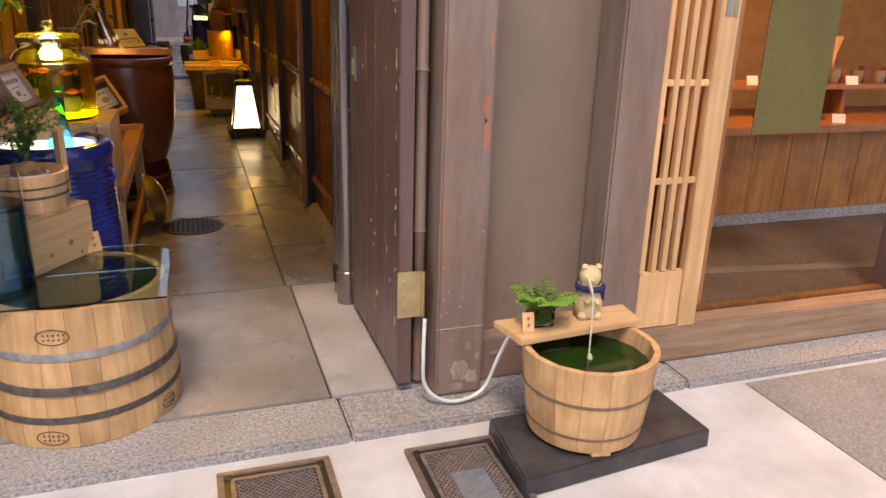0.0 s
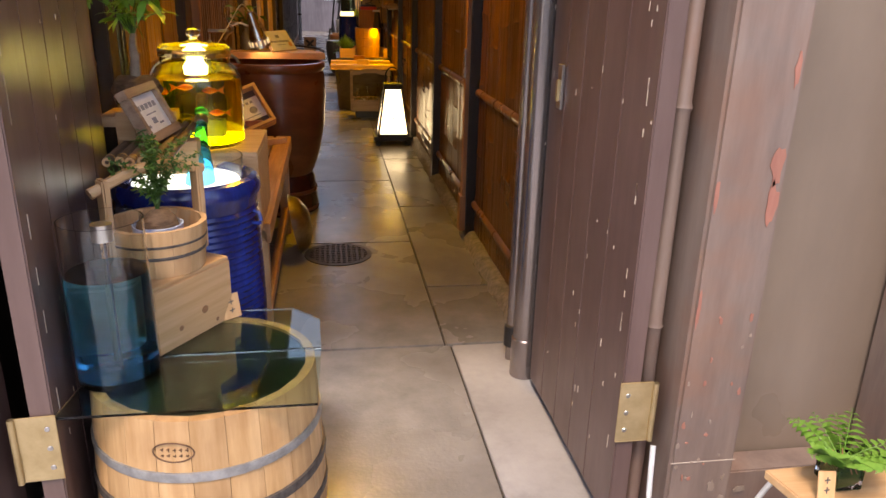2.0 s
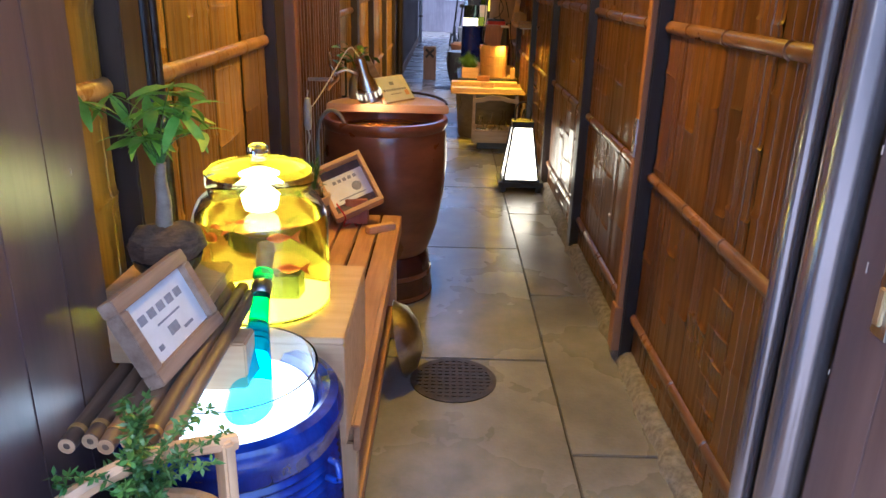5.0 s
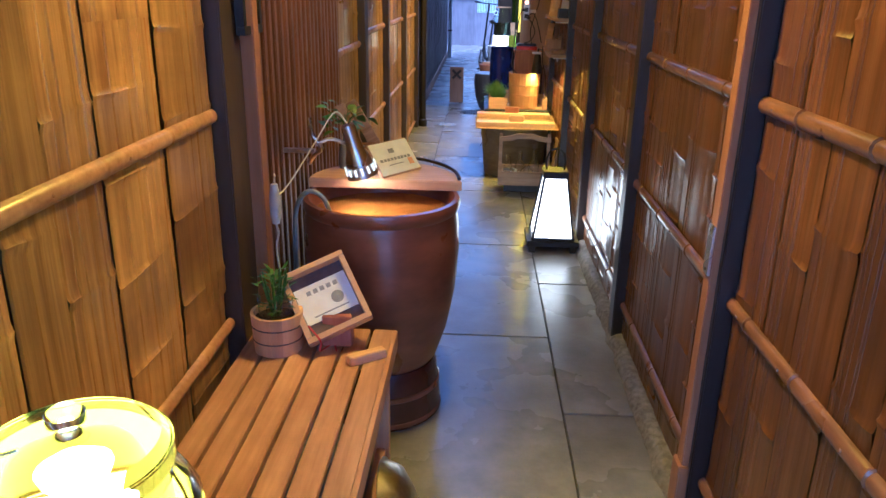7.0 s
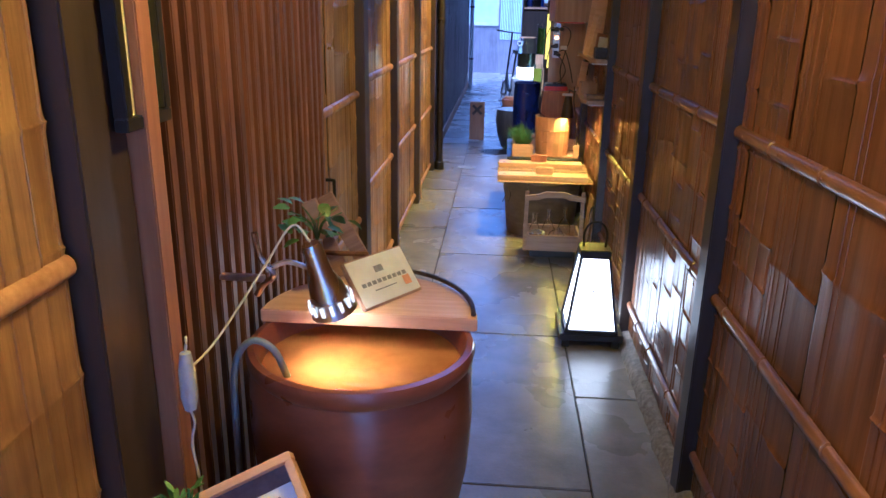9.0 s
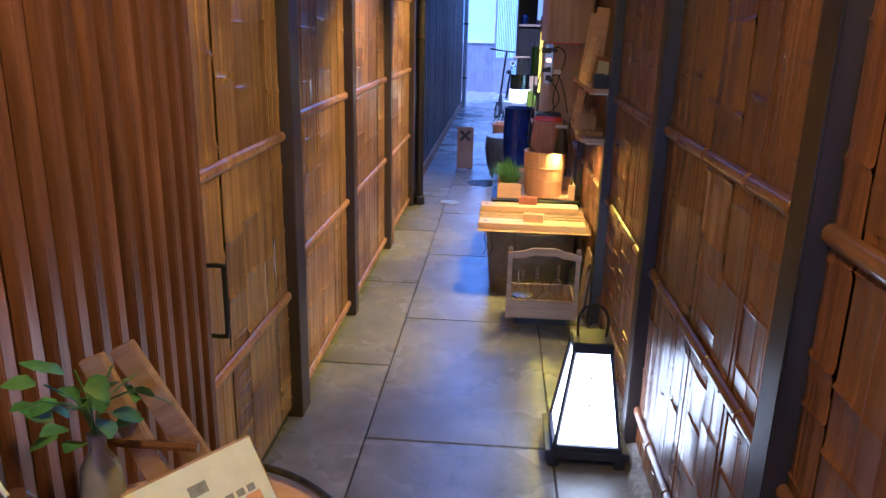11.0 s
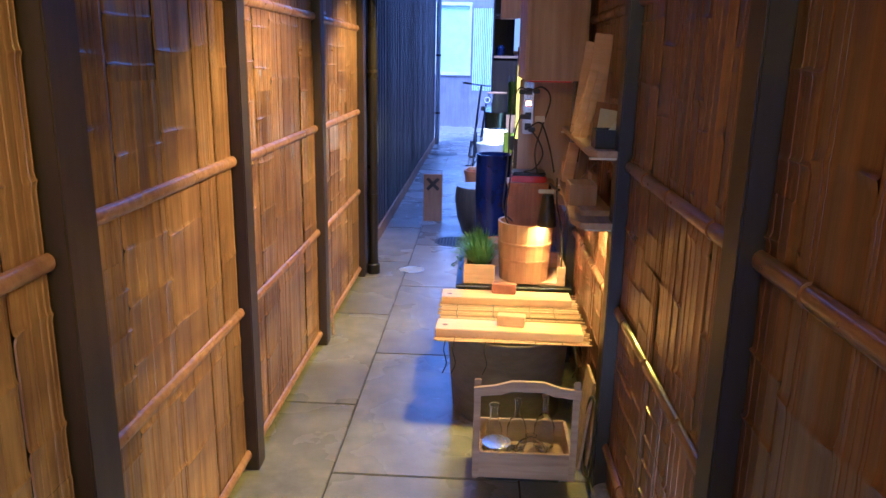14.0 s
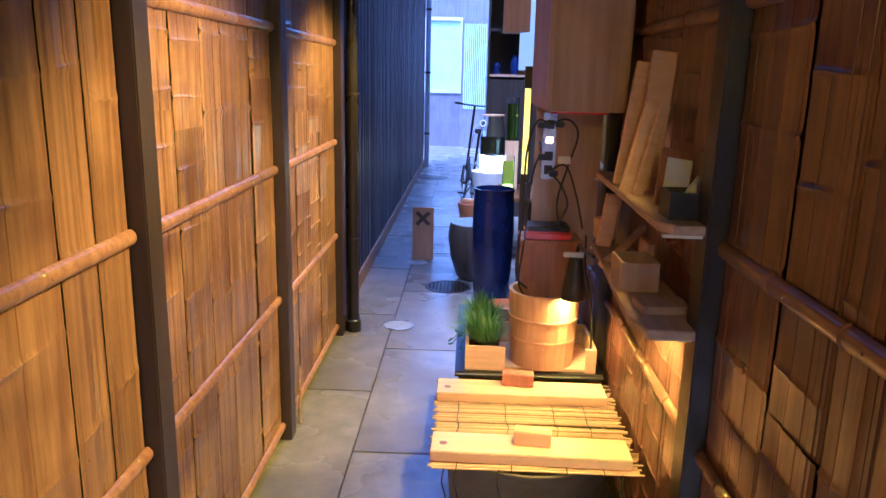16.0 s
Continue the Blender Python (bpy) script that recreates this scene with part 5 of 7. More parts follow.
for k in range(5):
    box(-0.05 + 0.022 * k, -0.036 + 0.022 * k, 0.0045, 0.0058, 0.148, 0.162, 0, bm)
box(-0.055, 0.06, 0.0045, 0.0058, 0.075, 0.079, 0, bm)
lathe([(0.0, 0.001), (0.02, 0.001), (0.02, 0.0), (0.0, 0.0)], 18, bm, pose(0.035, 0.0055, 0.11, 90, 0, 0))
part("print", bm, INK_GREY, disp)
brick_red = surf("reddish_block", (0.3, 0.1, 0.06), (0.45, 0.19, 0.12), 0.6, (30, 30, 4), bump=0.3)
solid("case_prop", box(-0.45, -0.36, 4.62, 4.68, 0.4985, 0.60, 0.003), brick_red, "reddish wooden block propping the display case", "block")
solid("wood_offcut", box(-0.06, 0.06, -0.017, 0.017, 0, 0.028, 0.003), PALE_WOOD, "short pale wood offcut on the bench", "block", pose(-0.30, 4.54, 0.4985, 0, 0, 35))
solid("red_cord", tube(arc([(-0.47, 4.53, 0.61), (-0.44, 4.55, 0.55), (-0.45, 4.58, 0.502), (-0.42, 4.63, 0.502), (-0.40, 4.585, 0.502)], 5), 0.0028, 6), surf("red_string", (0.5, 0.03, 0.02), (0.65, 0.06, 0.04), 0.7, (90, 90, 90)), "thin red cord hanging from the planter", "cord")
basin = solid("metal_basin", lathe([(0.15, 0.0), (0.145, 0.002), (0.12, 0.045), (0.06, 0.075), (0.0, 0.08), (0.0, 0.077), (0.058, 0.072), (0.117, 0.043), (0.142, 0.0)], 36), STEEL, "dull aluminium basin leaning under the bench", "basin", pose(-0.205, 4.30, 0.150, 0, 78, 0))

# large brown jar on its stand
base = thing("jar_stand", "dark red lacquered ring stand under the jar", "stand", pose(-0.325, 5.12, 0) @ Matrix.Diagonal((0.95, 0.95, 0.95, 1)))
DARK_RED = surf("dark_red_glaze", (0.05, 0.012, 0.01), (0.1, 0.025, 0.018), 0.25, (8, 8, 8), bump=0.05, coat=0.4)
part("ring", lathe([(0.0, 0.0), (0.225, 0.0), (0.235, 0.01), (0.228, 0.11), (0.215, 0.21), (0.205, 0.235), (0.0, 0.235)], 44), DARK_RED, base)
for z, r in ((0.012, 0.2365), (0.12, 0.2305)):
    part("band", lathe([(r - 0.006, z), (r, z + 0.006), (r - 0.001, z + 0.022), (r - 0.007, z + 0.026)], 44), CLAY, base, "lighter brown band")
big = thing("water_jar", "large brown glazed water jar with goldfish water", "jar", pose(-0.325, 5.12, 0.2238) @ Matrix.Diagonal((0.95, 0.95, 0.95, 1)))
part("body", lathe([(0.0, 0.0), (0.20, 0.0), (0.215, 0.02), (0.255, 0.14), (0.285, 0.30), (0.296, 0.46), (0.292, 0.58), (0.284, 0.612), (0.294, 0.625), (0.298, 0.645), (0.292, 0.662), (0.276, 0.664), (0.266, 0.652), (0.262, 0.6), (0.255, 0.5), (0.0, 0.46)], 60), CLAY, big)
AMBER_WATER = surf("amber_water", (0.34, 0.125, 0.008), (0.5, 0.21, 0.014), 0.04, (5, 5, 5), bump=0.5, depth=0.006, rough_vary=0.02, stain_amount=0.2)
bm = bmesh.new()
n, rings = 48, []
for q in range(1, 17):
    r = 0.263 * q / 16
    rings.append([bm.verts.new((r * math.cos(2 * math.pi * k / n), r * math.sin(2 * math.pi * k / n), 0.602 + 0.0035 * noise.noise(Vector((30 * r * math.cos(2 * math.pi * k / n), 30 * r * math.sin(2 * math.pi * k / n), 0))))) for k in range(n)])
mid = bm.verts.new((0, 0, 0.602))
for k in range(n):
    bm.faces.new((mid, rings[0][k], rings[0][(k + 1) % n]))
for a, b in zip(rings, rings[1:]):
    for k in range(n):
        bm.faces.new((a[k], b[k], b[(k + 1) % n], a[(k + 1) % n]))
part("water", bm, AMBER_WATER, big, "rippling amber water")
part("hose", tube(arc([(-0.305, -0.13, 0.15), (-0.31, -0.12, 0.45), (-0.30, -0.12, 0.63), (-0.255, -0.12, 0.70), (-0.20, -0.12, 0.68), (-0.17, -0.11, 0.60)], 6), 0.009, 10), surf("grey_green_hose", (0.24, 0.28, 0.26), (0.36, 0.4, 0.37), 0.3, (20, 20, 20)), big, "grey water hose over the rim")
FISHB = lathe([(0.0, -0.05), (0.014, -0.03), (0.02, 0.0), (0.012, 0.03), (0.003, 0.05)], 12, None, pose(0, 0, 0, 0, 90, 0))
part("red_fish", FISHB, FISH, big, "", pose(-0.02, -0.19, 0.598, 0, 0, 20))
JZ = 0.2238 + 0.631
pts = [(0.0, 0.0)] + [(0.5 * 0.565 + 0.5 * 0.565 * math.cos(a), 0.30 * math.sin(a)) for a in [radians(180 - 9 * k) for k in range(1, 20)]] + [(0.565, 0.0)]
shelf = solid("jar_board", slab_shape([(-0.605 + x, 5.19 + y) for x, y in [(0.0, 0.0), (0.565, 0.0)] + [p for p in pts[1:-1]][::-1]], JZ + 0.001, JZ + 0.037, 0.003), PALE_WOOD, "half-round pale wooden board over the jar", "board")
BZ = JZ + 0.0375
solid("wire_hoop", tube([(-0.605 + 0.2825 + 0.272 * math.cos(a), 5.19 + 0.29 * math.sin(a), BZ + 0.0075 + 0.014 * math.sin(a)) for a in [radians(2 + 5 * k) for k in range(21)]], 0.0065, 8), IRON, "dark iron hoop lying round the edge of the board", "hoop")
lamp_thing = thing("clip_lamp", "chrome clip-on lamp hanging over the jar", "lamp", pose(0.017, 0.15, -0.087))
shade = part("shade", lathe([(0.0, 0.0), (0.018, 0.0), (0.022, -0.01), (0.024, -0.07), (0.036, -0.10), (0.05, -0.165), (0.046, -0.165), (0.032, -0.1), (0.02, -0.07)], 32), STEEL, lamp_thing, "chrome perforated shade", pose(-0.455, 4.94, 1.195, 10, -14, 0) @ Matrix.Diagonal((1.15, 1.15, 1.15, 1)))
bm = bmesh.new()
for k in range(14):
    add(bm, box(0.0462, 0.0492, -0.0035, 0.0035, -0.152, -0.13), pose(0, 0, 0, 0, 0, k * 360 / 14))
part("slot", bm, glow("lamp_slots", (1.0, 0.82, 0.5), 0.25), shade, "lit slots")
part("bulb", lathe([(0.0, -0.15), (0.02, -0.14), (0.024, -0.12), (0.01, -0.08), (0.0, -0.08)], 16), glow("clip_bulb", (1.0, 0.75, 0.4), 15), shade)
clamp = part("clamp", tube(arc([(-0.585, 4.93, 1.22), (-0.58, 4.94, 1.16), (-0.55, 4.95, 1.11), (-0.58, 4.96, 1.08), (-0.60, 4.96, 1.05)], 4), 0.008, 8), STEEL, lamp_thing)
part("arm", tube(arc([(-0.57, 4.95, 1.12), (-0.52, 4.96, 1.14), (-0.47, 4.97, 1.125), (-0.46, 4.945, 1.15)], 5), 0.0065, 8), STEEL, lamp_thing)
part("jaw", box(-0.685, -0.575, 4.945, 4.965, 1.09, 1.105, 0.002), STEEL, lamp_thing)
part("cord", tube(arc([(-0.455, 4.94, 1.20), (-0.50, 4.95, 1.235), (-0.56, 4.90, 1.14), (-0.62, 4.75, 1.03), (-0.635, 4.63, 1.02), (-0.637, 4.615, 1.06)], 6), 0.003, 6), LINE, lamp_thing, "pale twisted cord")
lamp("clip_light", "SPOT", (-0.40, 5.06, 0.92), 1.0, (1.0, 0.56, 0.05), 0.02, (-0.33, 5.06, 0.55), 110)
sw = thing("inline_switch", "clear plastic inline switch hanging on its cord", "switch", pose(-0.61, 4.75, 0.85))
part("body", lathe([(0.0, 0.0), (0.012, 0.004), (0.017, 0.03), (0.017, 0.09), (0.011, 0.13), (0.0, 0.135)], 16), surf("frosted_plastic", (0.5, 0.5, 0.48), (0.64, 0.64, 0.62), 0.3, (30, 30, 30)), sw)
part("cord", tube(arc([(0, 0, 0.13), (0.004, 0, 0.155), (0, 0.01, 0.16)], 3), 0.003, 6), LINE, sw)
part("cord", tube(arc([(0, 0, 0.0), (0.006, 0.0, -0.03), (-0.004, 0.0, -0.08), (0.004, 0.005, -0.2), (0.0, 0.01, -0.4)], 4), 0.003, 6), LINE, sw)

card2 = thing("price_board", "printed cream card in a wooden frame on the board", "sign", pose(-0.265, 5.29, BZ + 0.002, -38, 0, 55))
part("frame", box(-0.11, 0.11, 0.0, 0.016, 0.0, 0.14, 0.002), OLD_WOOD, card2)
part("sheet", box(-0.106, 0.106, -0.002, -0.0005, 0.006, 0.136), PAPER, card2)
bm = bmesh.new()
for k in range(9):
    box(-0.085 + 0.019 * k, -0.072 + 0.019 * k, -0.0035, -0.0022, 0.058, 0.069, 0, bm)
box(-0.02, 0.01, -0.0035, -0.0022, 0.088, 0.106, 0, bm)
box(-0.05, 0.03, -0.0035, -0.0022, 0.04, 0.043, 0, bm)
part("print", bm, INK_GREY, card2)
part("seal", box(0.06, 0.085, -0.0035, -0.0022, 0.028, 0.055), surf("orange_print", (0.6, 0.28, 0.1), (0.7, 0.36, 0.16), 0.7, (60, 60, 60)), card2)
ivy = thing("ivy_bottle", "ivy in a grey bottle on the half-round board", "plant", pose(-0.49, 5.36, BZ))
part("bottle", lathe([(0.0, 0.0), (0.03, 0.0), (0.034, 0.03), (0.03, 0.08), (0.014, 0.11), (0.014, 0.14), (0.0, 0.14)], 20), surf("grey_bottle", (0.24, 0.23, 0.2), (0.34, 0.33, 0.3), 0.3, (10, 10, 10)), ivy)
ivy_leaf = leaf_mesh(0.042, 0.036, LEAF, "leaf", 0.4, 3)
rnd = random.Random(8)
for k in range(28):
    ob = new("leaf", ivy_leaf)
    ob.parent = ivy
    a, r, z = rnd.uniform(0, 6.28), rnd.uniform(0.02, 0.09), rnd.uniform(0.13, 0.25)
    ob.matrix_basis = pose(r * math.cos(a), r * math.sin(a), z, rnd.uniform(-40, 40), rnd.uniform(-50, 20), math.degrees(a))
bm = bmesh.new()
for k in range(8):
    a = k * 0.8
    tube(arc([(0, 0, 0.13), (0.02 * math.cos(a), 0.02 * math.sin(a), 0.19), (0.07 * math.cos(a), 0.07 * math.sin(a), 0.22)], 4), 0.0018, 5, bm)
part("stems", bm, LEAF, ivy)
easel = thing("wooden_easel", "dark wooden easel leaning on the slats", "easel", pose(-0.42, 5.44, BZ))
part("leg", box(-0.022, 0.022, -0.008, 0.008, 0.012, 0.25, 0.002), OLD_WOOD, easel, m=pose(-0.01, 0.0, 0.0, 0, -24, 0))
part("leg", box(-0.022, 0.022, -0.008, 0.008, 0.012, 0.28, 0.002), OLD_WOOD, easel, m=pose(0.07, 0.02, 0.0, 0, -30, 0))
part("bar", tube([(-0.10, -0.01, 0.08), (0.06, -0.01, 0.08)], 0.008, 6), SLAT_WOOD, easel)
pic = thing("picture_frame", "black picture frame with a printed sheet on the slats", "picture", pose(-0.672, 4.81, 1.42, 0, 0, 90))
for x0, x1, z0, z1 in ((-0.09, 0.09, 0, 0.025), (-0.09, 0.09, 0.255, 0.28), (-0.09, -0.065, 0.025, 0.255), (0.065, 0.09, 0.025, 0.255)):
    part("frame_bar", box(x0 + 0.0003, x1 - 0.0003, -0.014, 0.012, z0 + 0.0003, z1 - 0.0003, 0.002), BLACK, pic)
part("sheet", box(-0.065, 0.065, 0.0, 0.006, 0.025, 0.255), PAPER, pic)
for fx, fz, fw, fh in ((-0.02, 0.215, 0.05, 0.012), (-0.03, 0.12, 0.06, 0.06), (-0.012, 0.06, 0.03, 0.035)):
    part("print", box(fx, fx + fw, -0.0014, -0.0002, fz, fz + fh), INK_GREY, pic)
handle = thing("pull_handle", "black iron pull handle on the bamboo panel", "handle", pose(-0.69, 6.36, 0.86))
part("bar", tube(arc([(-0.03, 0, 0.11), (0.015, 0, 0.11), (0.022, 0, 0.09), (0.022, 0, -0.09), (0.015, 0, -0.11), (-0.03, 0, -0.11)], 4), 0.007, 8), BLACK, handle)
latch = thing("door_latch", "steel latch plate on the red-brown batten", "latch", pose(0.642, 4.47, 0.84))
part("plate", box(-0.004, 0.003, -0.022, 0.022, 0.0, 0.14, 0.002), STEEL, latch)
for z in (0.015, 0.125):
    part("screw", lathe([(0.0, 0.002), (0.004, 0.0015), (0.005, 0.0)], 10, None, pose(-0.004, 0, z, 0, -90, 0)), IRON, latch)


def round_grate(m, r, label, holes=0.026, material=IRON):
    c = thing("drain_grate", label, "drain grate", m)
    part("rim", lathe([(r * 0.86, 0.0), (r * 0.86, 0.004), (r, 0.004), (r, 0.0)], 40), material, c)
    k = -r * 0.86
    while k < r * 0.86:
        s = math.sqrt(max(0.0, (r * 0.87) ** 2 - k * k))
        if s > 0.02:
            part("bar", box(k - holes * 0.22, k + holes * 0.22, -s, s, 0.0005, 0.0035), material, c)
            part("bar", box(-s, s, k - holes * 0.22, k + holes * 0.22, 0.0008, 0.0039), material, c)
        k += holes
    part("pit", lathe([(0.0, 0.0003), (r * 0.9, 0.0003)], 32), BLACK, c)
    return c


round_grate(pose(0.0, 4.26, 0.0), 0.165, "round cast-iron drain grate in the floor")
# ---- things along the right side ----
andon = thing("floor_lantern", "glowing white paper lantern with a black frame", "lantern", pose(0.505, 7.085, 0) @ Matrix.Diagonal((0.98, 0.98, 0.9, 1)))
LANTERN = glow("lit_paper", (1.0, 0.82, 0.48), 1.7)
part("base", box(-0.165, 0.165, -0.15, 0.15, 0.045, 0.085, 0.004), BLACK, andon)
for x in (-0.13, 0.13):
    for y in (-0.12, 0.12):
        part("foot", box(x - 0.02, x + 0.02, y - 0.02, y + 0.02, 0.0, 0.044, 0.003), BLACK, andon)
B, T, Z0, Z1 = 0.125, 0.066, 0.09, 0.51
bm = bmesh.new()
for s in range(4):
    own = bmesh.new()
    own.faces.new([own.verts.new(p) for p in ((-B, -B, Z0), (B, -B, Z0), (T, -T, Z1), (-T, -T, Z1))])
    add(bm, own, pose(0, 0, 0, 0, 0, 90 * s))
part("paper", bm, LANTERN, andon, "glowing white paper panels")
for sx in (-1, 1):
    for sy in (-1, 1):
        part("frame_bar", tube([(sx * (B + 0.004), sy * (B + 0.004), 0.085), (sx * (T + 0.004), sy * (T + 0.004), 0.53)], 0.009, 4), BLACK, andon)
for s in range(4):
    part("rail", box(-B - 0.004, B + 0.004, -B - 0.012, -B + 0.002, 0.0855, 0.105), BLACK, andon, m=pose(0, 0, 0, 0, 0, 90 * s))
part("cap", box(-T - 0.012, T + 0.012, -T - 0.012, T + 0.012, 0.512, 0.56, 0.004), BLACK, andon)
part("handle", tube(arc([(-0.055, 0, 0.55), (-0.058, 0, 0.64), (-0.035, 0, 0.69), (0.0, 0, 0.705), (0.035, 0, 0.69), (0.058, 0, 0.64), (0.055, 0, 0.55)], 4), 0.006, 8), BLACK, andon)
bm = bmesh.new()
for k in range(5):
    z = 0.40 - k * 0.04
    y = -(B + (T - B) * (z - Z0) / (Z1 - Z0)) - 0.0015
    box(-0.008, 0.008, y - 0.0005, y + 0.0003, z, z + 0.004, 0, bm)
    box(-0.008, 0.008, y - 0.0005, y + 0.0003, z + 0.012, z + 0.016, 0, bm)
    box(-0.002, 0.002, y - 0.0005, y + 0.0003, z - 0.006, z + 0.022, 0, bm)
part("writing", bm, INK_GREY, andon)
solid("cable", tube(arc([(0.64, 6.99, 0.06), (0.655, 7.35, 0.012), (0.62, 7.7, 0.012), (0.65, 8.0, 0.012), (0.66, 8.4, 0.02), (0.69, 8.65, 0.2)], 8), 0.005, 8), BLACK, "black cable along the wall foot", "cable")

# stool and bottle crate
block = solid("crate_block", box(0.24, 0.54, 8.40, 8.54, 0.0, 0.082, 0.004), BLACK, "low black block under the bottle crate", "block")
GREYED = surf("greyed_wood", (0.3, 0.2, 0.12), (0.48, 0.35, 0.23), 0.6, (3, 40, 40), bump=0.3, stain=(0.18, 0.1, 0.06))
cr = thing("bottle_crate", "carrying crate of pale wood with a curved handle", "crate", pose(0.385, 8.43, 0.0825))
part("front_board", box(-0.19, 0.19, -0.145, -0.133, 0.0, 0.11, 0.002), GREYED, cr)
part("back_board", box(-0.19, 0.19, 0.133, 0.145, 0.0, 0.11, 0.002), GREYED, cr)
part("bottom_board", box(-0.176, 0.176, -0.132, 0.132, 0.0, 0.012), GREYED, cr)
for s in (-1, 1):
    part("end_board", box(s * 0.184 - 0.007, s * 0.184 + 0.007, -0.132, 0.132, 0.0, 0.11, 0.002), GREYED, cr)
    part("end_post", box(s * 0.186 - 0.013, s * 0.186 + 0.013, -0.155, -0.146, 0.0, 0.42, 0.003), GREYED, cr)
bm = slab_shape([(-0.2, 0.355), (-0.1, 0.365), (-0.06, 0.38), (0.06, 0.38), (0.1, 0.365), (0.2, 0.355), (0.2, 0.39), (0.12, 0.40), (0.06, 0.42), (-0.06, 0.42), (-0.12, 0.40), (-0.2, 0.39)], 0.0, 0.016)
bm.transform(pose(0, -0.156, 0, 90, 0, 0))
part("handle", bm, GREYED, cr)
part("handle_arm", box(-0.19, -0.17, -0.14, 0.0, 0.11, 0.12), GREYED, cr)


def jar_lid(m):
    c = thing("lidded_jar", "small glass jar with a dented metal lid", "jar", m)
    part("glass", lathe([(0.0, 0.0), (0.05, 0.0), (0.055, 0.01), (0.055, 0.07), (0.05, 0.078), (0.0, 0.078)], 24), surf("dark_contents", (0.1, 0.05, 0.03), (0.28, 0.18, 0.1), 0.2, (60, 60, 60)), c)
    part("lid", lathe([(0.056, 0.076), (0.057, 0.1), (0.0, 0.103)], 28), STEEL, c, "shiny metal lid")


def flask(m, r, h, neck, label, name="glass_bottle"):
    c = thing(name, label, "bottle", m)
    part("glass", lathe([(0.0, 0.0), (r * 0.7, 0.0), (r, r * 0.5), (r, h * 0.45), (r * 0.7, h * 0.6), (neck, h * 0.68), (neck, h * 0.95), (neck * 1.35, h), (neck * 1.1, h), (neck * 0.8, h * 0.94), (neck * 0.8, h * 0.68), (r * 0.6, h * 0.6), (r * 0.92, h * 0.44), (r * 0.92, r * 0.5), (0.0, 0.006)], 24), GLASS, c)
    return c


CZ = 0.0825 + 0.0125
jar_lid(pose(0.28, 8.365, CZ))
flask(pose(0.367, 8.50, CZ), 0.04, 0.22, 0.012, "empty clear glass bottle in the crate")
flask(pose(0.48, 8.50, CZ), 0.042, 0.24, 0.013, "empty clear glass bottle in the crate")
flask(pose(0.272, 8.505, CZ), 0.035, 0.19, 0.018, "empty clear glass jar in the crate")
ball = thing("glass_globe", "round clear glass float in the crate", "globe", pose(0.417, 8.37, CZ))
part("globe", lathe([(0.0, 0.0), (0.04, 0.012), (0.062, 0.045), (0.062, 0.07), (0.045, 0.1), (0.022, 0.115), (0.022, 0.13), (0.019, 0.13), (0.019, 0.113), (0.042, 0.098), (0.058, 0.069), (0.058, 0.047), (0.037, 0.016), (0.0, 0.005)], 28), GLASS, ball)
solid("white_stone", rough(lathe([(0.0, 0.0), (0.02, 0.003), (0.026, 0.015), (0.018, 0.028), (0.0, 0.032)], 14), 30, 0.005), PAPER, "round white pebble in the crate", "pebble", pose(0.362, 8.315, CZ))

# grey water tank with planks and a reed mat
tank = thing("water_tank", "round grey resin water tank under the planks", "tank", pose(0.34, 9.08, 0) @ Matrix.Diagonal((0.98, 0.98, 0.925, 1)))
part("body", lathe([(0.0, 0.0), (0.255, 0.0), (0.265, 0.015), (0.30, 0.44), (0.308, 0.452), (0.308, 0.466), (0.294, 0.466), (0.286, 0.44), (0.26, 0.03), (0.0, 0.02)], 48), surf("grey_resin", (0.11, 0.09, 0.075), (0.17, 0.145, 0.12), 0.5, (10, 10, 30), bump=0.15, stain=(0.08, 0.06, 0.05)), tank)
mat = thing("reed_mat", "yellow reed mat tied with dark cords over the tank", "reed mat", pose(-0.01, 0.02, -0.035))
reed = part("reed", tube([(0.0, 0, 0), (0.34, 0.002, 0.0), (0.69, 0, 0)], 0.0042, 6), surf("straw_reed", (0.42, 0.24, 0.07), (0.62, 0.4, 0.14), 0.55, (4, 60, 60), bump=0.3, vary=0.3), mat, m=pose(0.02, 8.78, 0.4765))
rnd = random.Random(21)
for k in range(1, 74):
    again(reed, pose(0.02 + rnd.uniform(-0.018, 0.012), 8.78 + k * 0.0096, 0.4765 + rnd.uniform(-0.001, 0.0035), 0, rnd.uniform(-0.25, 0.25), rnd.uniform(-0.5, 0.5)))
for x in (0.10, 0.28, 0.46, 0.58):
    part("cord", tube([(x + 0.006 * math.sin(9 * k), 8.765 + k * 0.06, 0.483) for k in range(13)], 0.0022, 5), BLACK, mat)
for x in (0.06, 0.10, 0.24, 0.64):
    part("cord_end", tube(arc([(x, 8.78, 0.478), (x - 0.005, 8.755, 0.44), (x + 0.008, 8.755, 0.38), (x - 0.01, 8.757, 0.33)], 4), 0.0028, 6), BLACK, mat)
FRESH = surf("fresh_cut_board", (0.6, 0.36, 0.15), (0.74, 0.5, 0.26), 0.5, (2.5, 45, 45), bump=0.15, stain=(0.5, 0.26, 0.1), stain_amount=0.4, stain_size=5)
for y0, y1, a in ((8.795, 8.945, -1.2), (9.26, 9.41, 0.0)):
    w = solid("plank", box(-0.33, 0.33, -0.07, 0.07, 0.0, 0.038, 0.003), FRESH, "fresh pale plank laid across the reed mat", "plank", pose(0.335, (y0 + y1) / 2 + 0.02, 0.4485, 0, 0, a), group="planks on the tank")
    kn = part("knot", lathe([(0.0, 0.001), (0.008, 0.0009), (0.014, 0.0)], 12, None, pose(-0.29, -0.01, 0.038)), SLAT_WOOD, w)
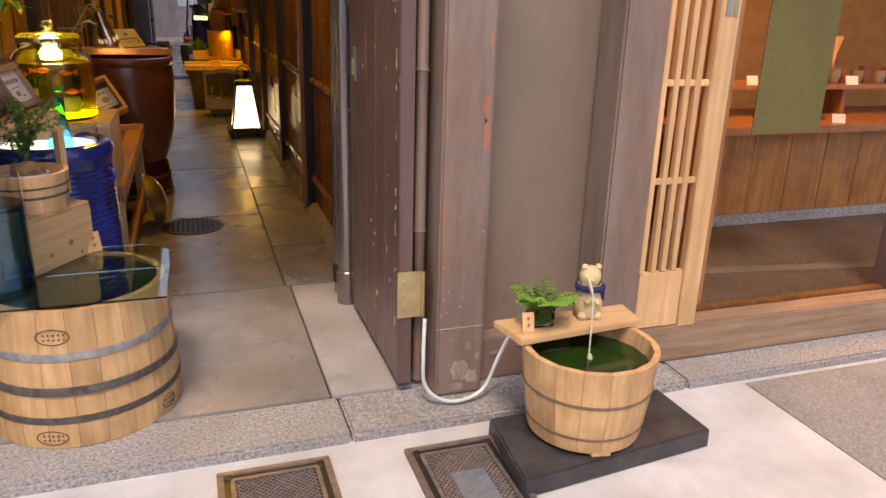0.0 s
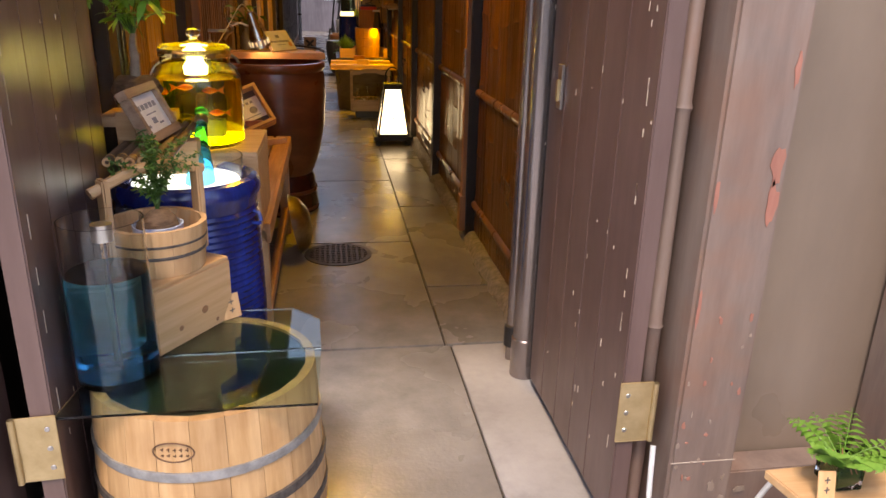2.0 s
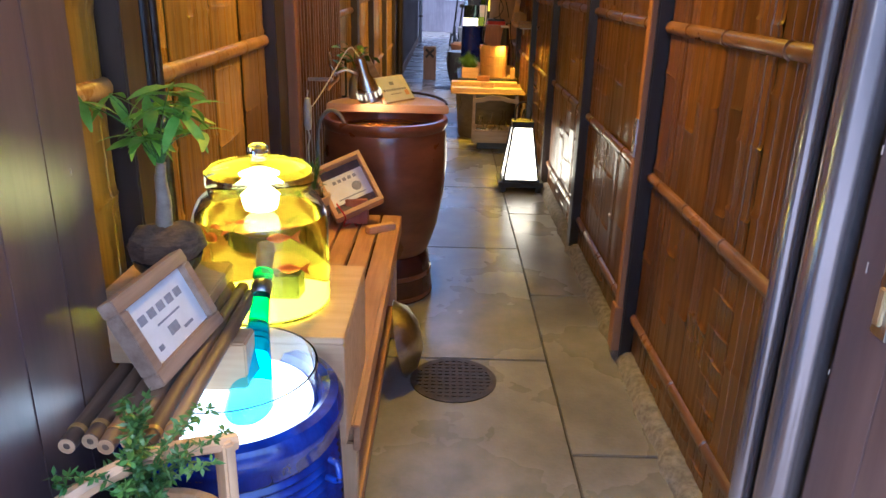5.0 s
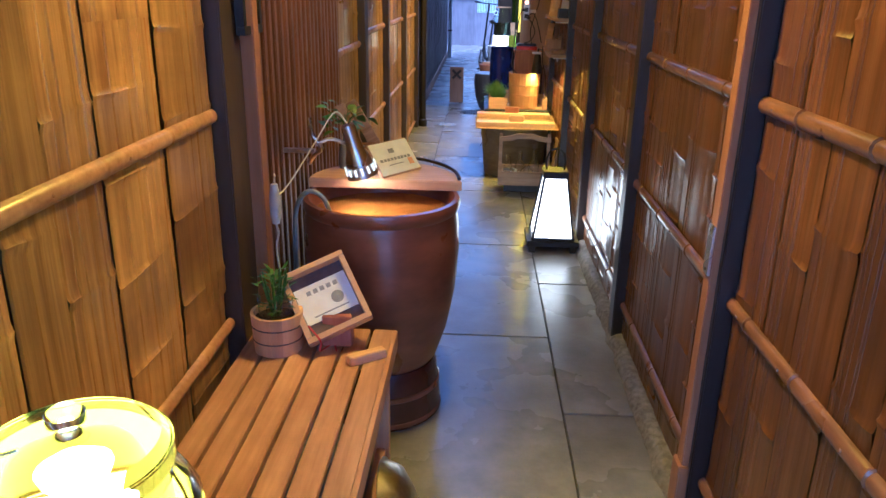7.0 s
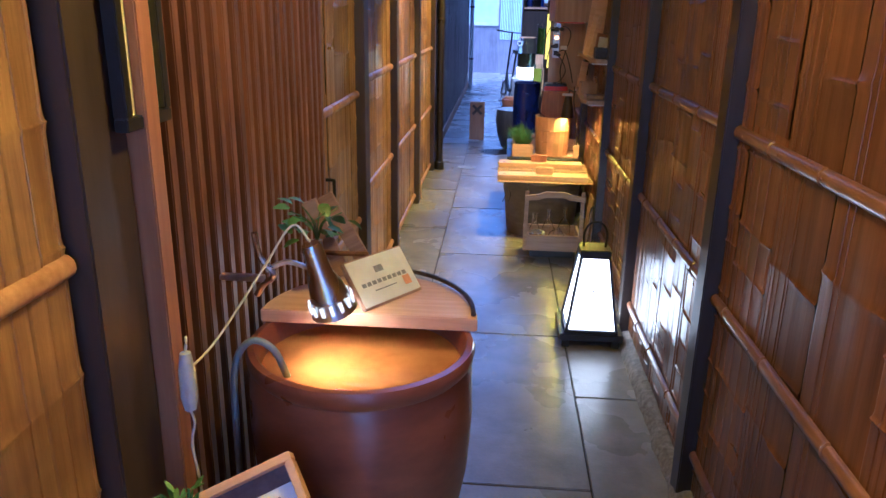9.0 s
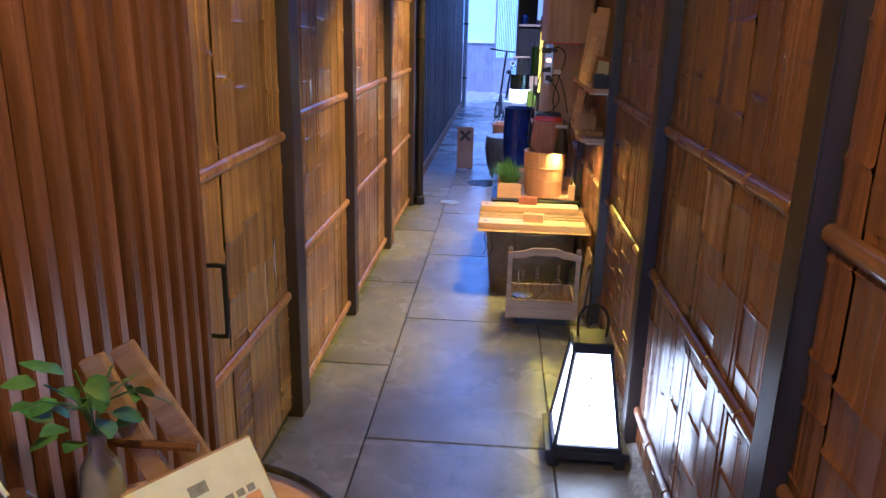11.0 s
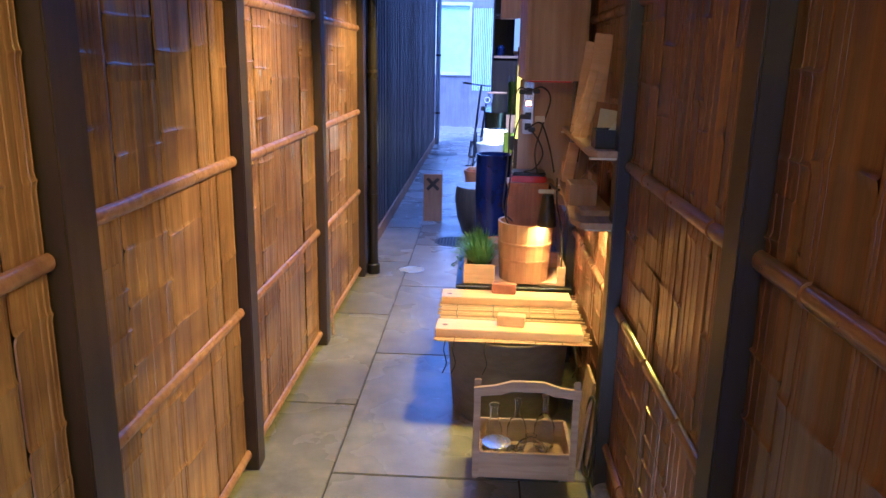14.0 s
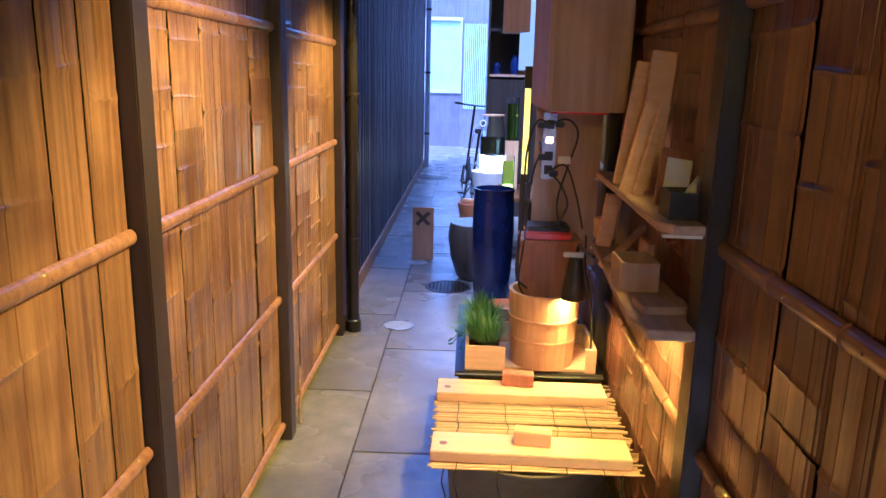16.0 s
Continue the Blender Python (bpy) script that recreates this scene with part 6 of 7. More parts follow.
for x, y, a in ((0.375, 8.885, -8), (0.355, 9.37, -6)):
    solid("wood_block", box(-0.062, 0.062, -0.028, 0.028, 0.0, 0.05, 0.003), CEDAR if y > 9 else FRESH, "small wood block weighing down the plank", "block", pose(x - 0.03, y + 0.02, 0.487, 0, 0, a), group="blocks on the planks")
boards = thing("leaning_boards", "grey boards leaning beside the tank", "boards", pose(0, 0, 0))
for k in range(3):
    part("board", box(0.0, 0.012, -0.10, 0.10, 0.0, 0.40 - 0.05 * k, 0.002), GREYED, boards, m=pose(0.625 + 0.02 * k, 8.60 - 0.04 * k, 0.001, 0, 6, 0))
ring = solid("wire_hoop", tube([(0.655 + 0.004 * math.sin(a), 8.42 + 0.12 * math.cos(a), 0.20 + 0.17 * math.sin(a)) for a in [2 * math.pi * k / 24 for k in range(25)]], 0.006, 6), BLACK, "black wire hoop leaning on the wall", "hoop", None)

# dark chest with planter tray, bucket and plants
chest = thing("dark_chest", "black wooden chest beside the tank", "chest", pose(-0.03, 0.0, 0) @ Matrix.Diagonal((1, 1, 0.87, 1)))
part("body", box(0.115, 0.70, 9.50, 10.35, 0.0, 0.545, 0.004), BLACK, chest)
part("top", box(0.10, 0.712, 9.47, 10.38, 0.546, 0.575, 0.004), BLACK_WOOD, chest)
part("band", tube([(0.10, 9.465, 0.562), (0.712, 9.465, 0.562)], 0.009, 8), BLACK, chest)
CH = 0.501
tray = thing("planter_tray", "shallow pale wooden tray on the dark chest", "tray", pose(-0.05, 0, CH))
for x0, x1, y0, y1 in ((0.16, 0.325, 9.485, 9.50), (0.655, 0.70, 9.485, 9.50), (0.16, 0.70, 9.80, 9.815), (0.16, 0.175, 9.501, 9.799), (0.685, 0.70, 9.501, 9.799)):
    part("side_board", box(x0, x1, y0, y1, 0.0, 0.105, 0.002), FRESH, tray)
part("bottom_board", box(0.176, 0.684, 9.501, 9.799, 0.0, 0.012), FRESH, tray)
pail2 = thing("wooden_bucket", "round cedar bucket lit by a clip lamp", "bucket", pose(0.435, 9.60, CH + 0.0125))
GOLD_WOOD = surf("golden_cedar", (0.5, 0.27, 0.05), (0.66, 0.4, 0.08), 0.4, (36, 36, 3), bump=0.2, stain=(0.38, 0.17, 0.05), stain_amount=0.4, stain_size=5, coat=0.2)
stave_ring(pail2, 18, [(0.132, 0.0), (0.148, 0.315)], 0.014, GOLD_WOOD)
hoop(pail2, 0.135, 0.11, 0.012, GOLD_WOOD, "", 0.005)
hoop(pail2, 0.142, 0.20, 0.012, GOLD_WOOD, "", 0.005)
part("bottom", lathe([(0.0, 0.20), (0.128, 0.20)], 24), SOIL, pail2)
bm = bmesh.new()
rnd = random.Random(31)
for k in range(7):
    frond(rnd.uniform(0.08, 0.13), 0.014, 8, 0.5, pose(rnd.uniform(-0.05, 0.05), rnd.uniform(-0.03, 0.05), 0.20, 0, -20, rnd.uniform(0, 360)), bm)
part("seedlings", bm, FERN, pail2, "green seedlings")
black_lamp = thing("clamp_lamp", "black clip lamp shining into the bucket", "lamp", pose(0.53, 9.43, 0.84))
part("shade", lathe([(0.048, 0.0), (0.05, 0.004), (0.038, 0.09), (0.03, 0.15), (0.026, 0.165), (0.0, 0.168), (0.0, 0.16), (0.026, 0.145), (0.036, 0.085), (0.046, 0.0)], 28), BLACK, black_lamp)
part("bulb", lathe([(0.0, 0.03), (0.022, 0.04), (0.026, 0.06), (0.012, 0.1), (0.0, 0.1)], 16), glow("spot_bulb", (1.0, 0.7, 0.32), 25), black_lamp)
part("clip", box(-0.05, 0.03, -0.012, 0.0, 0.17, 0.19, 0.003), surf("white_clip", (0.6, 0.6, 0.6), (0.7, 0.7, 0.7), 0.4, (20, 20, 20)), black_lamp, "white clip")
part("stem", tube([(0.0, 0.0, 0.165), (0.01, 0.01, 0.215), (0.02, -0.1, 0.215), (0.03, -0.22, 0.226)], 0.007, 8), BLACK, black_lamp)
lamp("tub_light", "SPOT", (0.53, 9.43, 0.86), 4.2, (1.0, 0.58, 0.0), 0.03, (0.50, 9.25, 0.3), 158)
grass = thing("grass_pot", "tufts of bright green moss grass in a glass", "plant", pose(0.20, 9.62, CH + 0.0125))
part("glass", lathe([(0.0, 0.0), (0.055, 0.0), (0.062, 0.11), (0.059, 0.11), (0.052, 0.005), (0.0, 0.005)], 24), GLASS, grass)
part("soil", lathe([(0.0, 0.005), (0.05, 0.006), (0.055, 0.07), (0.0, 0.075)], 20), SOIL, grass)
bm = bmesh.new()
for k in range(420):
    a, r, h = rnd.uniform(0, 6.28), rnd.uniform(0.0, 0.17), rnd.uniform(0.07, 0.17)
    r0 = min(r, 0.045)
    c = Vector((r0 * math.cos(a), r0 * math.sin(a), 0.07))
    tip = Vector((r * math.cos(a) - 0.03, r * math.sin(a), 0.07 + h * (1.1 - r * 3)))
    side = Vector((-math.sin(a), math.cos(a), 0)) * 0.0022
    mid = (c + tip) / 2 + Vector((0, 0, 0.02))
    bm.faces.new([bm.verts.new(v) for v in (c - side, c + side, mid + side, mid - side)])
    bm.faces.new([bm.verts.new(v) for v in (mid - side, mid + side, tip)])
part("foliage", bm, FERN, grass, "fine bright green blades")
second_grass = copy_thing(grass, pose(0.19, 9.90, CH, 0, 0, 80))
second_grass["label"] = "trailing green grass in a glass behind the tray"
sedum = thing("trailing_plant", "trailing small-leaved plant at the chest edge", "plant", pose(0.145, 9.72, CH))
part("cup", lathe([(0.0, 0.0), (0.03, 0.0), (0.036, 0.05), (0.0, 0.045)], 16), CLAY, sedum)
for k in range(46):
    ob = new("leaf", small_leaf)
    ob.parent = sedum
    a, r = rnd.uniform(0, 6.28), rnd.uniform(0.01, 0.09)
    ob.matrix_basis = pose(r * math.cos(a) - 0.02, r * math.sin(a), 0.09 - 0.9 * r * r * 8, rnd.uniform(-40, 40), rnd.uniform(-30, 30), rnd.uniform(0, 360))
bm = bmesh.new()
for k in range(9):
    a = k * 0.7
    tube(arc([(0, 0, 0.045), (0.04 * math.cos(a) - 0.01, 0.04 * math.sin(a), 0.08), (0.085 * math.cos(a) - 0.02, 0.085 * math.sin(a), 0.03)], 3), 0.0015, 5, bm)
part("stems", bm, LEAF, sedum)
ORANGE = surf("orange_terracotta", (0.5, 0.17, 0.05), (0.65, 0.27, 0.09), 0.5, (14, 14, 14), bump=0.15)
solid("terracotta_bowl", lathe([(0.0, 0.0), (0.06, 0.0), (0.085, 0.08), (0.08, 0.085), (0.055, 0.015), (0.0, 0.012)], 28), ORANGE, "orange terracotta bowl on the chest", "bowl", pose(0.30, 10.15, CH))

# wall cabinet, its lower board and the red tray
cab = thing("wall_cabinet", "pale vertical-grain wooden wall cabinet", "cabinet", pose(-0.04, 0.06, -0.045))
ASH = surf("ash_veneer", (0.36, 0.22, 0.12), (0.52, 0.36, 0.21), 0.5, (26, 26, 1.6), bump=0.15, stain=(0.27, 0.15, 0.08), stain_amount=0.35, stain_size=3)
part("door", box(0.44, 0.715, 9.335, 9.355, 1.612, 2.5, 0.003), ASH, cab)
part("body", box(0.425, 0.722, 9.357, 10.1, 1.612, 2.5, 0.003), ASH, cab)
part("red_edge", box(0.44, 0.65, 9.34, 9.38, 1.604, 1.611), surf("red_enamel", (0.5, 0.02, 0.01), (0.6, 0.04, 0.02), 0.3, (20, 20, 20)), cab, "thin red edge strip")
part("back_board", box(0.425, 0.71, 9.78, 9.80, 0.92, 1.603, 0.002), ASH, cab)
low = thing("low_cabinet", "orange-brown wooden cabinet below the sockets", "cabinet", pose(-0.03, 0.06, -0.045))
part("body", box(0.37, 0.60, 9.62, 9.775, 0.60, 1.05, 0.003), CEDAR, low)
part("top", box(0.36, 0.615, 9.58, 9.775, 1.051, 1.068, 0.002), CEDAR, low)
red_tray = thing("lacquer_tray", "stack of red and black lacquer trays", "tray", pose(0.445, 9.73, 1.0235))
part("tray", box(-0.095, 0.095, -0.075, 0.075, 0.0, 0.035, 0.006), surf("red_lacquer", (0.5, 0.03, 0.015), (0.62, 0.06, 0.03), 0.15, (10, 10, 10)), red_tray, "red lacquer tray")
part("lid", box(-0.09, 0.09, -0.07, 0.07, 0.0355, 0.055, 0.006), BLACK, red_tray, "black lacquer lid")
strip = thing("power_strip", "steel power strip with an orange switch light", "power strip", pose(0.42, 9.59, 1.29))
part("body", box(-0.026, 0.026, 0.0, 0.035, 0.0, 0.265, 0.004), STEEL, strip)
for z in (0.02, 0.075, 0.20):
    part("socket", box(-0.016, 0.016, -0.003, -0.0005, z, z + 0.036, 0.001), BLACK, strip)
part("switch_light", box(-0.014, 0.014, -0.005, -0.0005, 0.145, 0.168, 0.001), glow("neon_switch", (1.0, 0.3, 0.04), 3.0), strip, "glowing orange switch")
part("bracket", box(-0.02, 0.02, 0.0355, 0.02 + 0.23, 0.11, 0.13), STEEL, strip)
for k, pts in enumerate(([(0.455, 9.525, 1.56), (0.40, 9.50, 1.57), (0.365, 9.50, 1.45), (0.36, 9.51, 1.2), (0.345, 9.52, 0.95), (0.40, 9.60, 0.86)],
                         [(0.455, 9.525, 1.56), (0.52, 9.50, 1.58), (0.565, 9.52, 1.52), (0.53, 9.53, 1.38), (0.50, 9.54, 1.25), (0.52, 9.56, 1.13)],
                         [(0.455, 9.525, 1.44), (0.41, 9.51, 1.42), (0.385, 9.51, 1.30), (0.375, 9.52, 1.10), (0.36, 9.54, 0.9), (0.42, 9.60, 0.80)],
                         [(0.455, 9.525, 1.37), (0.50, 9.51, 1.33), (0.54, 9.52, 1.24), (0.50, 9.53, 1.16), (0.45, 9.55, 1.14), (0.56, 9.56, 1.12)],
                         [(0.455, 9.525, 1.37), (0.52, 9.50, 1.40), (0.57, 9.50, 1.28), (0.60, 9.48, 1.15)],
                         [(0.62, 9.50, 1.12), (0.625, 9.49, 0.98), (0.655, 9.48, 0.85), (0.665, 9.47, 0.70), (0.66, 9.455, 0.60)])):
    solid("cable", tube(arc(pts, 7), 0.0042, 7), BLACK, "black cable hanging from the sockets", "cable", pose(-0.035, 0.06, -0.05), group="cables")
for x, z in ((0.42, 1.555), (0.49, 1.56), (0.43, 1.43), (0.475, 1.365)):
    solid("plug", box(x - 0.018, x + 0.018, 9.50, 9.5265, z - 0.012, z + 0.012, 0.004), BLACK, "black plug in the power strip", "plug", pose(-0.035, 0.06, -0.05), group="plugs")
solid("white_adapter", box(0.49, 0.54, 9.50, 9.528, 1.405, 1.435, 0.003), PAPER, "white charger plugged into the strip", "adapter", pose(-0.035, 0.06, -0.05))
dimmer = solid("cord_dimmer", box(0.362, 0.386, 9.485, 9.499, 1.26, 1.33, 0.004), BLACK, "black inline dimmer on a cable", "dimmer", pose(-0.035, 0.06, -0.05))

# shelves with offcuts
SHELF_WOOD = surf("grey_brown_shelf", (0.28, 0.19, 0.13), (0.42, 0.3, 0.22), 0.55, (40, 3, 40), bump=0.25, stain=(0.2, 0.12, 0.08))
shelves = thing("wall_shelf", "two plain wooden shelves on white brackets", "shelf", pose(0, 0.25, -0.055))
part("lower_board", slab_shape([(0.55, 8.10), (0.706, 8.095), (0.706, 9.12), (0.575, 9.12), (0.525, 8.20)], 1.126, 1.15, 0.003), SHELF_WOOD, shelves)
part("upper_board", slab_shape([(0.595, 8.105), (0.706, 8.10), (0.706, 9.12), (0.575, 9.12), (0.565, 8.16)], 1.386, 1.41, 0.003), SHELF_WOOD, shelves)
WHITE_METAL = surf("white_bracket", (0.55, 0.55, 0.56), (0.66, 0.66, 0.67), 0.4, (20, 20, 20))
for z in (1.125, 1.385):
    for y in (8.115, 9.1):
        br = part("bracket", box(0.694, 0.706, y, y + 0.014, z - 0.12, z, 0.001), WHITE_METAL, shelves)
        part("arm", box(0.57, 0.693, y, y + 0.014, z - 0.008, z, 0.001), WHITE_METAL, br)
UP, LOW = 1.3555, 1.0955
under = thing("shelf_lamp", "small black lamp shining down under the shelf", "lamp", pose(0.615, 8.70, 1.05))
part("body", lathe([(0.0, 0.021), (0.03, 0.021), (0.034, 0.0), (0.03, 0.0), (0.026, 0.015), (0.0, 0.015)], 20), BLACK, under)
part("bulb", lathe([(0.0, 0.006), (0.02, 0.008), (0.022, 0.0145), (0.0, 0.0149)], 16), glow("shelf_bulb", (1.0, 0.6, 0.1), 4), under)
lamp("shelf_light", "SPOT", (0.615, 8.70, 1.035), 7, (1.0, 0.56, 0.0), 0.03, (0.64, 8.55, 0.2), 150)


def offcut(m, w, d, h, label, material=None, name="wood_offcut"):
    return solid(name, box(-w / 2, w / 2, -d / 2, d / 2, 0, h, 0.002), material or FRESH, label, "offcut", m, group="offcuts on the shelves")


offcut(pose(0.645, 8.91, UP, -4, 5, 0), 0.075, 0.018, 0.42, "tall pale board leaning on the wall")
offcut(pose(0.60, 9.03, UP, 0, 7, 0), 0.055, 0.02, 0.39, "tall pale board leaning on the wall")
offcut(pose(0.575, 8.85, UP, 0, 13, 8), 0.035, 0.025, 0.28, "curved thin slat leaning on the shelf")
offcut(pose(0.60, 8.80, UP, 0, 13, 4), 0.03, 0.02, 0.27, "curved thin slat leaning on the shelf")
note = thing("framed_note", "dark frame with a handwritten paper note", "frame", pose(0.655, 8.62, UP, -14, 8, 0))
part("frame", box(-0.05, 0.05, -0.006, 0.008, 0.0, 0.155, 0.002), SLAT_WOOD, note)
part("sheet", box(-0.034, 0.034, -0.009, -0.0065, 0.018, 0.13), PAPER, note)
bin_box = thing("black_box", "open black box holding a white card", "box", pose(0.665, 8.47, UP))
for x0, x1, y0, y1 in ((-0.07, 0.07, -0.05, -0.045), (-0.07, 0.07, 0.045, 0.05), (-0.07, -0.065, -0.0448, 0.0448), (0.035, 0.04, -0.0448, 0.0448)):
    part("side", box(x0 if x0 < 0 else x0, min(x1, 0.04), y0, y1, 0.0, 0.068), BLACK, bin_box)
part("bottom", box(-0.0648, 0.0348, -0.0448, 0.0448, 0.0, 0.004), BLACK, bin_box)
solid("white_card", box(-0.03, 0.055, -0.001, 0.001, 0.0, 0.11), PAPER, "stiff white card sticking out of a box", "card", pose(0.64, 8.47, UP + 0.006, -25, 42, 0))
open_box = thing("small_wood_box", "small open pale wooden box on the shelf", "box", pose(0.60, 8.75, LOW))
for x0, x1, y0, y1 in ((-0.055, 0.055, -0.075, -0.067), (-0.055, 0.055, 0.067, 0.075), (-0.055, -0.047, -0.0665, 0.0665), (0.047, 0.055, -0.0665, 0.0665)):
    part("side", box(x0, x1, y0, y1, 0, 0.085, 0.001), ASH, open_box)
part("bottom", box(-0.0465, 0.0465, -0.0665, 0.0665, 0, 0.006), ASH, open_box)
offcut(pose(0.625, 8.52, LOW, 0, 0, 4), 0.13, 0.10, 0.022, "flat offcut lying on the shelf", SHELF_WOOD)
offcut(pose(0.66, 8.87, LOW, 0, 0, 0), 0.02, 0.12, 0.11, "upright offcut beside the box", ASH)
offcut(pose(0.60, 9.05, LOW, 0, -38, 10), 0.10, 0.05, 0.018, "slanted offcut with a slot", ASH)
offcut(pose(0.63, 9.15, LOW, 0, 40, -8), 0.018, 0.05, 0.14, "slanted offcut on the shelf", SHELF_WOOD)
offcut(pose(0.60, 9.27, LOW, 0, 8, 0), 0.05, 0.035, 0.19, "upright notched offcut on the shelf", FRESH)
offcut(pose(0.67, 9.31, LOW, 0, 4, 0), 0.04, 0.03, 0.21, "upright offcut at the back of the shelf", ASH)
offcut(pose(0.63, 9.40, LOW, 0, 0, 20), 0.07, 0.06, 0.08, "cube offcut at the back of the shelf", ASH)

# unseen warm spot lamps under the roof edge, three turned to the bamboo wall
# This spot is a fill with no known source, added for the entrance panels
fill_spot = thing("ceiling_spot", "unseen black fill spot lamp turned towards the street", "lamp", pose(0.0, 4.75, 2.40), group="roof lamps")
part("can", lathe([(0.0, 0.12), (0.035, 0.12), (0.04, 0.0), (0.036, 0.0), (0.03, 0.1), (0.0, 0.1)], 20), BLACK, fill_spot, "", pose(0, 0, 0, -40, 0, 0))
part("stem", tube([(0.0, 0.03, 0.1), (0.0, 0.03, 0.2)], 0.008, 8), BLACK, fill_spot)
lamp("roof_light", "SPOT", (0.0, 4.72, 2.37), 26, WARM, 0.05, (0.12, 3.5, 1.0), 110)
for y, watts in ((6.3, 9), (8.6, 50), (10.6, 60)):
    c = thing("ceiling_spot", "small black spot lamp on a wall arm", "lamp", pose(0.62, y, 2.40), group="roof lamps")
    part("can", lathe([(0.0, 0.12), (0.035, 0.12), (0.04, 0.0), (0.036, 0.0), (0.03, 0.1), (0.0, 0.1)], 20), BLACK, c, "", pose(0, 0, 0, 0, 40, 0))
    part("stem", tube([(0.06, 0.0, 0.09), (0.12, 0.0, 0.09)], 0.008, 8), BLACK, c)
    lamp("roof_light", "SPOT", (0.60, y, 2.37), watts, WARM, 0.05, (-0.72, y + 0.3, 0.7), 80)
# Fill bulb with no known source, added to brighten the near bays
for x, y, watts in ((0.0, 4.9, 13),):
    c = thing("ceiling_bulb", "unseen fill bulb in a brass socket under the roof", "lamp", pose(x, y, 2.40))
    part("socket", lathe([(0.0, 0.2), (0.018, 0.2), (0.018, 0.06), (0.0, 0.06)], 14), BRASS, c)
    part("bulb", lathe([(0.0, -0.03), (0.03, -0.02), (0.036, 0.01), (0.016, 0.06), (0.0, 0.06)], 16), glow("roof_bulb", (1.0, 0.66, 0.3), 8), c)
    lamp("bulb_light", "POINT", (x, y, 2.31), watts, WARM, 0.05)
# ---- the open end of the alley ----
down = thing("rain_pipe", "dark brown downpipe with a foot elbow", "pipe", pose(-0.64, 11.30, 0))
part("pipe", lathe([(0.036, 0.10), (0.036, 3.4)], 24), PIPE_DARK, down)
part("socket", lathe([(0.038, 0.0), (0.05, 0.004), (0.05, 0.075), (0.04, 0.085), (0.04, 0.11)], 24), PIPE_DARK, down)
for z in (0.62, 1.55):
    part("clip", lathe([(0.036, z), (0.041, z + 0.002), (0.041, z + 0.02), (0.036, z + 0.022)], 24), IRON, down)
duct = thing("side_pipe", "thin dark pipe beside the downpipe", "pipe", pose(-0.70, 11.36, 0))
part("pipe", lathe([(0.016, 0.05), (0.016, 3.4)], 16), PIPE_DARK, duct)
solid("stick", tube([(-0.69, 9.93, 0.003), (-0.715, 10.05, 0.25)], 0.008, 6), OLD_WOOD, "thin pale stick leaning against the wall", "stick")

crossed = thing("marked_board", "plywood board marked with a taped cross", "board", pose(-0.306, 13.30, 0) @ Matrix.Diagonal((0.93, 1, 0.92, 1)))
PLY = surf("plywood", (0.4, 0.2, 0.09), (0.54, 0.31, 0.16), 0.55, (30, 30, 3), bump=0.15)
part("board", box(-0.105, 0.105, -0.02, 0.02, 0.0, 0.54, 0.003), PLY, crossed)
for a in (45, -45):
    part("tape", box(-0.09, 0.09, -0.0245, -0.0215, -0.018, 0.018), IRON, crossed, "dark tape", pose(0.0, -0.002 * (a > 0), 0.43, 0, a, 0))
solid("board_foot", box(-0.38, -0.23, 13.325, 13.44, 0.0, 0.06, 0.003), PLY, "low wooden foot behind the marked board", "foot")


def floor_disc(x, y, r, label, material=STEEL):
    c = thing("inspection_cover", label, "cover", pose(x, y, 0.0))
    part("rim", lathe([(r * 0.9, 0.0), (r * 0.9, 0.004), (r, 0.004), (r, 0.0)], 32), material, c)
    part("disc", lathe([(0.0, 0.003), (r * 0.88, 0.003), (r * 0.88, 0.0)], 32), surf("pale_cover", (0.4, 0.42, 0.42), (0.55, 0.57, 0.57), 0.4, (30, 30, 30)), c)
    for q in (0.35, 0.6):
        part("ridge", lathe([(r * q - 0.004, 0.003), (r * q, 0.005), (r * q + 0.004, 0.003)], 32), material, c)


floor_disc(-0.35, 11.43, 0.105, "round pale inspection cover in the floor")
floor_disc(-0.345, 13.18, 0.09, "round pale inspection cover in the floor")
floor_disc(-0.30, 15.9, 0.09, "round pale inspection cover in the floor")
round_grate(pose(-0.04, 12.42, 0.0), 0.19, "round iron drain grate in the open alley", 0.03)
solid("manhole_cover", lathe([(0.0, 0.004), (0.24, 0.004), (0.25, 0.0)], 36), IRON, "dark iron manhole cover in the alley floor", "manhole cover", pose(-0.48, 18.9, 0.0))

NAVY_GLAZE = surf("navy_glaze", (0.006, 0.009, 0.04), (0.014, 0.022, 0.085), 0.2, (8, 8, 5), bump=0.1, coat=0.4, rough_vary=0.08)
tall = thing("tall_blue_jar", "tall dark blue glazed jar", "jar", pose(0.30, 12.12, 0) @ Matrix.Diagonal((1, 1, 0.95, 1)))
part("body", lathe([(0.0, 0.0), (0.12, 0.0), (0.13, 0.01), (0.15, 0.25), (0.158, 0.55), (0.154, 0.8), (0.148, 0.88), (0.154, 0.9), (0.154, 0.915), (0.138, 0.915), (0.136, 0.86), (0.0, 0.7)], 40), NAVY_GLAZE, tall)
pot1 = thing("dark_planter", "round dark ribbed water bowl", "planter", pose(0.17, 12.72, 0))
RIB = surf("charred_ribbed_clay", (0.02, 0.018, 0.016), (0.1, 0.08, 0.06), 0.4, (26, 26, 2), bump=0.5, coat=0.2)
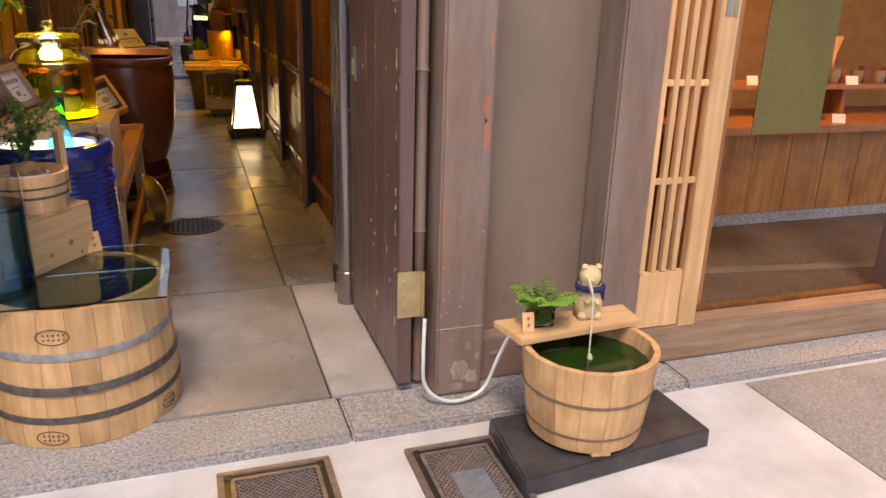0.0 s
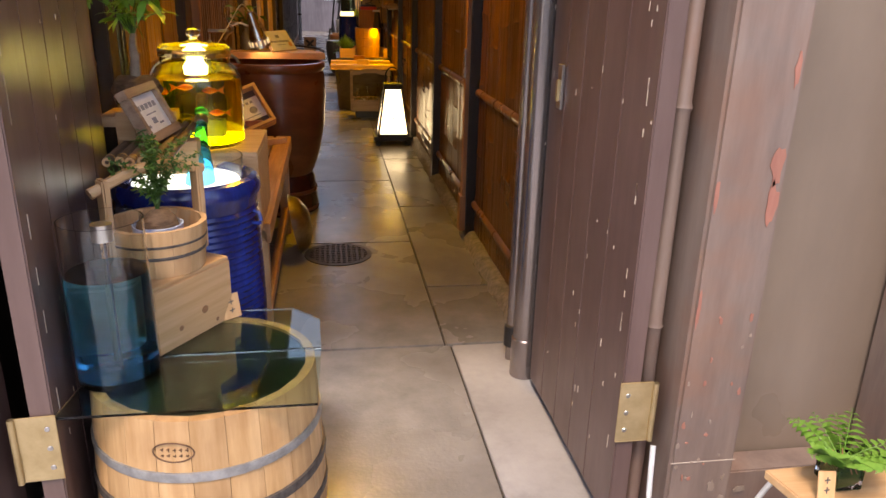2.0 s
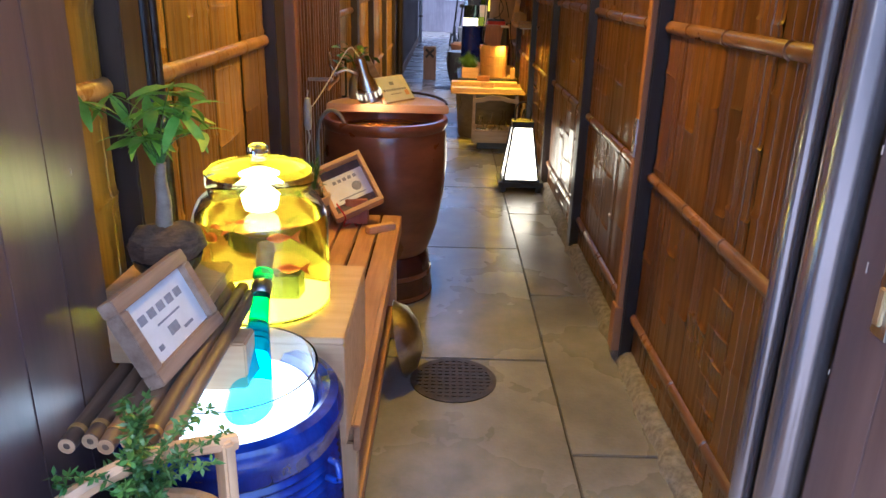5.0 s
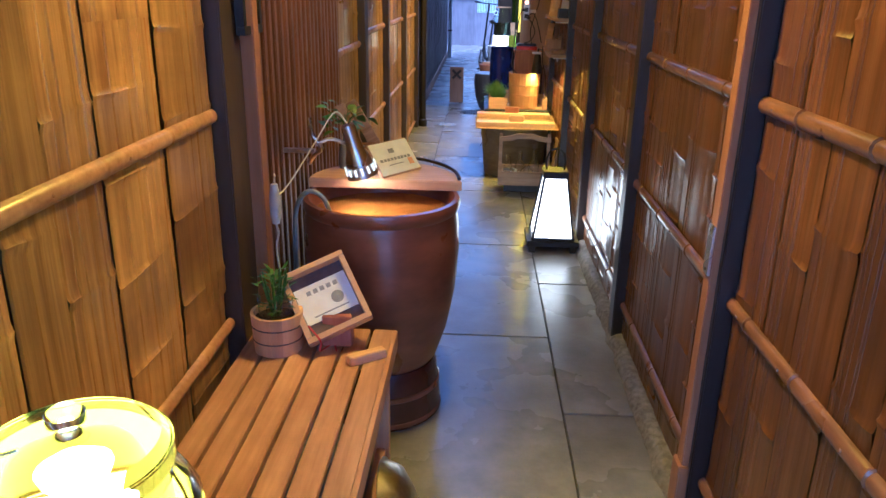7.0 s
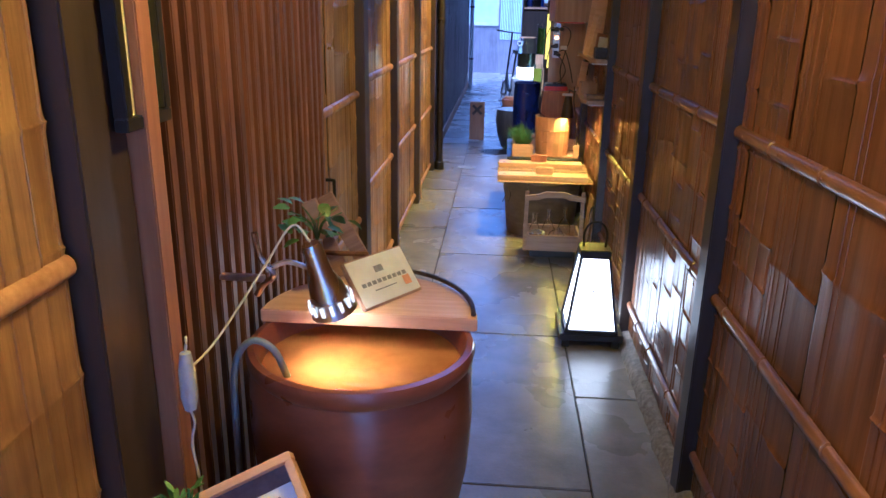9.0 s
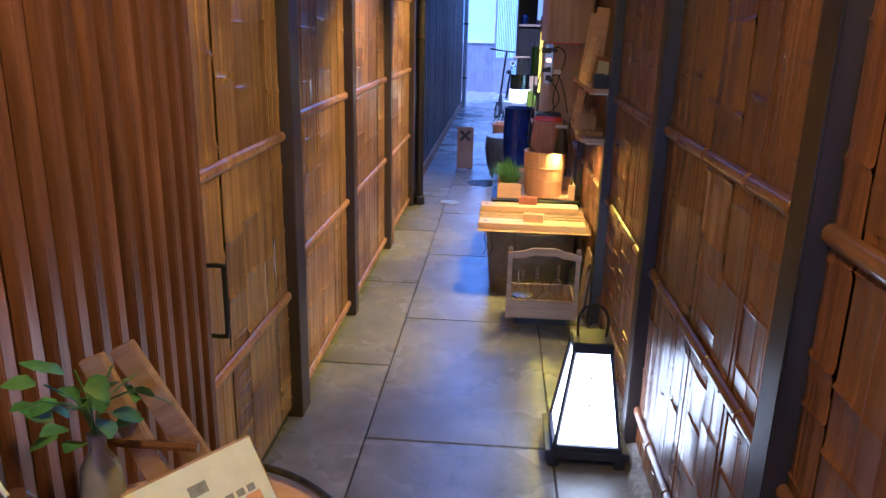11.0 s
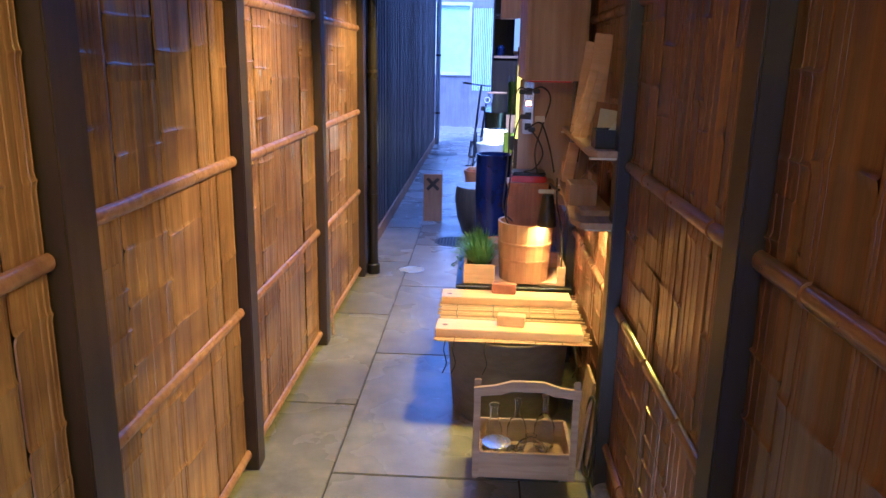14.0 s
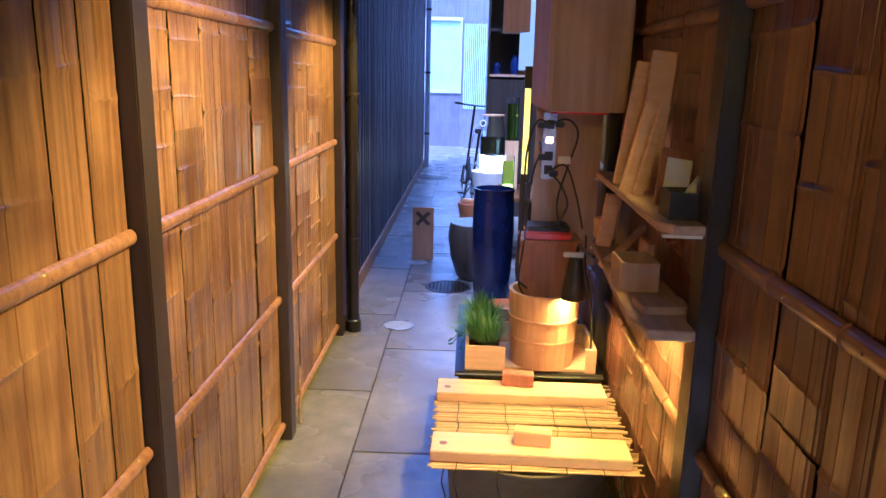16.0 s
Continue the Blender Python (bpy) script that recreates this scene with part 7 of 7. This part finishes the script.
bm = lathe([(0.0, 0.0), (0.12, 0.0), (0.15, 0.03), (0.2, 0.18), (0.225, 0.36), (0.215, 0.46), (0.205, 0.48), (0.19, 0.48), (0.19, 0.44), (0.0, 0.42)], 64)
for v in bm.verts:
    r = math.hypot(v.co.x, v.co.y)
    if r > 0.15 and v.co.z < 0.44:
        k = 1 + 0.018 * math.sin(32 * math.atan2(v.co.y, v.co.x))
        v.co.x, v.co.y = v.co.x * k, v.co.y * k
part("body", bm, RIB, pot1)
part("lid", lathe([(0.0, 0.488), (0.206, 0.487), (0.208, 0.481), (0.0, 0.481)], 40), surf("grey_slate_lid", (0.28, 0.28, 0.28), (0.4, 0.4, 0.4), 0.4, (20, 20, 20)), pot1, "pale grey lid")
pot2 = thing("terracotta_pot", "orange terracotta bowl with a wooden bar across", "pot", pose(0.21, 13.45, 0))
part("body", lathe([(0.0, 0.0), (0.12, 0.0), (0.17, 0.3), (0.19, 0.46), (0.2, 0.50), (0.2, 0.53), (0.18, 0.53), (0.175, 0.46), (0.0, 0.40)], 40), ORANGE, pot2)
solid("pot_bar", box(0.05, 0.36, 13.44, 13.50, 0.531, 0.56, 0.004), PALE_WOOD, "short wooden bar lying across the pot", "bar")
pot3 = thing("white_pot", "off-white glazed pot behind the blue jar", "pot", pose(0.33, 14.15, 0))
part("body", lathe([(0.0, 0.0), (0.12, 0.0), (0.17, 0.5), (0.2, 0.7), (0.205, 0.74), (0.19, 0.74), (0.18, 0.68), (0.0, 0.6)], 40), PAPER, pot3)

# display table with a lit panel, glass jar and tubes of green water
table = thing("display_table", "dark wooden display table by the wall", "table", pose(0.0, 0.0, 0))
part("top", box(0.40, 0.77, 13.10, 13.98, 0.60, 0.635, 0.004), SLAT_WOOD, table)
for x in (0.43, 0.73):
    for y in (13.14, 13.93):
        part("leg", box(x - 0.02, x + 0.02, y - 0.02, y + 0.02, 0.0, 0.599), SLAT_WOOD, table)
shelf3 = thing("lit_plinth", "glowing warm white plinth under a glass jar", "light box", pose(0.345, 14.45, 0))
part("stand", box(-0.13, 0.13, -0.13, 0.13, 0.0, 0.66), BLACK_WOOD, shelf3)
part("lit_cube", box(-0.13, 0.13, -0.13, 0.13, 0.661, 0.87, 0.005), glow("warm_light_box", (1.0, 0.8, 0.32), 1.2), shelf3, "glowing cube")
jar3 = thing("glass_tank", "round glass jar of dark water on the light box", "jar", pose(0.345, 14.45, 0.871))
part("glass", lathe([(0.0, 0.0), (0.12, 0.0), (0.13, 0.02), (0.13, 0.3), (0.10, 0.37), (0.10, 0.41), (0.096, 0.41), (0.096, 0.365), (0.126, 0.298), (0.126, 0.02), (0.0, 0.006)], 32), GLASS, jar3)
part("water", lathe([(0.0, 0.008), (0.124, 0.02), (0.124, 0.2), (0.0, 0.2)], 28), clear("olive_water", (0.4, 0.42, 0.2), 0.0, 1.2), jar3)
part("lid", lathe([(0.0, 0.425), (0.115, 0.424), (0.115, 0.411), (0.0, 0.411)], 28), PALE_WOOD, jar3)
part("ring", tube([(-0.11 + 0.03 * math.cos(a), -0.12, 0.34 + 0.03 * math.sin(a)) for a in [k * 0.4 for k in range(17)]], 0.005, 6), PAPER, jar3)
GREEN_W = clear("green_lit_water", (0.5, 0.85, 0.1), 0.0, 1.15)
for x, z, h in ((0.46, 0.0, 0.36), (0.50, 0.4, 0.40)):
    y = 13.30
    tb = thing("glass_tube", "tall glass cylinder of lit green water", "glass cylinder", pose(x, y if z == 0 else 13.62, 0.6355 if z == 0 else 1.10))
    part("glass", lathe([(0.0, 0.0), (0.055, 0.0), (0.055, h), (0.052, h), (0.052, 0.008), (0.0, 0.008)], 28), GLASS, tb)
    part("water", lathe([(0.0, 0.009), (0.051, 0.009), (0.051, h * 0.85), (0.0, h * 0.85)], 28), GREEN_W, tb)
    if z == 0:
        part("lit_base", lathe([(0.0, 0.012), (0.045, 0.012), (0.04, 0.09), (0.0, 0.1)], 16), glow("lime_light", (0.85, 0.95, 0.1), 1.2), tb, "lit lime-yellow base")
tube_stand = solid("tube_stand", box(0.44, 0.56, 13.56, 13.68, 0.6355, 1.099, 0.004), PALE_WOOD_V, "narrow wooden pillar under the glass tube", "stand")
rope = thing("light_strip", "vertical strip of warm yellow light", "light", pose(0.445, 11.2, 0))
part("channel", box(-0.02, 0.03, 0.0, 0.03, 0.35, 1.75), BLACK_WOOD, rope)
part("strip", box(-0.016, 0.02, -0.006, -0.001, 1.1, 1.62), glow("yellow_strip", (1.0, 0.7, 0.04), 0.3), rope, "glowing yellow strip")
part("foot", box(-0.05, 0.06, 0.0, 0.06, 0.0, 0.349), BLACK_WOOD, rope)
menu = thing("menu_board", "lit white menu board in a wooden frame", "menu board", pose(0.50, 11.5, 1.70, 0, 0, -72))
part("frame", box(-0.28, 0.28, 0.0, 0.03, 0.0, 0.62, 0.004), ASH, menu)
part("sheet", box(-0.26, 0.26, -0.004, -0.001, 0.03, 0.58), glow("lit_menu", (0.7, 0.88, 1.0), 0.1), menu, "softly lit printed sheet")
part("picture_light", box(-0.2, 0.2, -0.06, -0.02, 0.56, 0.60, 0.006), glow("menu_lamp", (1.0, 0.72, 0.25), 0.4), menu, "glowing lamp over the menu")
stud = solid("timber_stud", box(0.58, 0.72, 11.42, 11.80, 0.0, 2.7, 0.004), OLD_WOOD, "brown timber stud beside the lit menu", "post", None)
wood_box2 = thing("hanging_box", "angular wooden lamp housing under the eaves", "box", pose(0.395, 11.6, 1.97))
part("body", slab_shape([(-0.09, 0.0), (0.10, -0.02), (0.10, 0.22), (-0.09, 0.25)], 0.0, 0.5), PLY, wood_box2)
part("bracket", box(0.101, 0.14, 0.05, 0.12, 0.1, 0.4), BLACK, wood_box2)
cupboard = thing("dark_cupboard", "tall dark open cupboard by the wall", "cupboard", pose(0, 0, 0))
part("side", box(0.29, 0.31, 15.6, 16.2, 0.0, 2.75), BLACK_WOOD, cupboard)
part("back", box(0.311, 0.77, 16.18, 16.2, 0.0, 2.75), BLACK_WOOD, cupboard)
for z in (0.9, 1.68, 2.2, 2.73):
    part("shelf_board", box(0.311, 0.77, 15.62, 16.178, z, z + 0.03), OLD_WOOD if z == 1.68 else BLACK_WOOD, cupboard)
part("lower_front", box(0.311, 0.77, 15.60, 15.618, 0.0, 1.65), BLACK_WOOD, cupboard)
for x, z, h in ((0.40, 1.7105, 0.14), (0.62, 1.7105, 0.22), (0.52, 2.2305, 0.12)):
    solid("dark_jar", lathe([(0.0, 0.0), (0.05, 0.0), (0.055, h * 0.7), (0.03, h * 0.9), (0.03, h), (0.0, h)], 18), NAVY_GLAZE, "dark jar in the cupboard", "jar", pose(x, 15.78, z), group="jars in the cupboard")
corner_pipe = thing("corner_pipe", "pale grey downpipe at the wall's end", "pipe", pose(-0.70, 20.42, 0))
part("pipe", lathe([(0.045, 0.0), (0.045, 3.5)], 18), surf("grey_pipe", (0.25, 0.26, 0.28), (0.33, 0.34, 0.36), 0.4, (10, 10, 10)), corner_pipe)
for z in (0.6, 1.7, 2.8):
    part("clip", lathe([(0.045, z), (0.055, z), (0.055, z + 0.04), (0.045, z + 0.04)], 18), IRON, corner_pipe)

# bicycle seen end-on
bike = thing("bicycle", "black folding bicycle on its kickstand", "bicycle", pose(0.10, 16.3, 0, 0, 5, 8))
for y in (-0.45, 0.55):
    wheel = part("wheel", lathe([(0.205, -0.012), (0.215, -0.012), (0.215, 0.012), (0.205, 0.012), (0.205, -0.012)], 40, None, pose(0, y, 0.235, 0, 90, 0)), STEEL, bike)
    part("tyre", tube([(0.0, y + 0.225 * math.cos(a), 0.235 + 0.225 * math.sin(a)) for a in [2 * math.pi * k / 36 for k in range(37)]], 0.016, 8), BLACK, wheel)
    bm = bmesh.new()
    for k in range(16):
        a = 2 * math.pi * k / 16
        tube([(0.015 * (-1) ** k, y, 0.235), (0, y + 0.208 * math.cos(a), 0.235 + 0.208 * math.sin(a))], 0.0012, 4, bm)
    part("spokes", bm, STEEL, wheel)
    part("hub", lathe([(0.0, -0.045), (0.02, -0.045), (0.02, 0.045), (0.0, 0.045)], 12, None, pose(0, y, 0.235, 0, 90, 0)), IRON, wheel)
part("frame", tube(arc([(0, -0.18, 0.38), (0, 0.05, 0.36), (0, 0.3, 0.48), (0, 0.44, 0.60)], 4), 0.024, 10), BLACK, bike)
part("seat_post", tube([(0, -0.15, 0.30), (0, -0.27, 0.98)], 0.016, 10), BLACK, bike)
part("saddle", rough(slab_shape([(-0.075, -0.42), (0.075, -0.42), (0.08, -0.34), (0.03, -0.2), (0.02, -0.12), (-0.02, -0.12), (-0.03, -0.2), (-0.08, -0.34)], 0.98, 1.04, 0.015), 20, 0.003), BLACK, bike)
part("stem", tube([(0, 0.50, 0.42), (0, 0.40, 1.30)], 0.016, 10), BLACK, bike)
part("handlebar", tube([(-0.27, 0.34, 1.31), (-0.1, 0.39, 1.30), (0.1, 0.40, 1.30), (0.27, 0.35, 1.31)], 0.011, 8), BLACK, bike)
for s in (-1, 1):
    part("grip", tube([(s * 0.17, 0.372, 1.306), (s * 0.275, 0.34, 1.311)], 0.016, 8), BLACK, bike)
    part("fork", tube([(s * 0.05, 0.55, 0.235), (s * 0.045, 0.50, 0.48)], 0.009, 8), BLACK, bike)
    part("stay", tube([(s * 0.05, -0.45, 0.235), (s * 0.02, -0.15, 0.32)], 0.009, 8), BLACK, bike)
    part("pedal", box(s * 0.13 - 0.04, s * 0.13 + 0.04, -0.04 + 0.1 * s, 0.04 + 0.1 * s, 0.25 + 0.08 * s, 0.27 + 0.08 * s, 0.004), BLACK, bike)
part("chain_ring", lathe([(0.05, -0.004), (0.09, -0.004), (0.09, 0.004), (0.05, 0.004)], 24, None, pose(0.055, -0.02, 0.29, 0, 90, 0)), STEEL, bike)
part("crank", tube([(-0.09, -0.12, 0.18), (-0.05, -0.02, 0.29), (0.06, -0.02, 0.29), (0.09, 0.08, 0.33)], 0.009, 6), STEEL, bike)
part("kickstand", tube([(-0.03, -0.2, 0.28), (-0.17, -0.26, 0.012)], 0.008, 6), BLACK, bike)
part("brake_cable", tube(arc([(0.2, 0.37, 1.30), (0.14, 0.25, 1.12), (0.05, 0.42, 0.95), (0.01, 0.45, 0.7)], 6), 0.004, 6), BLACK, bike)
part("wheel_lock", tube([(0.05 + 0.09 * math.cos(a), -0.3, 0.5 + 0.14 * math.sin(a)) for a in [k * 0.45 for k in range(15)]], 0.008, 6), surf("clear_lock", (0.4, 0.42, 0.45), (0.55, 0.58, 0.6), 0.3, (20, 20, 20)), bike, "coiled cable lock")
